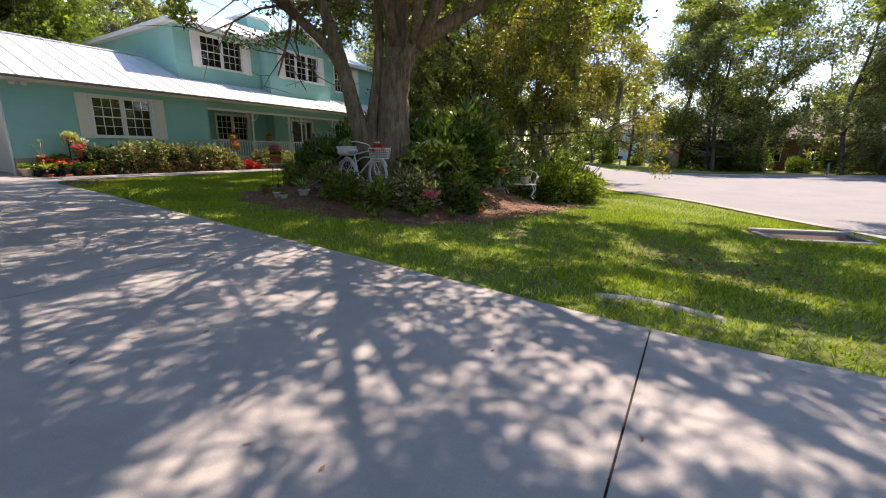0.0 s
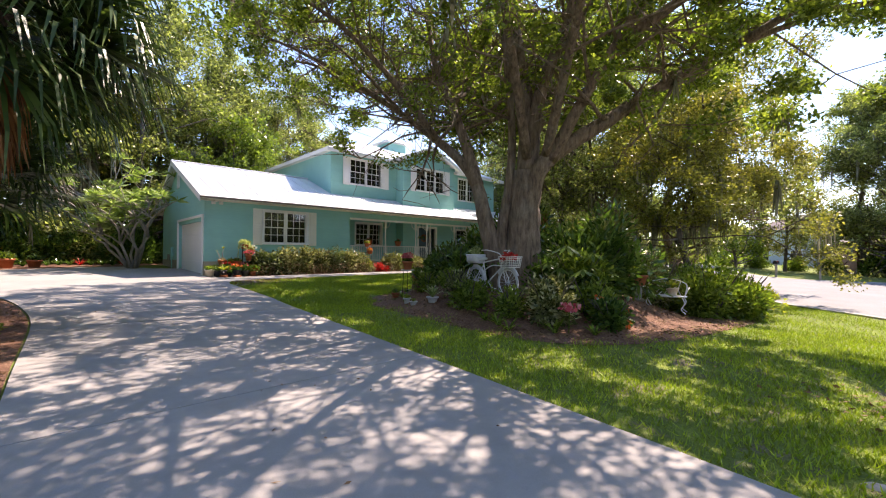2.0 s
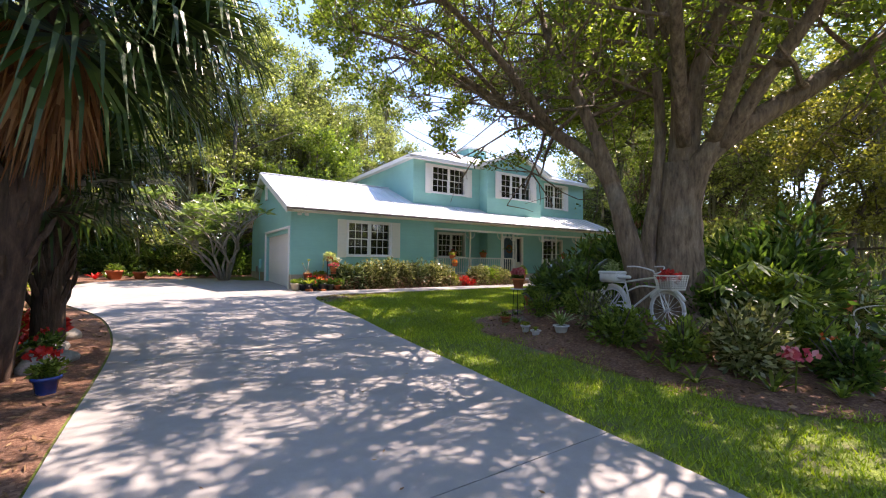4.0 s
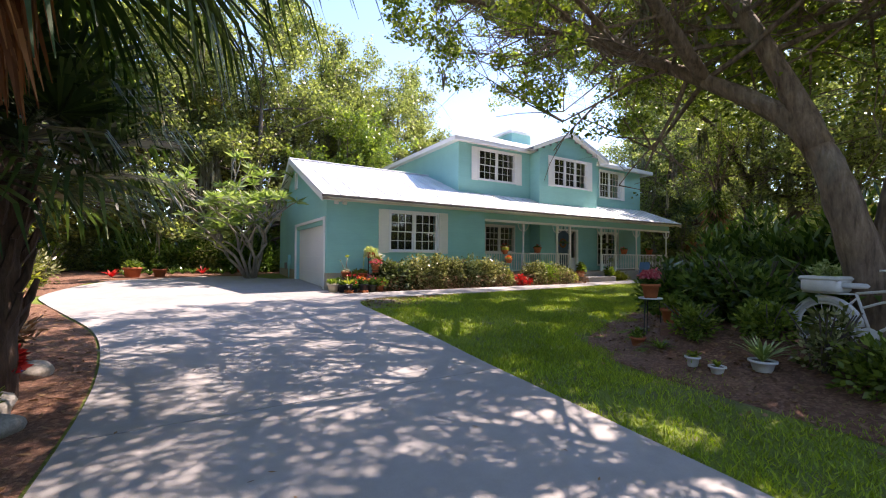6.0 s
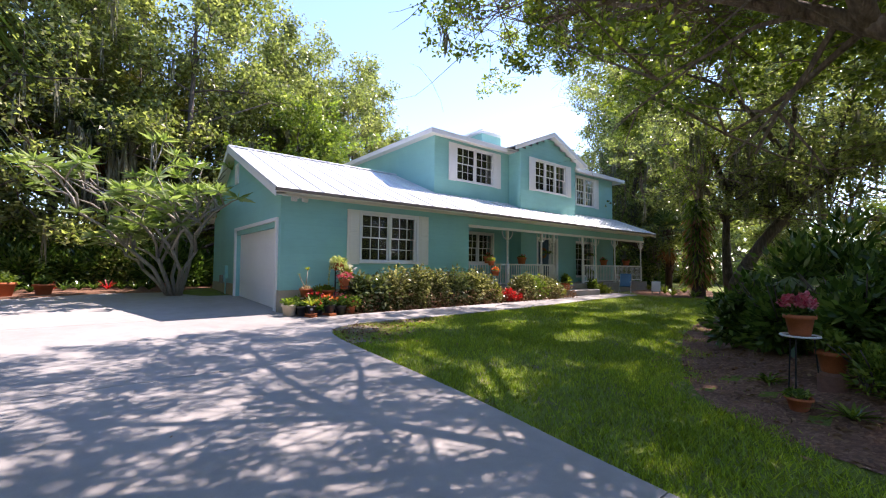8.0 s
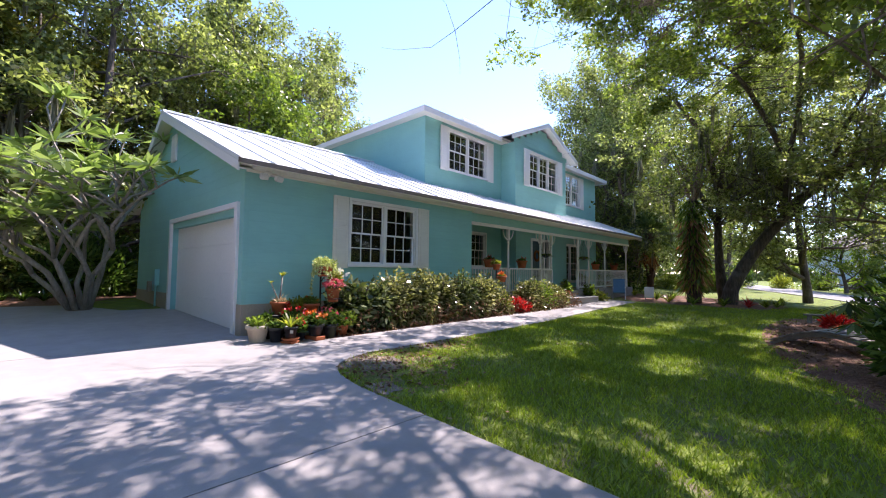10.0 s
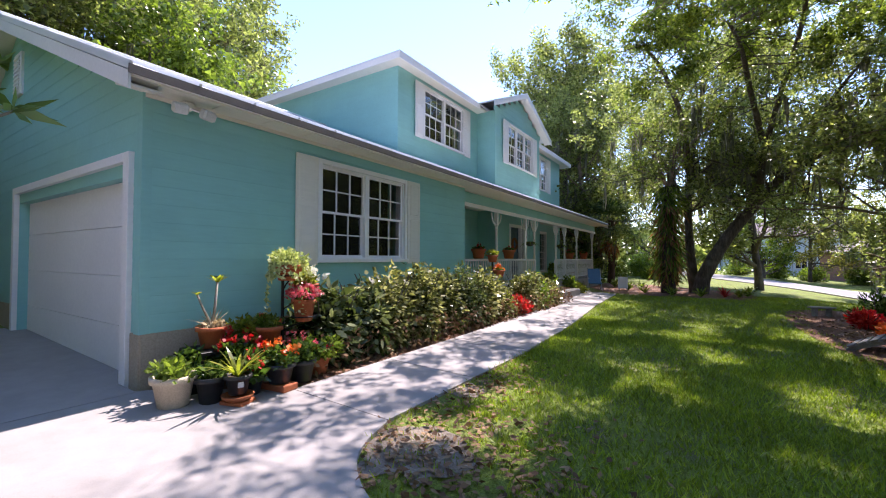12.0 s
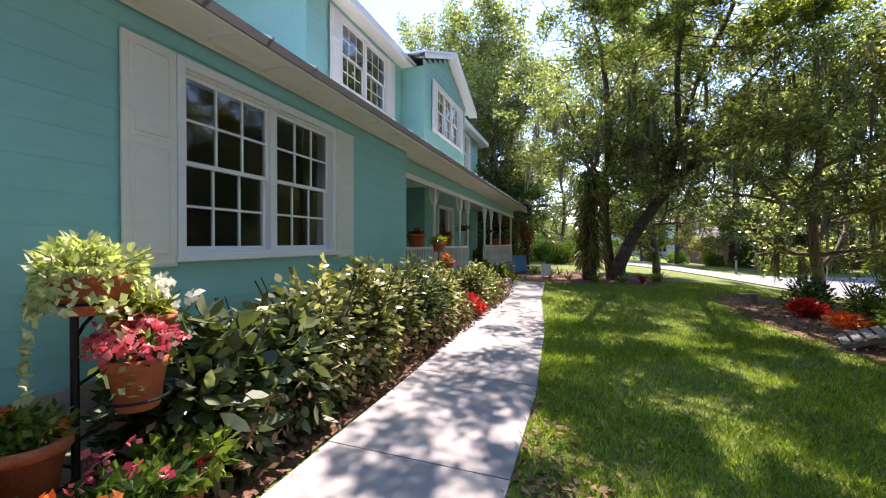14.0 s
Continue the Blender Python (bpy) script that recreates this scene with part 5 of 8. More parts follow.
def leaning_tree():
    rng = random.Random(41)
    t = thing("leaning_tree", "dark leaning oak with a long arching limb over the lawn", "tree")
    bm = bmesh.new()
    g0 = gz(-14.2, 23.2) - 0.2
    mains = [([(-14.3, 23.2, g0), (-14.1, 23.2, 1.8), (-13.4, 23.4, 3.2), (-12.2, 23.6, 4.9), (-10.9, 23.8, 6.3), (-9.4, 23.6, 6.9), (-7.6, 23.0, 6.8)], 0.36, 0.07),
             ([(-14.4, 23.3, g0), (-14.6, 23.5, 2.4), (-14.7, 23.9, 4.6), (-14.5, 24.2, 7.4), (-14.1, 24.4, 10.5)], 0.26, 0.06),
             ([(-12.2, 23.6, 4.9), (-12.0, 22.8, 6.9), (-11.6, 21.6, 8.8), (-11.2, 20.4, 10.2)], 0.17, 0.04),
             ([(-14.7, 23.9, 4.6), (-15.5, 23.2, 6.6), (-16.4, 22.4, 8.6)], 0.14, 0.04),
             ([(-14.6, 24.0, 6.0), (-14.8, 21.5, 8.2), (-15.2, 18.8, 9.2), (-15.6, 16.6, 9.4)], 0.15, 0.04),
             ([(-12.0, 22.8, 6.9), (-12.6, 20.2, 8.4), (-13.0, 17.6, 9.0), (-13.4, 15.6, 9.0)], 0.13, 0.035),
             ([(-10.9, 23.8, 6.3), (-10.3, 22.2, 8.0), (-9.5, 20.6, 9.2)], 0.12, 0.03),
             ([(-11.6, 21.6, 8.8), (-11.4, 19.0, 9.8), (-11.6, 16.6, 10.2), (-12.2, 14.6, 10.2)], 0.1, 0.03)]
    tips, small = [], bmesh.new()
    for pts, r0, r1 in mains:
        bm = bmesh.new()
        P, R = limb_run(bm, pts, r0, r1, 10, 5, 0.06, rng)
        part("limb", bm, DARKBARK, t, "", True)
        for i in range(len(P) // 2, len(P)):
            for rep in range(2):
                twigs(small, rng, P[i], Vector((rng.uniform(-1, 1), rng.uniform(-1, 1), rng.uniform(-0.3, 0.6))), rng.uniform(1.4, 2.6), max(0.02, R[i] * 0.4), 2, tips, 0.0, 0.04)
    tagged(part("twig_work", small, DARKBARK, t), kind="stuff")
    nr = np.random.default_rng(42)
    tips = [p for p in tips if p.y - 0.71 * p.z > 12.5 or let_light(p)]
    C = clump_points(nr, np.array([tuple(p) for p in tips]), 0.34, 48000, 0.8)
    child("crown", quads_mesh("crown", leaf_tris(nr, C, 0.15, 0.085, 0.2, 0.15), BGLEAF, 3), t)
    tagged(child("spanish_moss", hang_moss(rng, [p for p in tips if p.z < 9], 110, 1.3), t, "grey hanging moss"), kind="stuff")


leaning_tree()


# ---- palms ----
def fan_leaf(rng, p, way, reach, radius, leaf, out, stems, fold=0.35, droop=0.5, fingers=38, spread=4.3):
    """A fan frond: stalk, then a wheel of narrow fingers."""
    p, way = np.array(p, float), unit(np.array(way, float))
    hub = p + way * reach + np.array((0, 0, -0.1 * reach))
    stems.append((p, p + way * reach * 0.5 + np.array((0, 0, 0.03)), hub))
    side = unit(np.cross(way, (0, 0, 1.0)))
    upv = np.cross(side, way)
    for k in range(fingers):
        a = (k / (fingers - 1) - 0.5) * spread
        d = unit(way * math.cos(a) + side * math.sin(a) + upv * (fold * abs(math.sin(a)) - 0.05) + rng.normal(0, 0.035, 3))
        L = radius * (0.72 + 0.28 * math.cos(a * 0.6)) * rng.uniform(0.85, 1.08)
        w = unit(np.cross(d, upv)) * (0.021 * radius / 0.9)
        m1, m2 = hub + d * L * 0.45, hub + d * L * 0.78 + np.array((0, 0, -droop * 0.10 * L))
        e = hub + d * L * 0.98 + np.array((0, 0, -droop * 0.42 * L))
        out += [(hub - w * 0.3, hub + w * 0.3, m1 + w, m1 - w), (m1 - w, m1 + w, m2 + w * 0.7, m2 - w * 0.7), (m2 - w * 0.7, m2 + w * 0.7, e + w * 0.1, e - w * 0.1)]


def fan_palm(x, y, trunk_h, fronds, reach, radius, dead, seed, label, low=-0.55, tilt=(0, 0)):
    rng = np.random.default_rng(seed)
    r = random.Random(seed)
    t = thing("fan_palm", label, "palm tree", at=pose(x, y, gz(x, y), *tilt))
    bm = bmesh.new()
    limb_run(bm, [(0, 0, -0.2), (0.03, 0, trunk_h * 0.4), (-0.03, 0.04, trunk_h * 0.75), (0, 0, trunk_h + 0.15)], 0.2, 0.16, 12, 6, 0.06, r)
    part("trunk", bm, PALMBARK, t, "", True)
    boots = bmesh.new()
    for k in range(46):
        a, z = k * 2.4, trunk_h * (0.25 + 0.75 * k / 46)
        c = Vector((math.cos(a), math.sin(a), 0))
        tube(boots, [Vector((0, 0, z)) + c * 0.15, Vector((0, 0, z + 0.16)) + c * 0.25, Vector((0, 0, z + 0.34)) + c * 0.30], [0.05, 0.04, 0.022], 5)
    tagged(part("boot_work", boots, PALMBARK, t, "broken frond stubs"), kind="stuff")
    out, stems = [], []
    for k in range(fronds):
        a = k * 2.39996 + rng.uniform(-0.3, 0.3)
        el = low + (1.35 - low) * ((k + 0.5) / fronds) ** 0.9
        fan_leaf(rng, (0, 0, trunk_h), (math.cos(a) * math.cos(el), math.sin(a) * math.cos(el), math.sin(el)), reach * rng.uniform(0.8, 1.1), radius * rng.uniform(0.85, 1.1), PALMLEAF, out, stems, 0.3, 1.0)
    sb = bmesh.new()
    for s in stems:
        tube(sb, s, [0.02, 0.014, 0.012], 5)
    tagged(part("stalk_work", sb, PALMLEAF, t), kind="stuff")
    child("fronds", quads_mesh("fronds", np.array(out), PALMLEAF), t, "stiff grey-green fan fronds")
    out, stems = [], []
    for k in range(dead):
        a = k * 2.39996 + 0.7
        el = -1.05 - 0.45 * rng.random()
        fan_leaf(rng, (0.14 * math.cos(a), 0.14 * math.sin(a), trunk_h - 0.1 - 0.7 * rng.random()), (math.cos(a) * math.cos(el), math.sin(a) * math.cos(el), math.sin(el)), reach * 0.35, radius * 0.8, DEADLEAF, out, stems, -0.5, 0.6, 26, 1.5)
    if dead:
        child("dead_fronds", quads_mesh("dead_fronds", np.array(out), DEADLEAF), t, "hanging dry brown fronds")
    return t


fan_palm(-8.95, -1.75, 4.5, 60, 1.1, 1.35, 20, 51, "fan palm with a skirt of dry brown fronds beside the drive", -0.75, (-8, 7))
fan_palm(-10.5, -1.5, 2.3, 36, 0.9, 1.05, 0, 52, "fan palm with long green fronds over the drive edge", -0.35)
fan_palm(-16.5, -5.6, 5.0, 18, 1.0, 1.1, 10, 53, "fan palm among the shrubs")
fan_palm(-31.0, 0.3, 6.2, 18, 1.0, 1.1, 14, 54, "tall cabbage palm with reddish trunk behind the apron")
fan_palm(-18.6, 26.8, 3.4, 18, 1.0, 1.1, 6, 55, "fan palm beyond the porch")
fan_palm(-20.6, 28.6, 2.4, 16, 1.2, 1.2, 0, 56, "young fan palm beyond the porch")


def fern_trunk():
    """The dead-looking palm trunk wrapped in ferns beside the leaning tree."""
    t = thing("fern_covered_trunk", "palm trunk wrapped in hanging ferns and dry leaves", "tree", at=pose(-15.4, 22.2, gz(-15.4, 22.2)))
    bm = bmesh.new()
    limb_run(bm, [(0, 0, -0.2), (0.02, 0, 1.8), (0, 0.05, 3.6), (0.05, 0, 4.6)], 0.3, 0.2, 12)
    part("trunk", bm, PALMBARK, t, "", True)
    tips = []
    r = random.Random(9)
    bm = bmesh.new()
    for k in range(9):
        a = k * 0.75
        twigs(bm, r, Vector((0.05, 0, 4.3)), Vector((0.5 * math.cos(a), 0.5 * math.sin(a), 1.3)), 2.2, 0.055, 2, tips, 0.15)
    part("upper_branching", bm, OAKBARK, t, "pale bare upper branches")
    rng = np.random.default_rng(61)
    n = 1700
    a, z = rng.uniform(0, 6.28, n), rng.uniform(0.5, 4.5, n)
    rr = 0.22 + 0.5 * rng.random(n) ** 2
    C = np.stack([rr * np.cos(a), rr * np.sin(a), z], 1)
    o = np.stack([np.cos(a) * 0.8, np.sin(a) * 0.8, -0.6 - 0.3 * rng.random(n)], 1)
    child("fern_leaves", quads_mesh("fern", leaf_quads(rng, C, 0.42, 0.06, 0.0, 0.3, o), SHRUBLEAF), t, "hanging green ferns")
    child("dry_fronds", quads_mesh("dry", leaf_quads(rng, C[:700] * (1.02, 1.02, 0.8), 0.5, 0.05, 0.0, 0.5, o[:700]), DEADLEAF), t)
    K = np.array([tuple(p) for p in tips])
    child("crown", quads_mesh("crown", leaf_quads(rng, clump_points(rng, K, 0.4, 5000), 0.13, 0.06, 0.2, 0.1), OAKLEAF), t)


fern_trunk()


def plumeria():
    """Low spreading tree with whorls of long leaves at the branch ends."""
    r, rng = random.Random(71), np.random.default_rng(71)
    t = thing("plumeria", "spreading plumeria with pale branches and long leaves", "small tree", at=pose(-24.2, 2.3, gz(-24.2, 2.3)))
    bm, ends = bmesh.new(), []

    def fork(p, d, L, rad, depth):
        q = p + d * L
        mid = (p + q) / 2 + Vector((r.uniform(-0.1, 0.1), r.uniform(-0.1, 0.1), 0.08)) * L
        tube(bm, [p, mid, q], [rad, rad * 0.85, rad * 0.72], 7)
        if depth == 0 or depth < 3 and r.random() < 0.3:
            ends.append((q, (q - mid).normalized()))
        if depth == 0:
            return
        for k in range(r.choice((2, 3))):
            a = r.uniform(0, 6.28)
            s = Vector((math.cos(a), math.sin(a) - 0.25, r.uniform(-0.1, 0.6)))
            fork(q, (d * 0.75 + s * 0.75).normalized(), L * r.uniform(0.6, 0.85), rad * 0.68, depth - 1)

    for k in range(8):
        a = k * 0.8 + 0.2
        fork(Vector((0.12 * math.cos(a), 0.12 * math.sin(a), -0.1)), Vector((0.7 * math.cos(a), 0.6 * math.sin(a) - 0.3, r.uniform(0.7, 1.8))).normalized(), r.uniform(1.25, 2.35), 0.07, 3)
    tagged(part("branch_work", bm, bark_mat("pale_bark", (0.20, 0.18, 0.14), (0.34, 0.31, 0.26), (0.45, 0.42, 0.36), 0.1), t, "pale smooth branching stems", True), kind="stuff")
    V = []
    for q, d in ends:
        n = 15
        C = np.tile(np.array(q), (n, 1))
        a = np.arange(n) * 2.4
        o = np.stack([np.cos(a), np.sin(a), rng.uniform(-0.35, 0.75, n)], 1)
        o = unit(o + 0.3 * np.array(d))
        V.append(leaf_quads(rng, C + o * 0.22, 0.46, 0.095, 0.0, 0.1, o * 3))
    child("leaves", quads_mesh("leaves", np.concatenate(V), leaf_mat("plumeria_leaf", (0.13, 0.19, 0.06), (0.22, 0.29, 0.10), (0.40, 0.46, 0.24), 0.28, 0.4)), t, "long bright green leaves in whorls")


plumeria()


# far woods that close the horizon
def far_woods():
    rng = np.random.default_rng(91)
    n = 46000
    a = rng.uniform(0, 6.283, n)
    top = 9.5 + 2.5 * np.sin(a * 7) + 1.8 * np.sin(a * 17 + 1) + 1.2 * np.sin(a * 41)
    R = 78 + 14 * rng.random(n) + 5 * np.sin(a * 5)
    z = top * rng.random(n) ** 0.8
    C = np.stack([-8 + R * np.cos(a), 12 + R * np.sin(a), z + 0.3], 1)
    o = new("far_woods", quads_mesh("far_woods", leaf_quads(rng, C, 1.5, 1.0, 0.0, 0.0), BGLEAF))
    tagged(o, "distant line of green woods", "woods", kind="stuff")


far_woods()


# long curtains of moss that hang before the tall palm
def moss_curtain():
    r = random.Random(95)
    tips = [Vector((-29.8 + r.uniform(-0.6, 0.6), r.choice((-0.5, 0.0, 0.7, 1.1)) + r.uniform(-0.25, 0.25), 6.6 + r.uniform(-0.8, 1.6))) for k in range(40)]
    tagged(new("spanish_moss", hang_moss(r, tips, 80, 2.6)), "long grey-brown curtains of hanging moss on the tall trees", "moss", kind="stuff")


moss_curtain()

# ---- shrubs, hedge and lawn ----
def shrub_mesh(seed, rx, ry, rz, leaf, count, size, wide=0.5, flat=0.15, lumps=15, hollow=0.55, up=0.35, far=False):
    """Leaf mesh of a rounded, uneven bush standing on z = 0."""
    rng = np.random.default_rng(seed)
    L = unit(rng.normal(size=(lumps, 3))) * rng.uniform(0.25, 0.62, (lumps, 1))
    L[:, 2] = np.abs(L[:, 2])
    idx = rng.integers(0, lumps, count)
    d = unit(rng.normal(size=(count, 3)))
    r = 0.46 * rng.uniform(hollow, 1.0, (count, 1))
    C = (L[idx] + d * r) * (rx, ry, rz)
    C[:, 2] = np.abs(C[:, 2] * 0.78 + rz * 0.16) + 0.02
    out = unit(d + (0, 0, up))
    if far:
        return quads_mesh("leaves", leaf_tris(rng, C, size, size * wide * 1.2, flat, 0.05, out), leaf, 3)
    if flat > 0.2:
        return quads_mesh("leaves", leaf_ovals(rng, C, size, size * wide, flat, 0.2, out), leaf, 6)
    return quads_mesh("leaves", leaf_quads(rng, C, size, size * wide, flat, 0.05, out), leaf)


def stems_mesh(bm, r, n, h, spread, rad=0.012):
    for k in range(n):
        a = r.uniform(0, 6.28)
        c = Vector((math.cos(a), math.sin(a), 0))
        tube(bm, [c * 0.08 + Vector((0, 0, -0.05)), c * spread * 0.4 + Vector((0, 0, h * 0.45)), c * spread * 0.8 + Vector((0, 0, h * 0.8))], [rad, rad * 0.8, rad * 0.5], 5)
    return bm


def shrub(name, x, y, dims, leaf, count, size, label, category="shrub", group="", wide=0.5, seed=0, z=None, extra=(), flat=0.15, up=0.35):
    t = thing(name, label, category, group, at=pose(x, y, gz(x, y) if z is None else z))
    tagged(part("stem_work", stems_mesh(bmesh.new(), random.Random(seed), 9, dims[2], min(dims[:2])), DARKBARK, t), kind="stuff")
    child("leaves", shrub_mesh(seed + 100, *dims, leaf, count, size, wide, flat, 26 if flat > 0.2 else 15, 0.45 if flat > 0.2 else 0.55, up), t)
    for nm, mt, n2, s2, lb in extra:
        rng = np.random.default_rng(seed + 7)
        d = unit(rng.normal(size=(n2, 3)))
        d[:, 2] = np.abs(d[:, 2])
        C = d * np.array(dims) * (0.75, 0.75, 0.7) * rng.uniform(0.85, 1.08, (n2, 1)) + (0, 0, dims[2] * 0.18)
        k = np.repeat(C, 7, 0) + rng.normal(0, s2 * 0.45, (n2 * 7, 3))
        tagged(child(nm, quads_mesh(nm, leaf_quads(rng, k, s2, s2 * 0.8), mt), t, lb), kind="stuff")
    return t


# clipped-looking hedge of separate bushes below the front wall
HG = "hedge bushes along the front wall"
shrub("hedge_bush", -18.1, 5.8, (0.55, 0.62, 1.22), GLOSSLEAF, 1500, 0.17, "dark glossy broad-leaved bush beside the flower stand", "shrub", HG, 0.5, 1, flat=0.4, up=0.0)
shrub("hedge_bush", -18.05, 6.35, (0.56, 0.66, 1.28), GLOSSLEAF, 2200, 0.14, "glossy mid-green bush between hedge bushes", "shrub", HG, 0.5, 21, flat=0.4, up=0.0)
for k, (y, ry, h, leaf, n, size, lab) in enumerate((
        (7.0, 0.85, 1.42, HEDGELEAF, 4600, 0.095, "small-leaved green hedge bush in sun"),
        (7.75, 0.85, 1.46, HEDGELEAF, 4800, 0.092, "pale green hedge bush below the window"),
        (8.5, 0.85, 1.40, HEDGELEAF, 4600, 0.092, "pale green hedge bush below the window"),
        (9.25, 0.85, 1.36, GLOSSLEAF, 4600, 0.085, "mid-green bush between hedge bushes"),
        (10.0, 0.9, 1.30, HEDGELEAF, 4400, 0.095, "pale-edged hedge bush beside the walk"),
        (10.7, 0.75, 1.1, HEDGELEAF, 3200, 0.09, "pale-edged hedge bush beside the walk"),
        (12.6, 0.85, 1.2, HEDGELEAF, 4400, 0.09, "variegated hedge bush before the porch rail"),
        (13.35, 0.8, 1.15, SHRUBLEAF, 2600, 0.10, "mid-green bush before the porch rail"),
        (14.1, 0.9, 1.12, HEDGELEAF, 4200, 0.09, "variegated hedge bush before the porch rail"))):
    shrub("hedge_bush", -18.1, y, (0.60, ry, h), leaf, n, size, lab, "shrub", HG, 0.52, 30 + k, flat=0.4, up=0.0)
shrub("lime_bush", -18.05, 11.0, (0.45, 0.45, 0.75), LIMELEAF, 900, 0.10, "yellow-green low bush in the hedge", "shrub", "", 0.5, 8)
shrub("red_bush", -17.85, 11.75, (0.4, 0.55, 0.52), REDLEAF, 900, 0.11, "bright red leafed low bush beside the walk", "shrub", "", 0.55, 9)
shrub("lime_bush", -18.35, 15.2, (0.42, 0.45, 0.5), LIMELEAF, 900, 0.08, "low lime-green bush by the porch step", "shrub", "", 0.5, 10)
shrub("lime_bush", -18.3, 18.7, (0.5, 0.6, 0.6), LIMELEAF, 1100, 0.09, "low lime-green bush by the porch", "shrub", "", 0.5, 11)
rng = np.random.default_rng(15)
C = np.stack([rng.uniform(-18.35, -17.55, 4600), rng.uniform(5.2, 15.5, 4600), np.zeros(4600)], 1)
C[:, 2] = GZ(C[:, 0], C[:, 1]) + 0.02 + 0.5 * rng.random(4600) ** 2
tagged(new("low_dry_growth", quads_mesh("low_dry_growth", leaf_quads(rng, C, 0.09, 0.04), BROWNLEAF)), "dry brown stems and leaves below the hedge", "undergrowth", kind="stuff")

# understorey round the lot
US = [shrub_mesh(201, 1.5, 1.5, 1.9, SHRUBLEAF, 4200, 0.15, far=True), shrub_mesh(202, 1.7, 1.4, 2.6, DEEPLEAF, 3600, 0.24, 0.3), shrub_mesh(203, 1.3, 1.3, 1.4, LIMELEAF, 3400, 0.13, far=True), shrub_mesh(204, 1.8, 1.6, 3.2, BGLEAF, 4600, 0.17, far=True)]
SB = stems_mesh(bmesh.new(), random.Random(3), 9, 1.5, 1.0, 0.02)
SM = bpy.data.meshes.new("stems")
SB.to_mesh(SM)
SB.free()
SM.materials.append(DARKBARK)
srn = random.Random(8)
LAB = ("mid-green leafy shrub at the lot edge", "tall dark green shrub in shade", "sunlit yellow-green leafy shrub", "tall thin-leaved shrub under the trees")


def put_shrub(k, x, y, dz=0.0):
    t = thing("shrub", LAB[k], "shrub", "shrubs round the lot", at=pose(x, y, gz(x, y) + dz, 0, 0, srn.uniform(0, 360)))
    child("leaves", US[k], t)
    tagged(child("stem_work", SM, t), kind="stuff")


for i in range(19):
    f = i / 18
    x, y = -30.5 + 22.5 * f, -4.6 - 2.6 * math.sin(f * 3.1) - srn.uniform(0, 0.8)
    put_shrub(srn.choice((0, 1, 1, 3, 2)), x, y)
for i in range(10):
    put_shrub(srn.choice((0, 1, 3, 1)), -27.5 - srn.uniform(0.5, 4.5), -3.5 + i * 0.95)
for i in range(12):
    put_shrub(srn.choice((0, 3, 1, 2)), -36 + srn.uniform(-3, 3), -8 + i * 3.2)
for i in range(9):
    put_shrub(srn.choice((1, 3, 0)), -19.5 - i * 1.5 - srn.uniform(0, 0.8), 27.0 + srn.uniform(0, 3.5))
for i in range(16):
    f = i / 15
    put_shrub(srn.choice((0, 2, 3, 0, 1)), -20 + 42 * f, 49.5 + srn.uniform(-1, 3) + 2 * math.sin(f * 6))
for i in range(8):
    put_shrub(srn.choice((0, 2, 3)), -27 + i * 1.4, 36 + srn.uniform(-2, 3))
for k, x, y in ((1, -9.9, -2.9), (1, -8.3, -3.2), (0, -11.2, -3.1), (1, -6.9, -3.6)):
    put_shrub(k, x, y, -0.1)
# bushes on the island behind the oak
for k, x, y in ((1, -5.2, 9.2), (1, -7.6, 9.6), (1, -9.2, 10.2), (2, -3.9, 12.6), (0, -5.6, 12.2), (2, -3.2, 13.4), (0, -5.0, 14.8), (3, -7.6, 13.0), (1, -9.4, 13.2), (2, -8.2, 15.8)):
    put_shrub(k, x, y, -0.1)


# grass blades over the near lawn
def grass(name, x0, x1, y0, y1, count, h, seed, avoid, label):
    rng = np.random.default_rng(seed)
    X, Y = rng.uniform(x0, x1, count), rng.uniform(y0, y1, count)
    keep = np.ones(count, bool)
    for poly in avoid:
        soft = 0.28 if poly is ISLAND or poly is TREEBED else 0.0
        keep &= ~inside(poly, X + soft * np.sin(Y * 5.1 + X * 2.3) + rng.normal(0, soft * 0.6 + 1e-9, count), Y + soft * np.sin(X * 4.3) + rng.normal(0, soft * 0.6 + 1e-9, count))
    thin = 0.5 + 0.5 * np.sin(X * 1.3 + 2 * np.sin(Y * 0.9)) * np.sin(Y * 1.1 + 1.5 * np.sin(X * 0.7))
    keep &= rng.random(count) < 0.25 + 0.75 * thin
    for bx, by, br in ((-15.7, 4.6, 0.9), (-14.7, 3.9, 0.6), (-16.2, 6.0, 0.5), (0.6, 6.0, 1.3), (-2.6, 5.4, 0.7), (-10.3, 4.4, 0.8), (-8.9, 4.6, 0.6), (-13.0, 7.5, 0.5)):
        far = np.hypot(X - bx, Y - by) / br + 0.35 * np.sin(X * 6.1) * np.sin(Y * 5.3)
        keep &= (far > 1) | (rng.random(count) < (0.2 if bx < -14 else 0.55))
    X, Y = X[keep], Y[keep]
    n = len(X)
    Z = GZ(X, Y)
    a = rng.uniform(0, 6.283, n)
    w = 0.0055 + 0.004 * rng.random(n)
    H = h * rng.uniform(0.5, 1.4, n)
    lean = rng.normal(0, 0.5, (n, 2)) * H[:, None]
    P = np.stack([X, Y, Z - 0.004], 1)
    s = np.stack([np.cos(a) * w, np.sin(a) * w, np.zeros(n)], 1)
    tip = P + np.stack([lean[:, 0], lean[:, 1], H], 1)
    V = np.stack([P - s, P + s, tip], 1)
    o = new(name, quads_mesh(name, V, GRASS, 3))
    return tagged(o, label, "grass", kind="stuff")


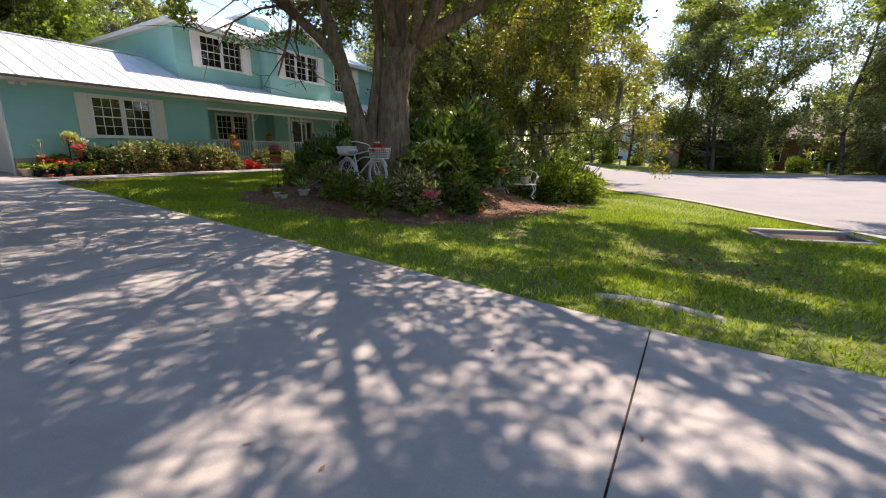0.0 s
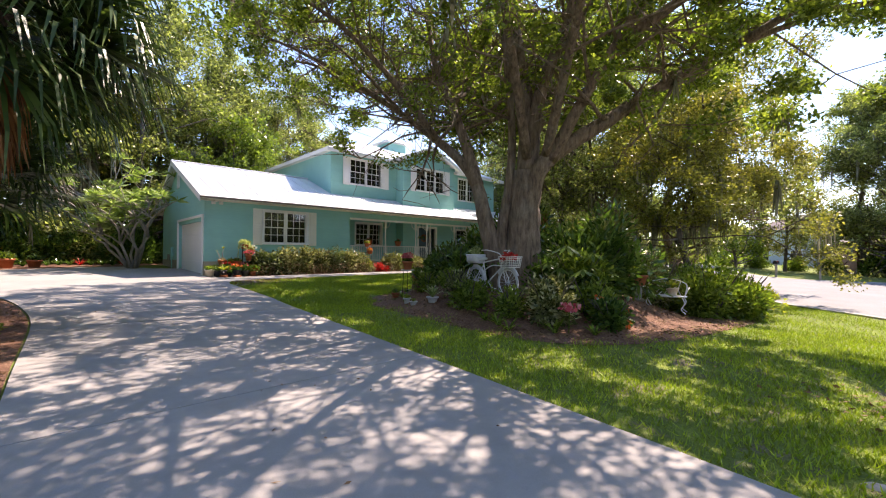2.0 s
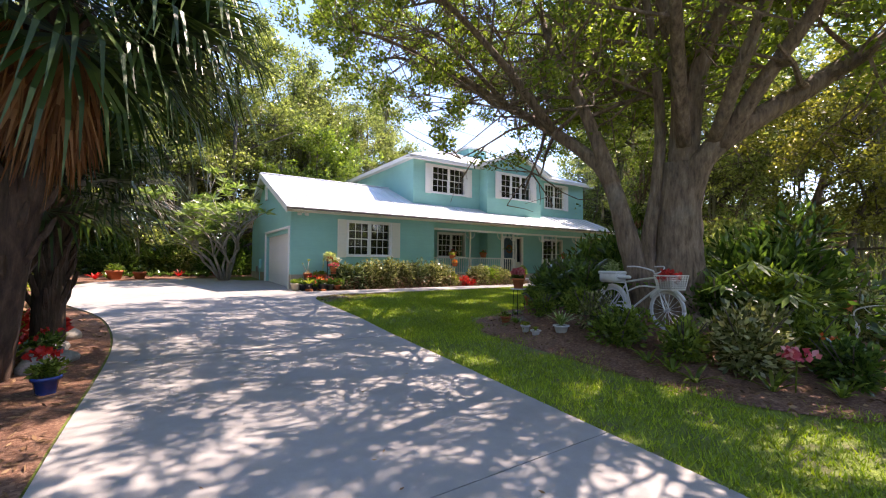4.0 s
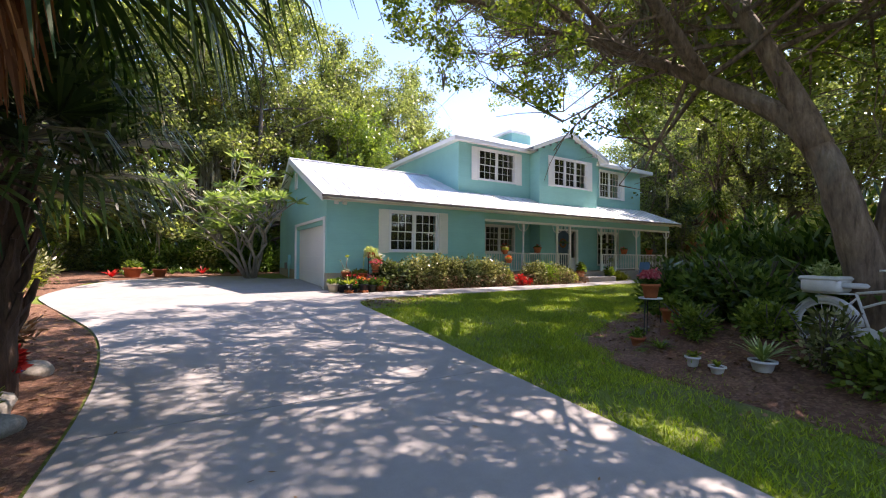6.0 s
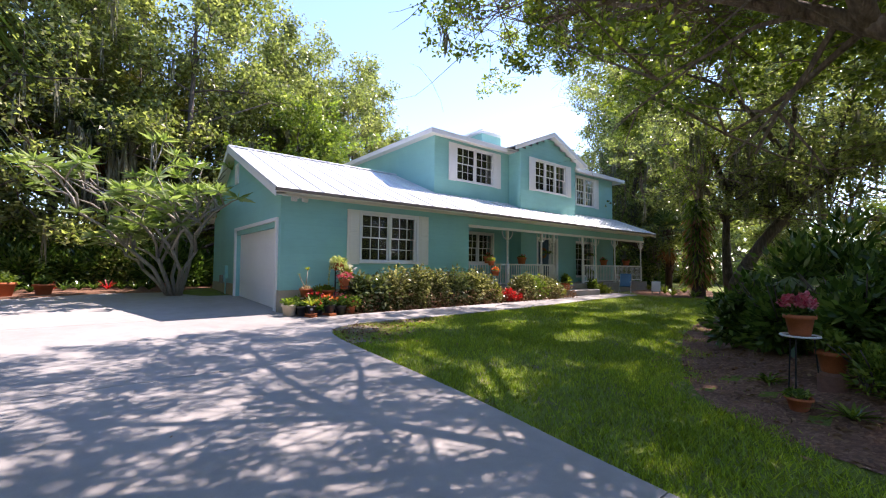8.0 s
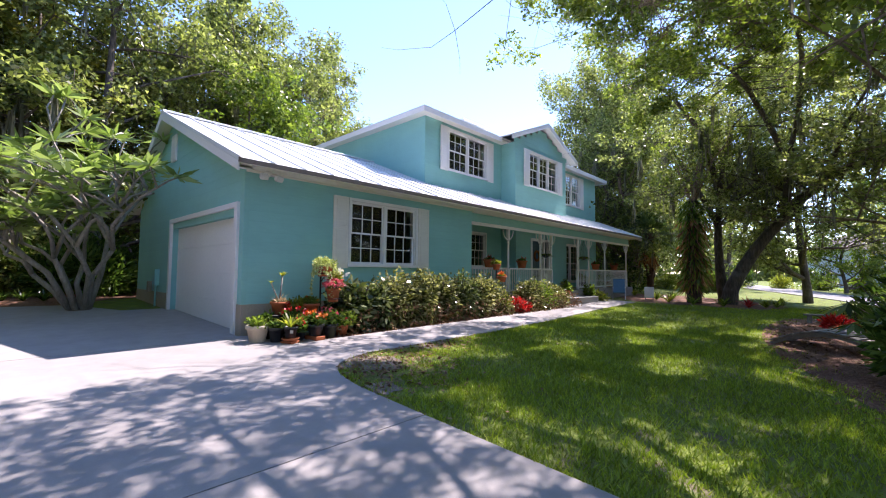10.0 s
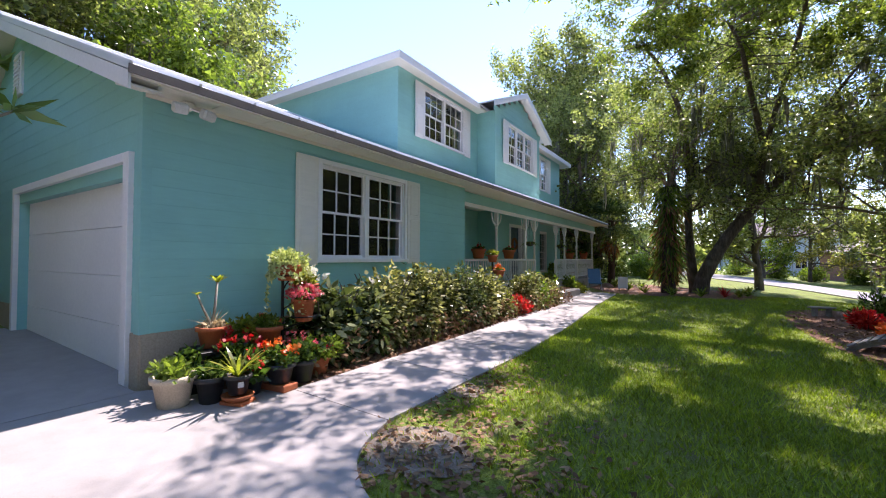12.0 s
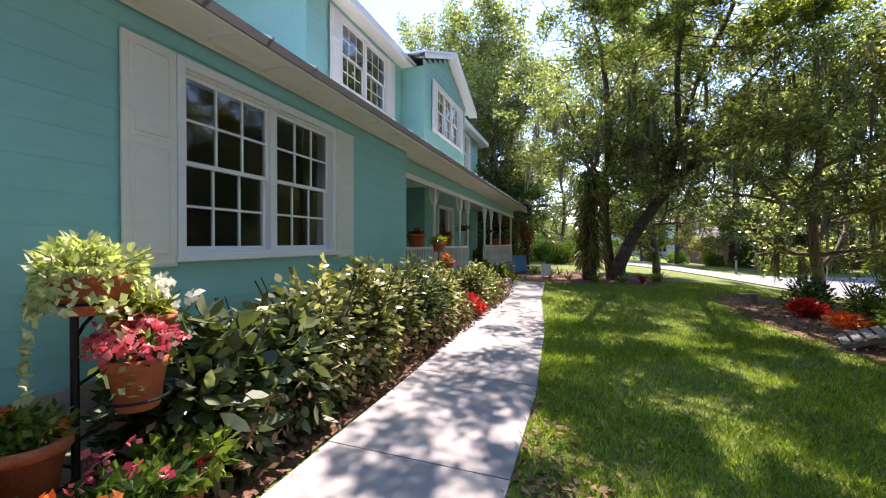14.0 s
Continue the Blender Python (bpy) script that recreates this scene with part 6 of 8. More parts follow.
AVOID = [DRAIN, DRIVE, ISLAND, WALKW, HOUSEBED, LEFTBED, TREEBED, near_c + far_c]
grass("lawn_grass", -16.4, -8.0, 3.2, 12.5, 230000, 0.055, 301, AVOID, "thick green lawn grass between walk and island")
grass("lawn_grass", -9.5, 4.0, 2.4, 10.0, 170000, 0.055, 302, AVOID, "sunlit green lawn grass beside the drive")
grass("lawn_grass", -17.0, -9.0, 12.5, 24.0, 80000, 0.06, 303, AVOID, "green side lawn grass in dappled shade")
grass("lawn_grass", -4.0, 4.0, 10.0, 18.5, 60000, 0.06, 304, AVOID, "bright lawn grass beside the road")

# ---- pots, furniture and other things ----
def pot_part(parent, r, h, material, x=0, y=0, z=0, lip=0.03, label=""):
    bm = lathe([(r * 0.66, 0), (r * 0.70, 0.01), (r * 0.92, h * 0.8), (r * 0.94, h * 0.8), (r + lip * 0.4, h * 0.82), (r + lip * 0.4, h), (r * 0.9, h), (r * 0.86, h * 0.86)], 22, False)
    bmesh.ops.contextual_create(bm, geom=[e for e in bm.edges if e.is_boundary and e.verts[0].co.z < 0.005])
    bmesh.ops.translate(bm, verts=bm.verts[:], vec=(x, y, z))
    p = part("pot", bm, material, parent, label, True)
    bm = lathe([(0.01, h * 0.86), (r * 0.87, h * 0.86), (r * 0.87, h * 0.84)], 14, False)
    bmesh.ops.translate(bm, verts=bm.verts[:], vec=(x, y, z))
    part("soil", bm, SOIL, parent)
    return p


def tuft(seed, n, L, w, leaf, spread=1.0, rise=0.9, arch=0.5):
    """Long arching strap leaves from one point."""
    rng = np.random.default_rng(seed)
    V = []
    for k in range(n):
        a = k * 2.4 + rng.uniform(-0.3, 0.3)
        o = np.array((math.cos(a), math.sin(a), 0.0))
        s = np.array((-math.sin(a), math.cos(a), 0.0)) * w * rng.uniform(0.7, 1.2)
        l = L * rng.uniform(0.6, 1.15)
        e = spread * rng.uniform(0.35, 1.1)
        prev = np.zeros(3)
        pw = 0.5
        for i in range(1, 5):
            f = i / 4
            cur = o * (l * e * f) + np.array((0, 0, l * (rise * f - arch * e * f * f)))
            wd = (0.8, 1.0, 0.7, 0.08)[i - 1]
            V.append((prev - s * pw, prev + s * pw, cur + s * wd, cur - s * wd))
            prev, pw = cur, wd
    return quads_mesh("leaves", np.array(V), leaf)


def blooms(seed, n, r, size, mt, h, per=7):
    rng = np.random.default_rng(seed)
    d = unit(rng.normal(size=(n, 3)))
    C = d * r * rng.uniform(0.7, 1.05, (n, 1))
    C[:, 2] = np.abs(C[:, 2]) * 0.7 + h
    k = np.repeat(C, per, 0) + rng.normal(0, size * 0.4, (n * per, 3))
    return quads_mesh("flowers", leaf_quads(rng, k, size, size * 0.85), mt)


def move(ob, x, y, z):
    ob.matrix_basis = pose(x, y, z)
    return ob


def potted(name, x, y, z, r, h, pot, label, seed, bush=None, strap=None, flower=None, category="potted plant", group="potted plants"):
    """A pot with soil, leaves and flowers."""
    t = thing(name, label, category, group, at=pose(x, y, z, 0, 0, seed * 37 % 360))
    pot_part(t, r, h, pot)
    if bush:
        br, bh, leaf, n, s = bush
        move(child("leaves", shrub_mesh(seed, br, br, bh, leaf, n, s, 0.55), t), 0, 0, h * 0.8)
        tagged(part("stem_work", stems_mesh(bmesh.new(), random.Random(seed), 5, bh * 0.8, br, 0.006), SHRUBLEAF, t), kind="stuff").matrix_basis = pose(0, 0, h * 0.84)
    if strap:
        n, L, w, leaf = strap
        move(child("leaves", tuft(seed, n, L, w, leaf), t), 0, 0, h * 0.84)
    if flower:
        mt, n, s, fr, fh = flower
        tagged(child("flower_head_work", blooms(seed, n, fr, s, mt, h * 0.84 + fh), t), kind="stuff")
    return t


# pots at the garage corner
zc = 1.14
potted("potted_succulent", -17.98, 3.92, zc, 0.18, 0.29, PALEPOT, "pale clay pot with a spreading green succulent", 401, (0.25, 0.26, SHRUBLEAF, 260, 0.075), group="pots at the garage corner")
potted("potted_shrub", -18.22, 4.20, zc, 0.17, 0.26, BLACKPOT, "black nursery pot with a leafy green plant", 402, (0.27, 0.32, DEEPLEAF, 300, 0.085), group="pots at the garage corner")
potted("potted_pineapple", -17.58, 4.30, zc + 0.09, 0.115, 0.18, BLACKPOT, "spiky bromeliad in a black pot on a saucer", 403, None, (26, 0.38, 0.018, LIMELEAF), group="pots at the garage corner")
sau = part("saucer", lathe([(0.10, 0), (0.13, 0.02), (0.145, 0.05), (0.13, 0.05), (0.115, 0.03)], 20), TERRA, None, "", True)
sau.matrix_basis = pose(-17.58, 4.30, zc + 0.035)
tagged(sau, "round terracotta saucer under the spiky plant", "saucer")
blk = part("paving_brick", boxes((-0.12, -0.1, 0, 0.12, 0.1, 0.035), bevel=0.006), TERRA, None)
blk.matrix_basis = pose(-17.58, 4.30, zc, 0, 0, 20)
tagged(blk, "flat red paving brick under the saucer", "brick")
tag = part("price_tag", boxes((-0.025, 0, 0, 0.025, 0.003, 0.05)), WHITEPOT, None)
tag.matrix_basis = pose(-17.474, 4.266, zc + 0.17, 0, 0, 70)
tagged(tag, "small white paper tag on the black pot", "tag")
potted("potted_plant", -17.80, 4.16, zc, 0.13, 0.25, BLACKPOT, "tall black plastic pot with trailing green leaves", 404, (0.2, 0.2, DEEPLEAF, 200, 0.07), group="pots at the garage corner")
potted("potted_plumeria", -18.28, 4.42, zc + 0.42, 0.145, 0.22, TERRA, "terracotta pot with a bare plumeria cutting", 405, (0.17, 0.10, STRAWLEAF, 120, 0.08), (18, 0.3, 0.007, STRAWLEAF), group="pots at the garage corner")
cut = thing("plumeria_cutting", "thin leafy plumeria cutting in the terracotta pot", "plant", at=pose(-18.28, 4.42, zc + 0.62))
bm = bmesh.new()
tube(bm, [(0, 0, 0), (0.02, 0.02, 0.25), (0.0, 0.05, 0.5)], [0.016, 0.014, 0.012], 6)
tube(bm, [(0, 0, 0.02), (0.05, -0.12, 0.22), (0.08, -0.2, 0.38)], [0.014, 0.012, 0.01], 6)
part("stem", bm, STONE, cut, "", True)
move(child("leaves", tuft(406, 10, 0.17, 0.024, LIMELEAF, 0.9, 0.75, 0.45), cut), 0.0, 0.05, 0.48)
move(child("leaves", tuft(416, 4, 0.12, 0.018, LIMELEAF, 0.9, 0.6, 0.4), cut), 0.08, -0.2, 0.37)
crate = part("plant_stand", boxes((-0.22, -0.22, 0.36, 0.22, 0.22, 0.40), (-0.2, -0.2, 0, -0.16, -0.16, 0.36), (0.16, -0.2, 0, 0.2, -0.16, 0.36), (-0.2, 0.16, 0, -0.16, 0.2, 0.36), (0.16, 0.16, 0, 0.2, 0.2, 0.36), bevel=0.005), IRON, None)
crate.matrix_basis = pose(-18.28, 4.42, zc + 0.02)
tagged(crate, "low dark plant stand under the terracotta pot", "plant stand")
potted("potted_begonia", -17.62, 4.78, zc + 0.07, 0.15, 0.20, BLACKPOT, "black pot of begonias with red and orange flowers", 407, (0.24, 0.26, DEEPLEAF, 240, 0.09), None, (ORANGELEAF, 13, 0.05, 0.18, 0.16), group="pots at the garage corner")
pl = part("planter_block", boxes((-0.16, -0.1, 0, 0.16, 0.1, 0.065), bevel=0.008), TERRA, None)
pl.matrix_basis = pose(-17.62, 4.78, zc, 0, 0, 8)
tagged(pl, "shallow terracotta tray under the begonia", "tray")
potted("potted_begonia", -18.0, 4.58, zc, 0.16, 0.24, BLACKPOT, "black pot of red-flowering begonia among leaves", 408, (0.34, 0.4, DEEPLEAF, 560, 0.085), None, (REDLEAF, 22, 0.05, 0.26, 0.22), group="pots at the garage corner")
potted("potted_succulent", -18.22, 4.78, zc + 0.3, 0.2, 0.2, TERRA, "terracotta bowl of pale succulents", 409, (0.3, 0.3, LIMELEAF, 380, 0.075), (10, 0.24, 0.02, LIMELEAF), group="pots at the garage corner")
st = part("plant_stand", boxes((-0.15, -0.15, 0, 0.15, 0.15, 0.3), bevel=0.02), PALEPOT, None)
st.matrix_basis = pose(-18.22, 4.78, zc)
tagged(st, "pale upturned block under the succulent bowl", "plant stand")
potted("potted_plant", -17.68, 5.10, zc, 0.15, 0.24, BLACKPOT, "dark glazed pot with green leaves", 410, (0.28, 0.34, DEEPLEAF, 380, 0.08), None, (PINKLEAF, 9, 0.04, 0.2, 0.2), group="pots at the garage corner")
potted("potted_plant", -17.72, 4.52, zc, 0.12, 0.18, BLACKPOT, "small black pot with trailing leaves and red blooms", 411, (0.3, 0.34, DEEPLEAF, 360, 0.10), None, (REDLEAF, 14, 0.05, 0.17, 0.12), group="pots at the garage corner")
potted("potted_plant", -17.78, 5.42, zc, 0.14, 0.2, TERRA, "small clay pot of bright green leaves below the hedge", 412, (0.3, 0.4, SHRUBLEAF, 460, 0.075), None, (REDLEAF, 12, 0.04, 0.18, 0.1), group="pots at the garage corner")

# tiered iron flower stand
stand = thing("flower_stand", "black iron tiered stand holding terracotta flower pots", "plant stand", at=pose(-18.06, 5.12, zc))
bm = bmesh.new()
tube(bm, [(0, 0, 0), (0, 0, 1.2)], 0.018, 8)
part("pole", bm, IRON, stand)
for k, (dx, dy, z, r) in enumerate(((0.0, 0.08, 1.10, 0.15), (0.16, 0.18, 0.62, 0.14), (0.02, -0.2, 0.34, 0.17), (-0.02, 0.34, 0.88, 0.13))):
    bm = bmesh.new()
    tube(bm, [(dx + r * math.cos(a), dy + r * math.sin(a), z + 0.06) for a in np.linspace(0, 6.28, 18)], 0.008, 5)
    part("ring", bm, IRON, stand)
    bm = bmesh.new()
    tube(bm, [(0, 0, z - 0.12), (dx * 0.5, dy * 0.5, z - 0.05), (dx, dy, z - 0.01)], 0.009, 5)
    part("arm", bm, IRON, stand)
for k in range(3):
    a = k * 2.1
    bm = bmesh.new()
    tube(bm, [(0, 0, 0.2), (0.1 * math.cos(a), 0.1 * math.sin(a), 0.08), (0.24 * math.cos(a), 0.24 * math.sin(a), 0)], 0.01, 5)
    part("leg", bm, IRON, stand)
SG = "pots on the flower stand"
top_pot = potted("flower_pot", -18.06, 5.2, zc + 1.1, 0.17, 0.19, TERRA, "terracotta pot overflowing with pale variegated ivy", 421, (0.3, 0.24, IVYLEAF, 1100, 0.05), None, None, group=SG)
rng = np.random.default_rng(5)
n = 620
a = rng.uniform(0, 6.28, n)
f = rng.random(n)
C = np.stack([np.cos(a) * (0.19 + 0.07 * f), np.sin(a) * (0.19 + 0.07 * f), 0.2 - 0.62 * f ** 1.5 * (0.3 + 0.7 * (np.sin(a * 3) > 0.3))], 1)
move(child("trailing_ivy", quads_mesh("ivy", leaf_quads(rng, C, 0.055, 0.04), IVYLEAF), top_pot, "pale variegated ivy hanging over the rim"), 0, 0, 0.02)
potted("flower_pot", -17.90, 5.30, zc + 0.62, 0.135, 0.26, TERRA, "terracotta pot of pink and red begonias", 422, (0.2, 0.18, DEEPLEAF, 150, 0.09), None, (PINKLEAF, 60, 0.045, 0.2, 0.08), group=SG)
potted("flower_pot", -18.04, 4.92, zc + 0.34, 0.15, 0.26, TERRA, "terracotta pot of small dark green leaves", 423, (0.22, 0.2, SHRUBLEAF, 380, 0.05), None, (ORANGELEAF, 4, 0.03, 0.18, 0.08), group=SG)
potted("flower_pot", -18.08, 5.46, zc + 0.88, 0.15, 0.17, TERRA, "terracotta pot with green leaves and white flowers", 424, (0.22, 0.24, LIMELEAF, 320, 0.06), None, (WHITELEAF, 10, 0.06, 0.24, 0.1), group=SG)

# second stand in the hedge and planters on the porch rail
hs = thing("flower_stand", "iron stand with clay pots rising from the hedge", "plant stand", at=pose(-18.32, 11.2, 1.12))
bm = bmesh.new()
tube(bm, [(0, 0, 0), (0, 0, 1.3)], 0.015, 6)
part("pole", bm, IRON, hs)
bm = bmesh.new()
tube(bm, [(0, -0.12, 1.0), (0, 0.12, 1.0)], 0.01, 5)
part("arm", bm, IRON, hs)
potted("flower_pot", -18.32, 11.2, 2.42, 0.13, 0.17, TERRA, "small clay pot of lime leaves above the hedge", 431, (0.2, 0.2, LIMELEAF, 200, 0.07), None, None, group="pots above the hedge")
potted("flower_pot", -18.2, 11.3, 2.05, 0.15, 0.18, TERRA, "clay pot of orange flowers above the hedge", 432, (0.16, 0.12, SHRUBLEAF, 120, 0.06), None, (ORANGELEAF, 14, 0.045, 0.16, 0.06), group="pots above the hedge")
for k, (y, nm) in enumerate(((11.75, "round"), (13.7, "round"), (20.1, "round"), (22.4, "long"))):
    potted("rail_planter", -19.0, y, 2.505, 0.19, 0.26, TERRA, "terracotta planter of small plants on the porch rail", 440 + k, (0.2, 0.16, DEEPLEAF, 200, 0.06), None, (REDLEAF, 8, 0.04, 0.18, 0.05), group="planters on the porch rail")
for k, y in enumerate((15.42, 18.8)):
    hb = thing("hanging_basket", "hanging fern basket under the porch beam", "hanging plant", "hanging baskets", at=pose(-19.0, y, 3.05))
    part("bowl", lathe([(0.06, -0.12), (0.15, -0.06), (0.19, 0.02), (0.17, 0.02)], 16), BLACKPOT, hb)
    child("leaves", tuft(450 + k, 60, 0.42, 0.016, SHRUBLEAF, 1.0, 0.35, 0.75), hb)
    for j in range(3):
        bm = bmesh.new()
        tube(bm, [(0.18 * math.cos(j * 2.1), 0.18 * math.sin(j * 2.1), 0.02), (0, 0, 0.72)], 0.004, 4)
        part("chain", bm, IRON, hb)
    bm = bmesh.new()
    tube(bm, [(0, 0, 0.7), (0, 0, 0.81)], 0.006, 4)
    part("hook", bm, IRON, hb)
for k, (x, y) in enumerate(((-19.6, 19.9), (-19.5, 22.8), (-19.7, 23.6), (-18.5, 16.05), (-18.45, 18.1))):
    potted("porch_plant", x, y, 1.62 if x < -19 else 1.385 if x > -18.6 and 16 <= y <= 18 else 1.12, 0.2, 0.3, TERRA if k % 2 else BLACKPOT, "leafy potted plant standing on the porch", 460 + k, (0.3, 0.6, SHRUBLEAF, 380, 0.12), None, None, group="plants on the porch")


# folding chair and a small board on the walk's end
def sling_chair(x, y, rz):
    t = thing("patio_chair", "reclined patio chair with pale blue sling by the walk", "chair", at=pose(x, y, gz(x, y) + 0.03, 0, 0, rz))
    for s in (-0.26, 0.26):
        bm = bmesh.new()
        tube(bm, [(-0.32, s, 0.0), (0.0, s, 0.26), (0.28, s, 0.34)], 0.013, 6)
        part("leg", bm, STEEL, t)
        bm = bmesh.new()
        tube(bm, [(0.32, s, 0.0), (0.05, s, 0.28), (-0.16, s, 0.5), (-0.34, s, 0.95)], 0.013, 6)
        part("side_frame", bm, STEEL, t)
        part("armrest", boxes((-0.2, s - 0.025, 0.52, 0.25, s + 0.025, 0.545), bevel=0.008), WHITEPOT, t)
    bm = bmesh.new()
    v = [bm.verts.new(c) for c in ((0.3, -0.25, 0.34), (0.3, 0.25, 0.34), (-0.08, 0.25, 0.28), (-0.08, -0.25, 0.28), (-0.33, 0.25, 0.93), (-0.33, -0.25, 0.93))]
    bm.faces.new((v[0], v[1], v[2], v[3]))
    bm.faces.new((v[3], v[2], v[4], v[5]))
    so = part("sling", bm, BLUECLOTH, t, "pale blue woven sling")
    md = so.modifiers.new("thick", "SOLIDIFY")
    md.thickness = 0.012
    return t


sling_chair(-18.0, 20.3, -70)
bd = thing("garden_board", "small beige framed board standing by the walk", "board", at=pose(-17.1, 21.6, gz(-17.1, 21.6), -8, 0, 15))
part("panel", boxes((-0.2, -0.012, 0.12, 0.2, 0.012, 0.62), bevel=0.006), CREAM, bd)
part("leg", boxes((-0.18, -0.02, 0, -0.14, 0.02, 0.14)), GREYWOOD, bd)
part("leg", boxes((0.14, -0.02, 0, 0.18, 0.02, 0.14)), GREYWOOD, bd)


# bicycle under the oak
def bicycle():
    rear, front = Vector((-6.97, 6.82, 0)), Vector((-5.84, 6.58, 0))
    ang = math.degrees(math.atan2(front.y - rear.y, front.x - rear.x))
    zb = min(gz(rear.x, rear.y), gz(front.x, front.y)) + 0.0
    t = thing("bicycle", "old white-painted bicycle planted with flowers under the oak", "bicycle", at=pose(rear.x, rear.y, zb, 0, 0, ang))
    base, R = (front - rear).length, 0.325

    def ring(rad, w, cx):
        bm = bmesh.new()
        pts = [(cx + rad * math.cos(a), 0, R + 0.015 + rad * math.sin(a)) for a in np.linspace(0, 6.283, 37)]
        tube(bm, pts, w, 6)
        return bm

    for cx in (0.0, base):
        w = part("wheel", ring(R - 0.045, 0.013, cx), WHITEMETAL, t, "white rim")
        part("tyre", ring(R - 0.015, 0.024, cx), RUBBER, w, "pale painted tyre", True)
        for k in range(18):
            a = k * 6.2832 / 18
            bm = bmesh.new()
            tube(bm, [(cx, 0.02 * (-1) ** k, R + 0.015), (cx + (R - 0.05) * math.cos(a), 0, R + 0.015 + (R - 0.05) * math.sin(a))], 0.0035, 4)
            part("spoke", bm, WHITEMETAL, w)
        bm = bmesh.new()
        tube(bm, [(cx, -0.05, R + 0.015), (cx, 0.05, R + 0.015)], 0.025, 8)
        part("hub", bm, STEEL, w)
        bm = bmesh.new()
        lo, hi = (0.1, 3.3) if cx == 0 else (0.5, 2.6)
        tube(bm, [(cx + (R + 0.03) * math.cos(a), 0, R + 0.015 + (R + 0.03) * math.sin(a)) for a in np.linspace(lo, hi, 14)], 0.026, 6)
        part("mudguard", bm, WHITEMETAL, t, "", True)
    z = R + 0.015
    head_lo, head_hi, seat, crank = (base - 0.16, 0, z + 0.36), (base - 0.21, 0, z + 0.52), (0.3, 0, z + 0.42), (0.43, 0, z - 0.05)
    for nm, pts, r in (("top_tube", [seat, (0.6, 0, z + 0.47), head_hi], 0.016), ("curved_tube", [(0.34, 0, z + 0.25), (0.62, 0, z + 0.36), head_lo], 0.014), ("down_tube", [crank, (0.7, 0, z + 0.15), head_lo], 0.017), ("seat_tube", [crank, seat], 0.016), ("head_tube", [head_lo, head_hi], 0.02)):
        bm = bmesh.new()
        tube(bm, spline(pts, 4) if len(pts) > 2 else pts, r, 8)
        part(nm, bm, WHITEMETAL, t, "", True)
    for s in (-0.05, 0.05):
        for nm, pts in (("chain_stay", [crank, (0, s, z)]), ("seat_stay", [(0.3, 0, z + 0.36), (0, s, z)]), ("fork_blade", [head_lo, (base - 0.05, s, z + 0.12), (base, s, z)])):
            bm = bmesh.new()
            tube(bm, pts, 0.011, 6)
            part(nm, bm, WHITEMETAL, t)
    bm = bmesh.new()
    tube(bm, spline([(base - 0.5, -0.32, z + 0.70), (base - 0.3, -0.3, z + 0.70), (base - 0.17, -0.12, z + 0.64), (base - 0.22, 0, z + 0.58), (base - 0.17, 0.12, z + 0.64), (base - 0.3, 0.3, z + 0.70), (base - 0.5, 0.32, z + 0.70)], 4), 0.012, 6)
    part("handlebar", bm, WHITEMETAL, t, "", True)
    bm = boxes((-0.14, -0.1, 0, 0.14, 0.1, 0.06), bevel=0.03)
    for v in bm.verts:
        if v.co.x > 0:
            v.co.y *= 0.4
    bmesh.ops.translate(bm, verts=bm.verts[:], vec=(0.28, 0, z + 0.48))
    part("saddle", bm, WHITEMETAL, t, "", True)
    bm = lathe([(0.09, -0.006), (0.09, 0.006)], 20)
    bmesh.ops.transform(bm, verts=bm.verts[:], matrix=pose(crank[0], -0.05, crank[2], 90, 0, 0))
    part("chain_wheel", bm, WHITEMETAL, t)
    for s in (-1, 1):
        bm = bmesh.new()
        tube(bm, [(crank[0], 0.06 * s, crank[2]), (crank[0] + 0.12 * s, 0.08 * s, crank[2] - 0.12 * s), (crank[0] + 0.12 * s, 0.17 * s, crank[2] - 0.12 * s)], 0.011, 5)
        part("crank_arm", bm, WHITEMETAL, t)
    part("rack", boxes((-0.22, -0.07, z + 0.40, 0.26, 0.07, z + 0.415), bevel=0.004), WHITEMETAL, t)
    bm = bmesh.new()
    tube(bm, [(base - 0.62, 0.1, 0.0), (base - 0.66, 0.03, crank[2])], 0.008, 5)
    part("kick_stand", bm, WHITEMETAL, t)
    return t, rear, ang, zb, base, z


_, rear, ang, zb, base, zr = bicycle()
BM = pose(rear.x, rear.y, zb, 0, 0, ang)


def wicker(cx, z0, w, d, h, label, mt):
    t = thing("bicycle_basket", label, "basket", at=BM @ pose(cx, 0, z0))
    for k in range(7):
        f = k / 6
        ww, dd = w * (0.8 + 0.2 * f), d * (0.8 + 0.2 * f)
        bm = bmesh.new()
        tube(bm, [(-ww, -dd, h * f), (ww, -dd, h * f), (ww, dd, h * f), (-ww, dd, h * f), (-ww, -dd, h * f)], 0.010 if k in (0, 6) else 0.006, 5)
        part("band", bm, mt, t)
    for k in range(26):
        u = k / 26 * 4
        s, f = int(u), u - int(u)
        cs = [(-1, -1), (1, -1), (1, 1), (-1, 1), (-1, -1)]
        px, py = cs[s][0] + (cs[s + 1][0] - cs[s][0]) * f, cs[s][1] + (cs[s + 1][1] - cs[s][1]) * f
        bm = bmesh.new()
        tube(bm, [(px * w * 0.8, py * d * 0.8, 0), (px * w, py * d, h)], 0.006, 4)
        part("stake", bm, mt, t)
    part("lining", boxes((-w * 0.72, -d * 0.72, 0.0, w * 0.72, d * 0.72, h * 0.7)), SOIL, t)
    return t


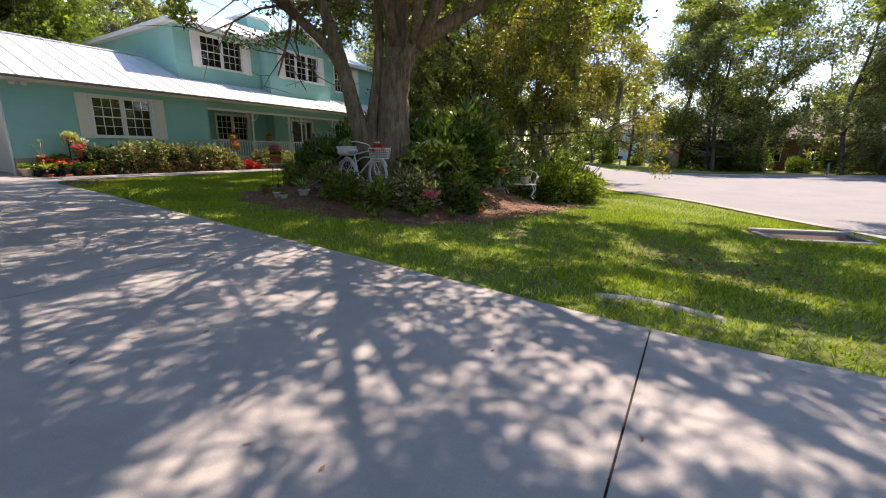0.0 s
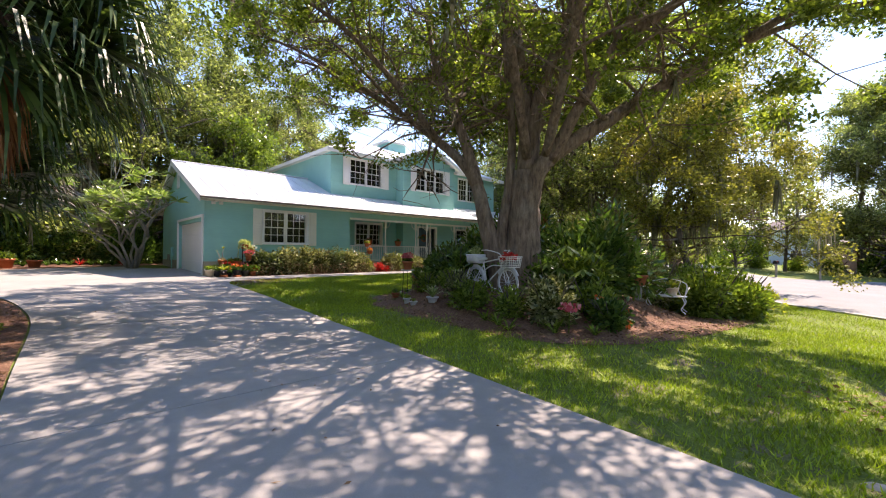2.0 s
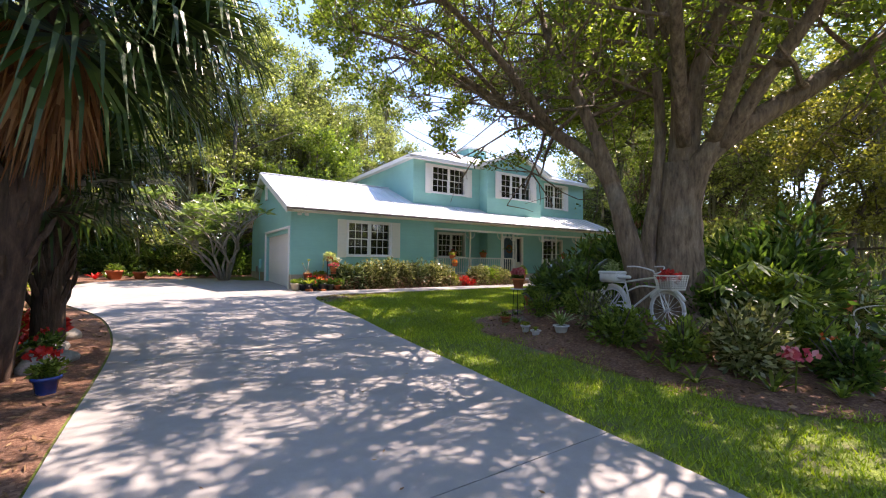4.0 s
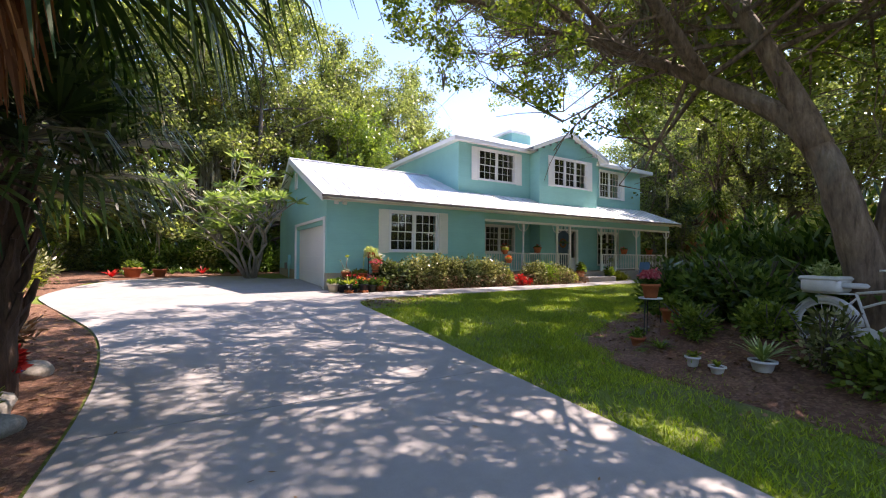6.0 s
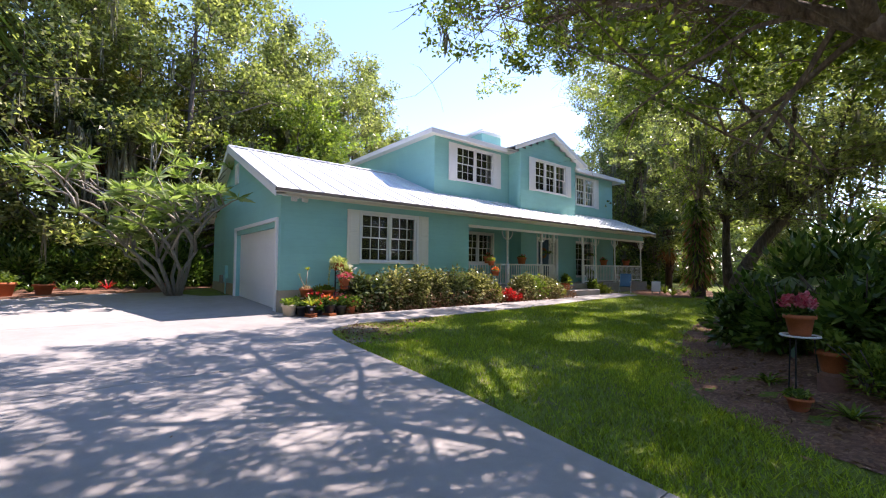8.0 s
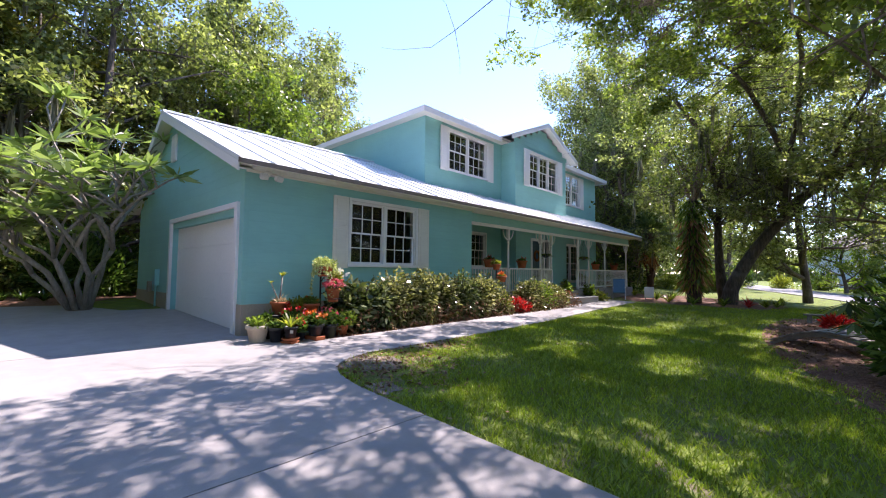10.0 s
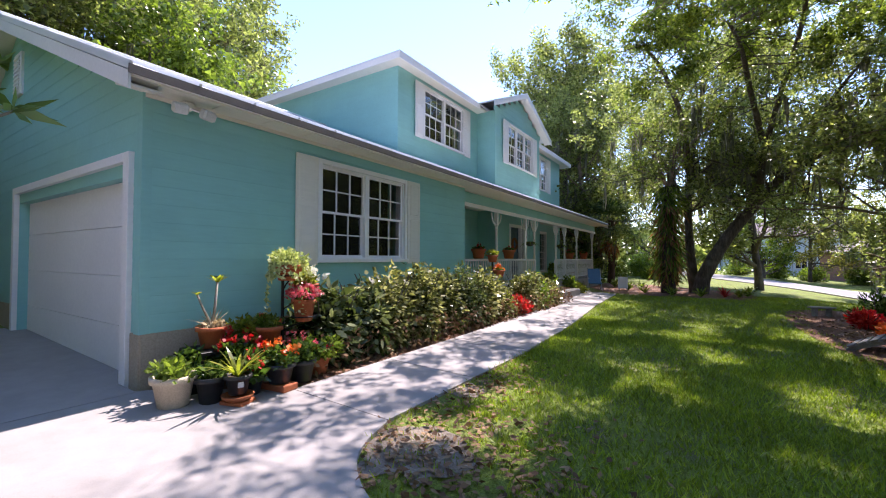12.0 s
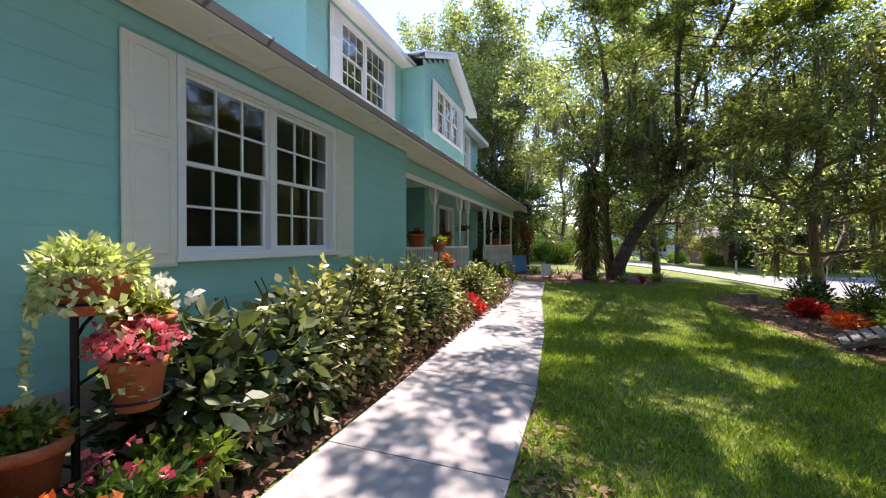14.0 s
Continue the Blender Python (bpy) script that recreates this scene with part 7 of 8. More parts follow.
wicker(base + 0.08, zr + 0.34, 0.16, 0.19, 0.22, "white wicker front basket on the bicycle", CREAM)
fb = child("red_flowers", blooms(501, 34, 0.19, 0.06, REDLEAF, 0.0), None)
fb.matrix_basis = BM @ pose(base + 0.08, 0, zr + 0.50)
tagged(fb, "bright red flowers in the bicycle basket", "flowers")
pan = thing("pannier_bag", "white woven pannier bag over the rear wheel", "bag", at=BM @ pose(0.0, 0, zr + 0.415))
bm = boxes((-0.2, -0.15, 0, 0.2, 0.15, 0.19), bevel=0.03)
part("body", bm, WHITEPOT, pan, "", True)
part("flap", boxes((-0.22, -0.165, 0.14, 0.22, 0.165, 0.2), bevel=0.025), WHITEPOT, pan)
pp = child("pannier_plant", shrub_mesh(502, 0.2, 0.16, 0.26, VARLEAF, 240, 0.07), None)
pp.matrix_basis = BM @ pose(0, 0, zr + 0.57)
tagged(pp, "pale leafy plant growing from the pannier", "plant")


# white wrought-iron settee
def settee():
    x, y = -3.98, 10.5
    t = thing("garden_settee", "small white wrought-iron settee on the mulch", "bench", at=pose(x, y, gz(x, y) + 0.01, 0, 0, 12) @ Matrix.Diagonal((1.2, 1.0, 0.95, 1)))
    bm = lathe([(0.30, 0.40), (0.31, 0.41), (0.30, 0.42)], 28)
    for v in bm.verts:
        v.co.x *= 1.25
        v.co.y *= 0.8
    part("seat", bm, WHITEMETAL, t)
    for sx in (-0.3, 0.3):
        for sy in (-0.18, 0.18):
            bm = bmesh.new()
            tube(bm, spline([(sx, sy, 0.40), (sx * 1.15, sy * 1.15, 0.25), (sx * 0.95, sy * 0.95, 0.1), (sx * 1.2, sy * 1.25, 0.0)], 4), 0.011, 6)
            part("leg", bm, WHITEMETAL, t)
    for sx in (-1, 1):
        bm = bmesh.new()
        tube(bm, spline([(0.34 * sx, -0.2, 0.42), (0.40 * sx, -0.16, 0.60), (0.42 * sx, 0.0, 0.64), (0.38 * sx, 0.2, 0.62)], 4), 0.011, 6)
        part("armrest", bm, WHITEMETAL, t)
    bm = bmesh.new()
    tube(bm, spline([(-0.33, 0.22, 0.42), (-0.34, 0.26, 0.72), (0.0, 0.3, 0.84), (0.34, 0.26, 0.72), (0.33, 0.22, 0.42)], 6), 0.012, 6)
    part("back_frame", bm, WHITEMETAL, t)
    for k in range(6):
        xx = -0.25 + 0.1 * k
        bm = bmesh.new()
        tube(bm, spline([(xx, 0.22, 0.42), (xx * 0.7 + 0.03, 0.25, 0.58), (xx, 0.28, 0.78)], 4), 0.007, 5)
        part("scroll", bm, WHITEMETAL, t)


settee()
IG = "pots on the oak island"
potted("potted_spider_plant", -3.84, 10.53, gz(-3.98, 10.5) + 0.41, 0.13, 0.2, PALEPOT, "pale pot with a spiky plant on the settee", 511, None, (34, 0.42, 0.018, LIMELEAF), group=IG)
potted("red_pot_plant", -4.62, 10.4, gz(-4.62, 10.4) + 0.4, 0.24, 0.26, TERRA, "bright red-orange bowl planter beside the settee", 512, (0.3, 0.35, SHRUBLEAF, 360, 0.10), None, None, group=IG)
sp = part("pedestal", lathe([(0.16, 0), (0.16, 0.04), (0.10, 0.08), (0.10, 0.34), (0.16, 0.40)], 16), GREYWOOD, None)
sp.matrix_basis = pose(-4.62, 10.4, gz(-4.62, 10.4))
tagged(sp, "weathered post under the red bowl planter", "pedestal")


def w_pot(x, y, r, h, seed, **kw):
    return potted("white_pot_plant", x, y, gz(x, y) + 0.005, r, h, WHITEPOT, kw.pop("label"), seed, group="white pots in the mulch", **kw)


w_pot(-7.86, 5.44, 0.08, 0.13, 521, label="small white pot with a little green plant", bush=(0.1, 0.1, LIMELEAF, 70, 0.05))
w_pot(-7.55, 5.38, 0.085, 0.09, 522, label="small white bowl with green rosettes", strap=(16, 0.15, 0.016, LIMELEAF))
w_pot(-7.19, 5.63, 0.13, 0.13, 523, label="low white pot with an arching spider plant", strap=(46, 0.42, 0.016, VARLEAF))

# three-tier pot stand by the drive
x0, y0 = -8.98, 6.36
g0 = gz(x0, y0)
ps = thing("pot_stand", "thin black iron pot stand on the mulch edge", "plant stand", at=pose(x0, y0, g0))
for k in range(3):
    a = k * 2.094 + 0.4
    bm = bmesh.new()
    tube(bm, [(0.16 * math.cos(a), 0.16 * math.sin(a), 0), (0.12 * math.cos(a), 0.12 * math.sin(a), 0.62)], 0.008, 5)
    part("leg", bm, IRON, ps)
bm = bmesh.new()
tube(bm, [(0.17 * math.cos(a), 0.17 * math.sin(a), 0.62) for a in np.linspace(0, 6.283, 20)], 0.012, 5)
part("ring", bm, WHITEMETAL, ps)
part("shelf", lathe([(0.15, 0.605), (0.15, 0.615)], 16), IRON, ps)
potted("flower_pot", x0, y0, g0 + 0.62, 0.135, 0.23, TERRA, "tall terracotta pot of deep pink flowers on the stand", 531, (0.18, 0.16, DEEPLEAF, 160, 0.08), None, (PINKLEAF, 46, 0.05, 0.16, 0.14), group="pots on the pot stand")
potted("flower_pot", x0 + 0.24, y0 + 0.14, g0 + 0.25, 0.14, 0.22, TERRA, "terracotta pot of green leaves on a low block", 532, (0.24, 0.3, SHRUBLEAF, 260, 0.08), None, None, group="pots on the pot stand")
lb = part("stone_block", boxes((-0.12, -0.12, 0, 0.12, 0.12, 0.26), bevel=0.03), BRICK, None)
lb.matrix_basis = pose(x0 + 0.24, y0 + 0.14, g0 - 0.01)
tagged(lb, "rough brown block under a terracotta pot", "block")
potted("flower_pot", x0 + 0.05, y0 - 0.42, gz(x0, y0 - 0.4), 0.11, 0.14, TERRA, "shallow clay pot of low leaves on the mulch", 533, (0.16, 0.12, SHRUBLEAF, 120, 0.06), None, None, group="pots on the pot stand")

for k, (dx, dy, L) in enumerate(((0.45, -0.5, 0.3), (0.75, -0.15, 0.34), (-0.35, 0.25, 0.3))):
    t = thing("fern_tuft", "low green fern tuft on the mulch by the pot stand", "plant", "fern tufts by the pot stand", at=pose(x0 + dx, y0 + dy, gz(x0 + dx, y0 + dy)))
    child("leaves", tuft(535 + k, 46, L, 0.014, SHRUBLEAF, 1.1, 0.7, 0.5), t)

# planting round the oak
shrub("hydrangea", -4.62, 6.2, (0.68, 0.62, 1.1), HEDGELEAF, 1900, 0.12, "rounded bush with pale green variegated leaves", "shrub", "", 0.45, 541)
shrub("island_bush", -6.15, 5.72, (0.75, 0.5, 0.72), SHRUBLEAF, 1700, 0.09, "low dark green bush before the bicycle", "shrub", "", 0.5, 542)
shrub("island_bush", -6.75, 5.95, (0.4, 0.4, 0.8), HEDGELEAF, 800, 0.08, "small pale-leaved bush before the bicycle", "shrub", "", 0.5, 543)
shrub("island_bush", -3.75, 6.9, (0.5, 0.5, 0.72), DEEPLEAF, 1300, 0.11, "dark green bush with orange blooms", "shrub", "", 0.5, 544, None, (("flowers", ORANGELEAF, 7, 0.07, "salmon-orange lily blooms"),))
shrub("island_bush", -7.9, 7.2, (0.75, 0.7, 1.2), DEEPLEAF, 1700, 0.14, "dark glossy bush behind the bicycle wheel", "shrub", "", 0.4, 545)
shrub("island_bush", -3.35, 11.9, (0.95, 0.95, 1.75), SHRUBLEAF, 2600, 0.15, "tall leafy green bush at the island's end", "shrub", "", 0.45, 546)
shrub("island_bush", -2.95, 12.9, (0.9, 0.9, 1.6), SHRUBLEAF, 2300, 0.15, "tall leafy green bush at the island's end", "shrub", "", 0.45, 547)
shrub("island_bush", -4.6, 11.6, (0.8, 0.8, 1.6), HEDGELEAF, 1700, 0.12, "sunlit mixed green bush behind the settee", "shrub", "", 0.4, 548)
shrub("croton", -5.3, 10.2, (0.55, 0.55, 1.3), LIMELEAF, 700, 0.16, "yellow-green croton in the island bed", "shrub", "", 0.35, 549)


def big_leaf_plant(x, y, n, L, seed, label, leaf=DEEPLEAF):
    """Split-leaf philodendron: stalks with broad fingered leaves."""
    rng = np.random.default_rng(seed)
    t = thing("philodendron", label, "plant", "philodendrons under the oak", at=pose(x, y, gz(x, y)))
    bm, V = bmesh.new(), []
    for k in range(n):
        a = k * 2.4 + rng.uniform(-0.3, 0.3)
        l = L * rng.uniform(0.6, 1.1)
        e = rng.uniform(0.35, 0.95)
        o = Vector((math.cos(a), math.sin(a), 0))
        hub = o * l * e + Vector((0, 0, l * (1.05 - 0.45 * e)))
        tube(bm, [(0, 0, 0), o * l * e * 0.45 + Vector((0, 0, l * 0.62)), hub], [0.016, 0.012, 0.008], 5)
        d0, up = np.array(o), np.array((0, 0, 1.0))
        side = np.cross(d0, up)
        for j in range(11):
            b = (j / 10 - 0.5) * 4.4
            d = unit(d0 * math.cos(b) + side * math.sin(b) - up * (0.35 + 0.15 * abs(b)))
            s = unit(np.cross(d, up)) * 0.045
            ll = 0.42 * (0.75 + 0.35 * math.cos(b * 0.7)) * l
            h = np.array(hub)
            V.append((h, h + d * ll * 0.5 + s, h + d * ll, h + d * ll * 0.5 - s))
    tagged(part("stalk_work", bm, SHRUBLEAF, t), kind="stuff")
    child("leaves", quads_mesh("leaves", np.array(V), leaf), t)
    return t


for k, (x, y, n, L) in enumerate(((-7.3, 7.9, 12, 1.1), (-8.4, 8.0, 14, 1.2), (-5.2, 8.3, 12, 1.3), (-9.5, 8.6, 12, 1.1), (-9.9, 9.8, 12, 1.2), (-6.4, 9.0, 12, 1.4), (-5.0, 7.6, 9, 0.9))):
    big_leaf_plant(x, y, n, L, 560 + k, "dark green split-leaf philodendron under the oak")
for k, (x, y, n, L) in enumerate(((-5.2, 5.45, 16, 0.5), (-4.85, 5.3, 14, 0.45), (-4.2, 5.75, 16, 0.5), (-3.7, 6.2, 12, 0.4), (-5.55, 5.5, 10, 0.4))):
    t = thing("lily_clump", "clump of arching strap-leaved lilies at the bed edge", "plant", "lilies at the bed edge", at=pose(x, y, gz(x, y)))
    child("leaves", tuft(580 + k, n, L, 0.024, SHRUBLEAF, 1.0, 0.85, 0.55), t)
fl2 = thing("amaryllis", "red-striped amaryllis bloom on a green stalk", "flower", at=pose(-4.05, 5.95, gz(-4.05, 5.95)))
bm = bmesh.new()
tube(bm, [(0, 0, 0), (0.02, -0.02, 0.3), (0.03, -0.04, 0.5)], 0.01, 6)
part("stalk", bm, SHRUBLEAF, fl2)
move(child("petals", blooms(590, 7, 0.1, 0.1, PINKLEAF, 0.0, 6), fl2), 0.03, -0.04, 0.46)
rng = np.random.default_rng(33)
n = 15000
X, Y = rng.uniform(-12, -2.4, n), rng.uniform(4.4, 17, n)
kk = inside(ISLAND, X + rng.normal(0, 0.18, n), Y + rng.normal(0, 0.22, n))
X, Y = X[kk], Y[kk]
C = np.stack([X, Y, GZ(X, Y) + 0.025], 1)
tagged(new("leaf_litter", quads_mesh("leaf_litter", leaf_quads(rng, C, 0.07, 0.035, 0.85), BROWNLEAF)), "dry oak leaves and bark chips on the mulch", "leaf litter", kind="stuff")
n = 5000
X, Y = rng.uniform(-18, -3.4, n), rng.uniform(-5.6, -0.7, n)
kk = inside(LEFTBED, X, Y)
X, Y = X[kk], Y[kk]
C = np.stack([X, Y, GZ(X, Y) + 0.025], 1)
tagged(new("leaf_litter", quads_mesh("leaf_litter", leaf_quads(rng, C, 0.09, 0.022, 0.85), BROWNLEAF)), "pine-bark chips and dry needles in the bed", "leaf litter", kind="stuff")
rng = np.random.default_rng(36)
n = 900
X, Y = np.concatenate([rng.normal(-15.4, 0.7, n), rng.normal(-16.0, 0.3, n // 2), rng.normal(0.6, 0.9, n // 2)]), np.concatenate([rng.normal(4.5, 0.6, n), rng.normal(6.2, 0.9, n // 2), rng.normal(6.0, 0.6, n // 2)])
kk = ~inside(DRIVE, X, Y) & ~inside(WALKW, X, Y)
X, Y = X[kk], Y[kk]
C = np.stack([X, Y, GZ(X, Y) + 0.03], 1)
tagged(new("leaf_litter", quads_mesh("leaf_litter", leaf_quads(rng, C, 0.075, 0.035, 0.85), BROWNLEAF)), "dry leaves on thin bare lawn by the walk", "leaf litter", kind="stuff")
rng = np.random.default_rng(34)
n = 60
X, Y = rng.uniform(-12, 2, n), rng.uniform(-0.5, 2.6, n)
C = np.stack([X, Y, 0.55 - 0.032 * X + 0.036], 1)
tagged(new("fallen_leaves", quads_mesh("fallen_leaves", leaf_quads(rng, C, 0.05, 0.018, 0.92), BROWNLEAF)), "a few dry leaves and twigs on the drive", "leaf litter", kind="stuff")

# left bed: geraniums in a blue pot, rocks, low plants
LG = "plants in the drive bed"
potted("geranium_pot", -8.15, -1.12, gz(-8.15, -1.12), 0.115, 0.19, BLUEPOT, "cobalt blue pot of bright red geraniums", 601, (0.22, 0.24, SHRUBLEAF, 280, 0.07), None, (REDLEAF, 7, 0.07, 0.14, 0.22), group=LG)
potted("geranium_pot", -9.6, -1.35, gz(-9.6, -1.35), 0.15, 0.2, BLACKPOT, "dark pot of crimson flowers beside the palm", 602, (0.24, 0.3, DEEPLEAF, 240, 0.08), None, (REDLEAF, 4, 0.05, 0.2, 0.16), group=LG)
potted("dark_pot", -10.6, -1.5, gz(-10.6, -1.5), 0.2, 0.3, BLUEPOT, "dark blue glazed pot with red leaves", 603, (0.28, 0.3, REDLEAF, 180, 0.09), None, None, group=LG)
potted("clay_pot", -25.9, -1.9, gz(-25.9, -1.9), 0.33, 0.42, TERRA, "big terracotta pot behind the apron", 604, (0.4, 0.5, SHRUBLEAF, 300, 0.14), None, None, group="pots behind the apron")
potted("clay_pot", -26.1, -1.0, gz(-26.1, -1.0), 0.26, 0.34, TERRA, "terracotta pot behind the garage apron", 605, (0.3, 0.4, DEEPLEAF, 260, 0.12), None, None, group="pots behind the apron")
for k, (x, y, L, lf) in enumerate(((-6.1, -1.55, 0.45, LIMELEAF), (-6.6, -1.9, 0.55, SHRUBLEAF), (-5.4, -1.6, 0.4, LIMELEAF), (-9.6, -1.75, 0.5, SHRUBLEAF))):
    t = thing("strap_plant", "arching strap-leaved plant in the drive bed", "plant", LG, at=pose(x, y, gz(x, y)))
    child("leaves", tuft(610 + k, 22, L, 0.02, lf), t)
for k, (x, y, r) in enumerate(((-9.2, -1.35, 0.22), (-9.6, -1.2, 0.16), (-10.0, -1.45, 0.25), (-8.1, -1.75, 0.2), (-11.3, -1.4, 0.18))):
    bm = bmesh.new()
    bmesh.ops.create_icosphere(bm, subdivisions=3, radius=r)
    for v in bm.verts:
        v.co *= 1 + 0.22 * noise.noise(v.co * 6 + Vector((k, 0, 0)))
        v.co.z *= 0.7
    o = part("rock", bm, STONE, None, "", True)
    o.matrix_basis = pose(x, y, gz(x, y) + r * 0.35)
    tagged(o, "rough grey garden rock in the drive bed", "rock", LG)
shrub("croton", -11.0, -1.9, (0.5, 0.5, 0.6), REDLEAF, 420, 0.13, "red and green croton in the drive bed", "shrub", "", 0.35, 621)
shrub("croton", -13.0, -2.1, (0.5, 0.5, 0.55), BROWNLEAF, 420, 0.13, "bronze-leaved low plant in the drive bed", "shrub", "", 0.35, 622)
for k, (x, y) in enumerate(((-16.5, -3.8), (-18.6, -4.6), (-14.5, -3.9), (-20.8, -4.2), (-22.8, -4.0))):
    shrub("croton", x, y, (0.9, 0.9, 1.5), LIMELEAF if k % 2 or k == 2 else HEDGELEAF, 1000, 0.17, "mixed yellow-green croton bush beside the drive", "shrub", "crotons left of the drive", 0.35, 630 + k)
for k in range(14):
    a = k / 13
    x, y = -26.2 - 1.5 * math.sin(a * 3), -2.6 + 5.2 * a
    t = thing("border_plant", "low dark border plant behind the apron", "plant", "border plants behind the apron", at=pose(x, y, gz(x, y)))
    child("leaves", tuft(650 + k, 26, 0.5, 0.025, DEEPLEAF if k % 4 else REDLEAF), t)

# bromeliads and low plants round the leaning tree
for k, (x, y, lf) in enumerate(((-13.4, 22.0, REDLEAF), (-12.9, 22.6, LIMELEAF), (-12.6, 23.3, SHRUBLEAF), (-14.2, 21.5, SHRUBLEAF), (-15.2, 21.0, SHRUBLEAF), (-16.2, 21.3, LIMELEAF), (-17.0, 22.4, SHRUBLEAF), (-17.8, 23.6, SHRUBLEAF), (-12.5, 24.3, LIMELEAF), (-18.6, 24.2, LIMELEAF), (-16.7, 24.0, SHRUBLEAF))):
    t = thing("bromeliad", "low strap-leaved bromeliad at the tree foot", "plant", "bromeliads round the leaning tree", at=pose(x, y, gz(x, y)))
    child("leaves", tuft(670 + k, 30, 0.6, 0.03, lf), t)

# stone bench, slatted footbridge and far-side bushes of the island
sb2 = thing("stone_bench", "small dark stone bench at the island's edge", "bench", at=pose(-11.25, 17.6, gz(-11.25, 17.6), 0, 0, 25) @ Matrix.Scale(0.6, 4))
part("top", boxes((-0.5, -0.18, 0.38, 0.5, 0.18, 0.46), bevel=0.02), STONE, sb2)
part("leg", boxes((-0.36, -0.13, 0, -0.24, 0.13, 0.38), bevel=0.015), STONE, sb2)
part("leg", boxes((0.24, -0.13, 0, 0.36, 0.13, 0.38), bevel=0.015), STONE, sb2)
fbx, fby = -10.9, 12.0
br = thing("garden_footbridge", "small arched wooden footbridge over the mulch", "footbridge", at=pose(fbx, fby, gz(fbx, fby), 0, 0, -20))
for s in (-0.36, 0.36):
    bm = bmesh.new()
    arc = [(-0.9 + 1.8 * k / 10, s, 0.04 + 0.28 * math.sin(3.1416 * k / 10)) for k in range(11)]
    tube(bm, arc, 0.045, 4)
    part("beam", bm, GREYWOOD, br)
for k in range(13):
    f = (k + 0.5) / 13
    bm = boxes((-0.055, -0.45, -0.015, 0.055, 0.45, 0.015), bevel=0.004)
    bmesh.ops.transform(bm, verts=bm.verts[:], matrix=pose(-0.9 + 1.8 * f, 0, 0.10 + 0.28 * math.sin(3.1416 * f), 0, -26 * math.cos(3.1416 * f), 0))
    part("slat", bm, GREYWOOD, br)
potted("blue_planter", -9.9, 11.4, gz(-9.9, 11.4), 0.35, 0.4, BLUEPOT, "large blue-grey planter beside the footbridge", 691, (0.4, 0.5, SHRUBLEAF, 320, 0.1), None, None, group=IG)
for k, (x, y, lf, h) in enumerate(((-10.4, 16.6, DEEPLEAF, 1.0), (-9.8, 15.4, SHRUBLEAF, 1.2), (-10.6, 14.4, ORANGELEAF, 0.35), (-10.1, 13.5, SHRUBLEAF, 0.9), (-9.2, 14.2, HEDGELEAF, 1.3), (-10.8, 15.5, REDLEAF, 0.5), (-9.6, 18.0, DEEPLEAF, 1.1), (-8.6, 16.6, SHRUBLEAF, 1.6))):
    shrub("island_bush", x, y, (0.6, 0.6, h), lf, 900, 0.12, "mixed garden bush on the island's far side", "shrub", "bushes on the island's far side", 0.4, 700 + k)


# mailboxes
def mailbox(x, y, rz):
    t = thing("mailbox", "dark mailbox on a post beside the road", "mailbox", "mailboxes", at=pose(x, y, gz(x, y), 0, 0, rz))
    part("post", boxes((-0.06, -0.06, -0.1, 0.06, 0.06, 1.0), bevel=0.01), STONE, t)
    bm = bmesh.new()
    prof = [(-0.11, 1.0), (0.11, 1.0), (0.11, 1.14)] + [(0.11 * math.cos(a), 1.14 + 0.11 * math.sin(a)) for a in np.linspace(0.3, 2.84, 7)] + [(-0.11, 1.14)]
    va, vb = [bm.verts.new((px, -0.28, pz)) for px, pz in prof], [bm.verts.new((px, 0.28, pz)) for px, pz in prof]
    bm.faces.new(va[::-1])
    bm.faces.new(vb)
    for i in range(len(prof)):
        j = (i + 1) % len(prof)
        bm.faces.new((va[i], va[j], vb[j], vb[i]))
    part("box", bm, IRON, t)
    part("flag", boxes((0.11, -0.1, 1.1, 0.12, -0.06, 1.25)), REDLEAF, t)


mailbox(-3.0, 37.0, 10)
mailbox(-5.4, 37.6, -10)
mailbox(9.2, 43.9, 20)


# houses beyond the trees
def far_house(x, y, rz, w, d, h, wall, roof, label):
    t = thing("neighbour_house", label, "house", at=pose(x, y, gz(x, y), 0, 0, rz))
    part("wall", boxes((-w / 2, -d / 2, -0.3, w / 2, d / 2, h)), wall, t)
    bm = bmesh.new()
    e, r = 0.6, d / 2 * 0.5
    P = [bm.verts.new(c) for c in ((-w / 2 - e, -d / 2 - e, h), (w / 2 + e, -d / 2 - e, h), (w / 2 + e, d / 2 + e, h), (-w / 2 - e, d / 2 + e, h), (-w / 2 + d / 2, 0, h + r), (w / 2 - d / 2, 0, h + r))]
    for f in ((0, 1, 5, 4), (1, 2, 5), (2, 3, 4, 5), (3, 0, 4), (3, 2, 1, 0)):
        bm.faces.new([P[i] for i in f])
    part("roof", bm, roof, t)
    k = int(w / 3.2)
    for i in range(k):
        xx = -w / 2 + (i + 0.5) * w / k
        wn_ = part("window", boxes((xx - 0.62, -d / 2 - 0.05, 0.85, xx + 0.62, -d / 2 + 0.02, 2.25), bevel=0.01), WHITE, t)
        # opaque near-black panes, the unlit interior put into their colour
        part("pane", boxes((xx - 0.55, -d / 2 - 0.06, 0.92, xx - 0.03, -d / 2 - 0.05, 2.18)), UNLITROOM, wn_)
        part("pane", boxes((xx + 0.03, -d / 2 - 0.06, 0.92, xx + 0.55, -d / 2 - 0.05, 2.18)), UNLITROOM, wn_)


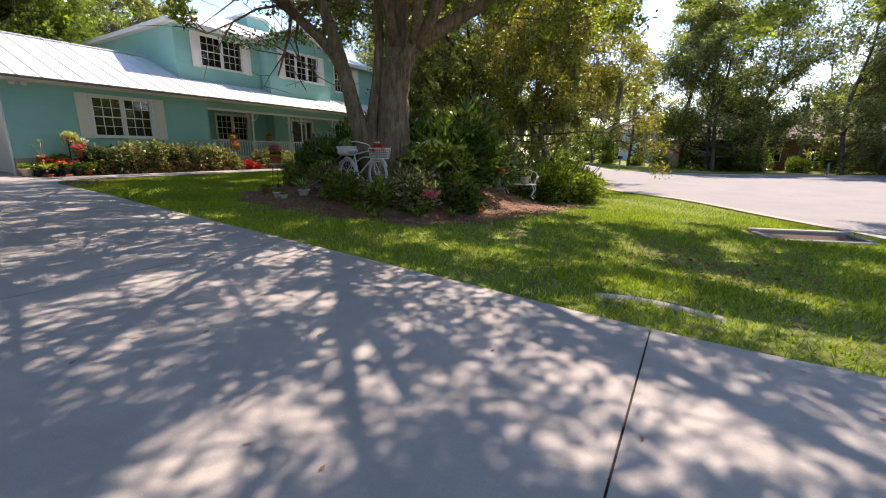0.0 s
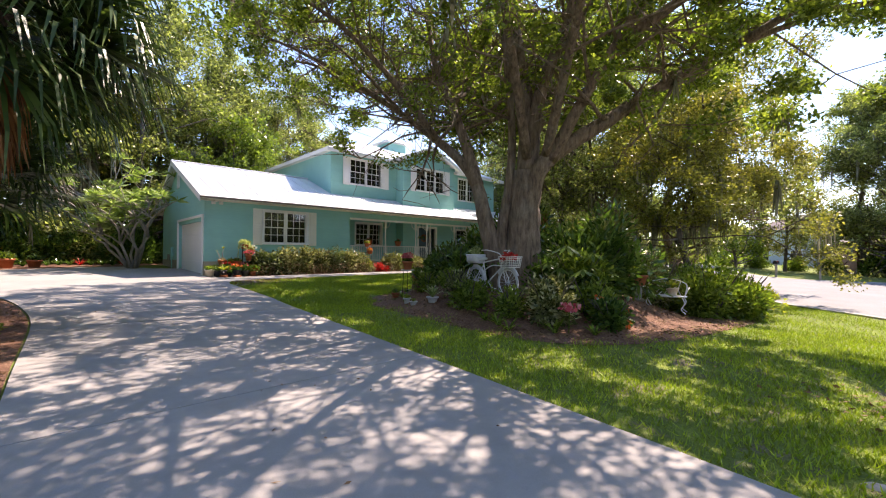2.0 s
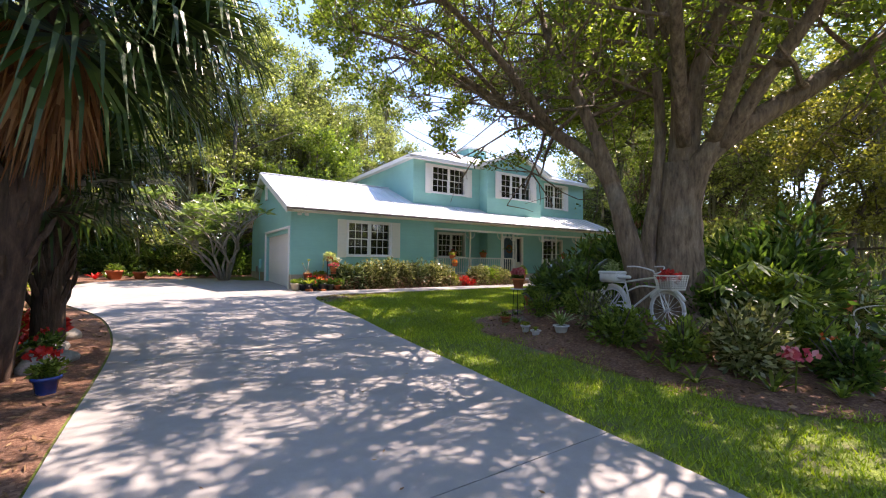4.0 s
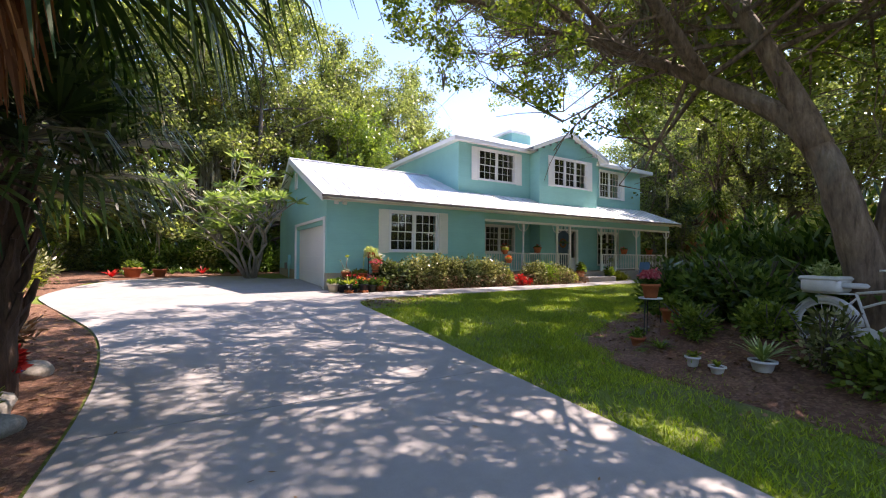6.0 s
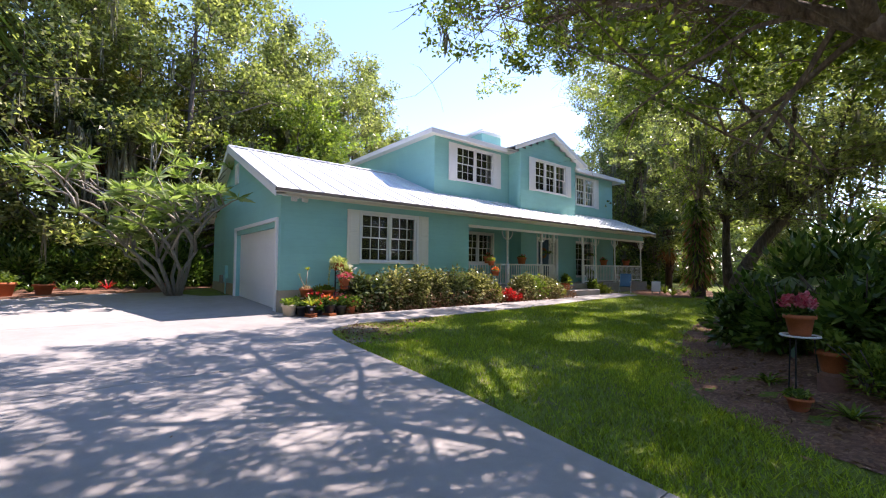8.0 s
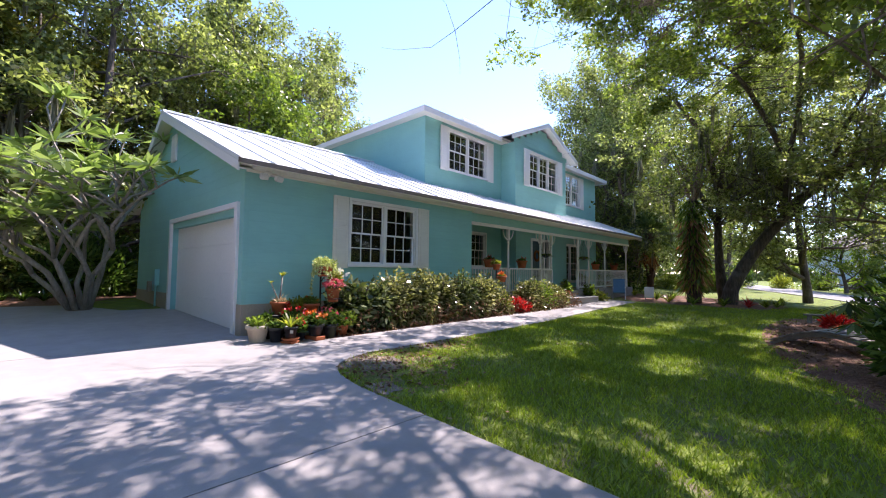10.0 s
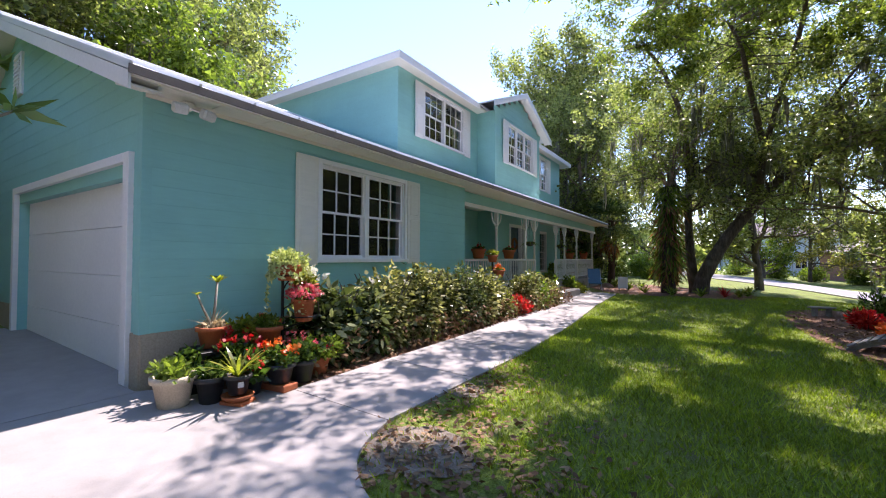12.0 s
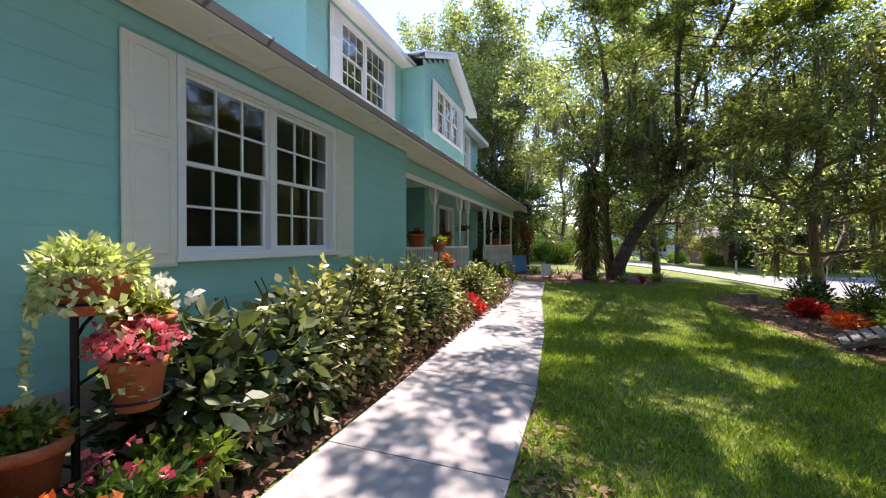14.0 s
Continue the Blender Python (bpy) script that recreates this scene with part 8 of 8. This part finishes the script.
far_house(9.0, 60.0, 12, 24, 11, 3.1, BRICK, SHINGLE, "low brown brick house with a hipped shingle roof")
far_house(-6.0, 76.0, 0, 14, 9, 5.0, BLUEWALL, SHINGLE, "distant pale blue house beyond the lawn")
far_house(32.0, 52.0, -35, 18, 10, 3.0, BRICK, SHINGLE, "low brick house across the turning circle")

# more growth crowding the oak island
FILL = ((-7.0, 7.6, 0.7, 1.1, DEEPLEAF, 0.15), (-5.5, 7.5, 0.6, 1.0, DEEPLEAF, 0.13), (-4.9, 8.0, 0.8, 1.3, SHRUBLEAF, 0.13), (-5.0, 9.6, 0.8, 1.6, DEEPLEAF, 0.16),
        (-8.6, 7.6, 0.8, 1.3, DEEPLEAF, 0.15), (-9.4, 7.9, 0.7, 1.2, DEEPLEAF, 0.15), (-10.0, 8.8, 0.8, 1.4, DEEPLEAF, 0.15), (-7.5, 6.6, 0.45, 0.6, SHRUBLEAF, 0.09), (-4.3, 7.2, 0.55, 0.9, SHRUBLEAF, 0.11), (-5.3, 5.95, 0.45, 0.7, SHRUBLEAF, 0.10), (-8.4, 6.5, 0.5, 0.55, SHRUBLEAF, 0.08))
for k, (x, y, r, h, lf, s) in enumerate(FILL):
    shrub("island_bush", x, y, (r, r, h), lf, int(1500 * r * h + 500), s, "dense dark green bush under the oak", "shrub", "bushes under the oak", 0.45, 800 + k)

# ---- lap siding ----
holes_of = lambda w: (w[0] - 0.07, w[1] + 0.07, w[2] - 0.06, w[3] + 0.07)
clad(wall_f, "y", FX, 3.97, 10.4, ZS, ZE - 0.075, [holes_of(GW)])
clad(wall_p, "y", PX, 10.4, 14.84, 1.63, ZE - 0.06, [holes_of(PW)])
clad(wall_p, "y", PX, 19.15, 24.2, 1.63, ZE - 0.06, [holes_of(RW)])
clad(wall_p, "y", BX, 14.84, 19.15, 1.63, ZE - 0.06, [(15.95, 17.6, 1.6, 3.78)])
clad(wall_g, "x", 3.92, -26.95, FX - 0.1, ZS, 3.63, [(GD[0] - 0.1, GD[1] + 0.12, 1.0, GD[2] + 0.12)])
clad(wall_g, "x", 3.92, 0, 0, 3.63, 6.2, (), lambda z: (max(-26.95, RX - (RZ - 0.2 - z) / sb + 0.0), min(FX - 0.1, RX + (RZ - 0.2 - z) / sf)))
clad(wall_u, "y", PX - 0.02, 10.46, 14.84, 5.22, HZ - 0.12, [holes_of(W2)])
clad(wall_u, "y", PX - 0.02, 19.15, 24.2, 5.22, HZ - 0.12, [holes_of(W4)])
clad(wall_u, "y", BX - 0.02, 14.84, 19.15, 4.94, 7.6, [holes_of(W3)])
clad(wall_u, "y", BX - 0.02, 0, 0, 7.6, 8.55, (), lambda z: (17.0 - (8.62 - z) / 0.407, 17.0 + (8.62 - z) / 0.407))
clad(wall_u, "x", 10.46, -30.8, PX - 0.02, 5.2, HZ - 0.12)
clad(wall_u, "x", 14.86, PX - 0.02, BX - 0.02, 5.0, HZ - 0.12)
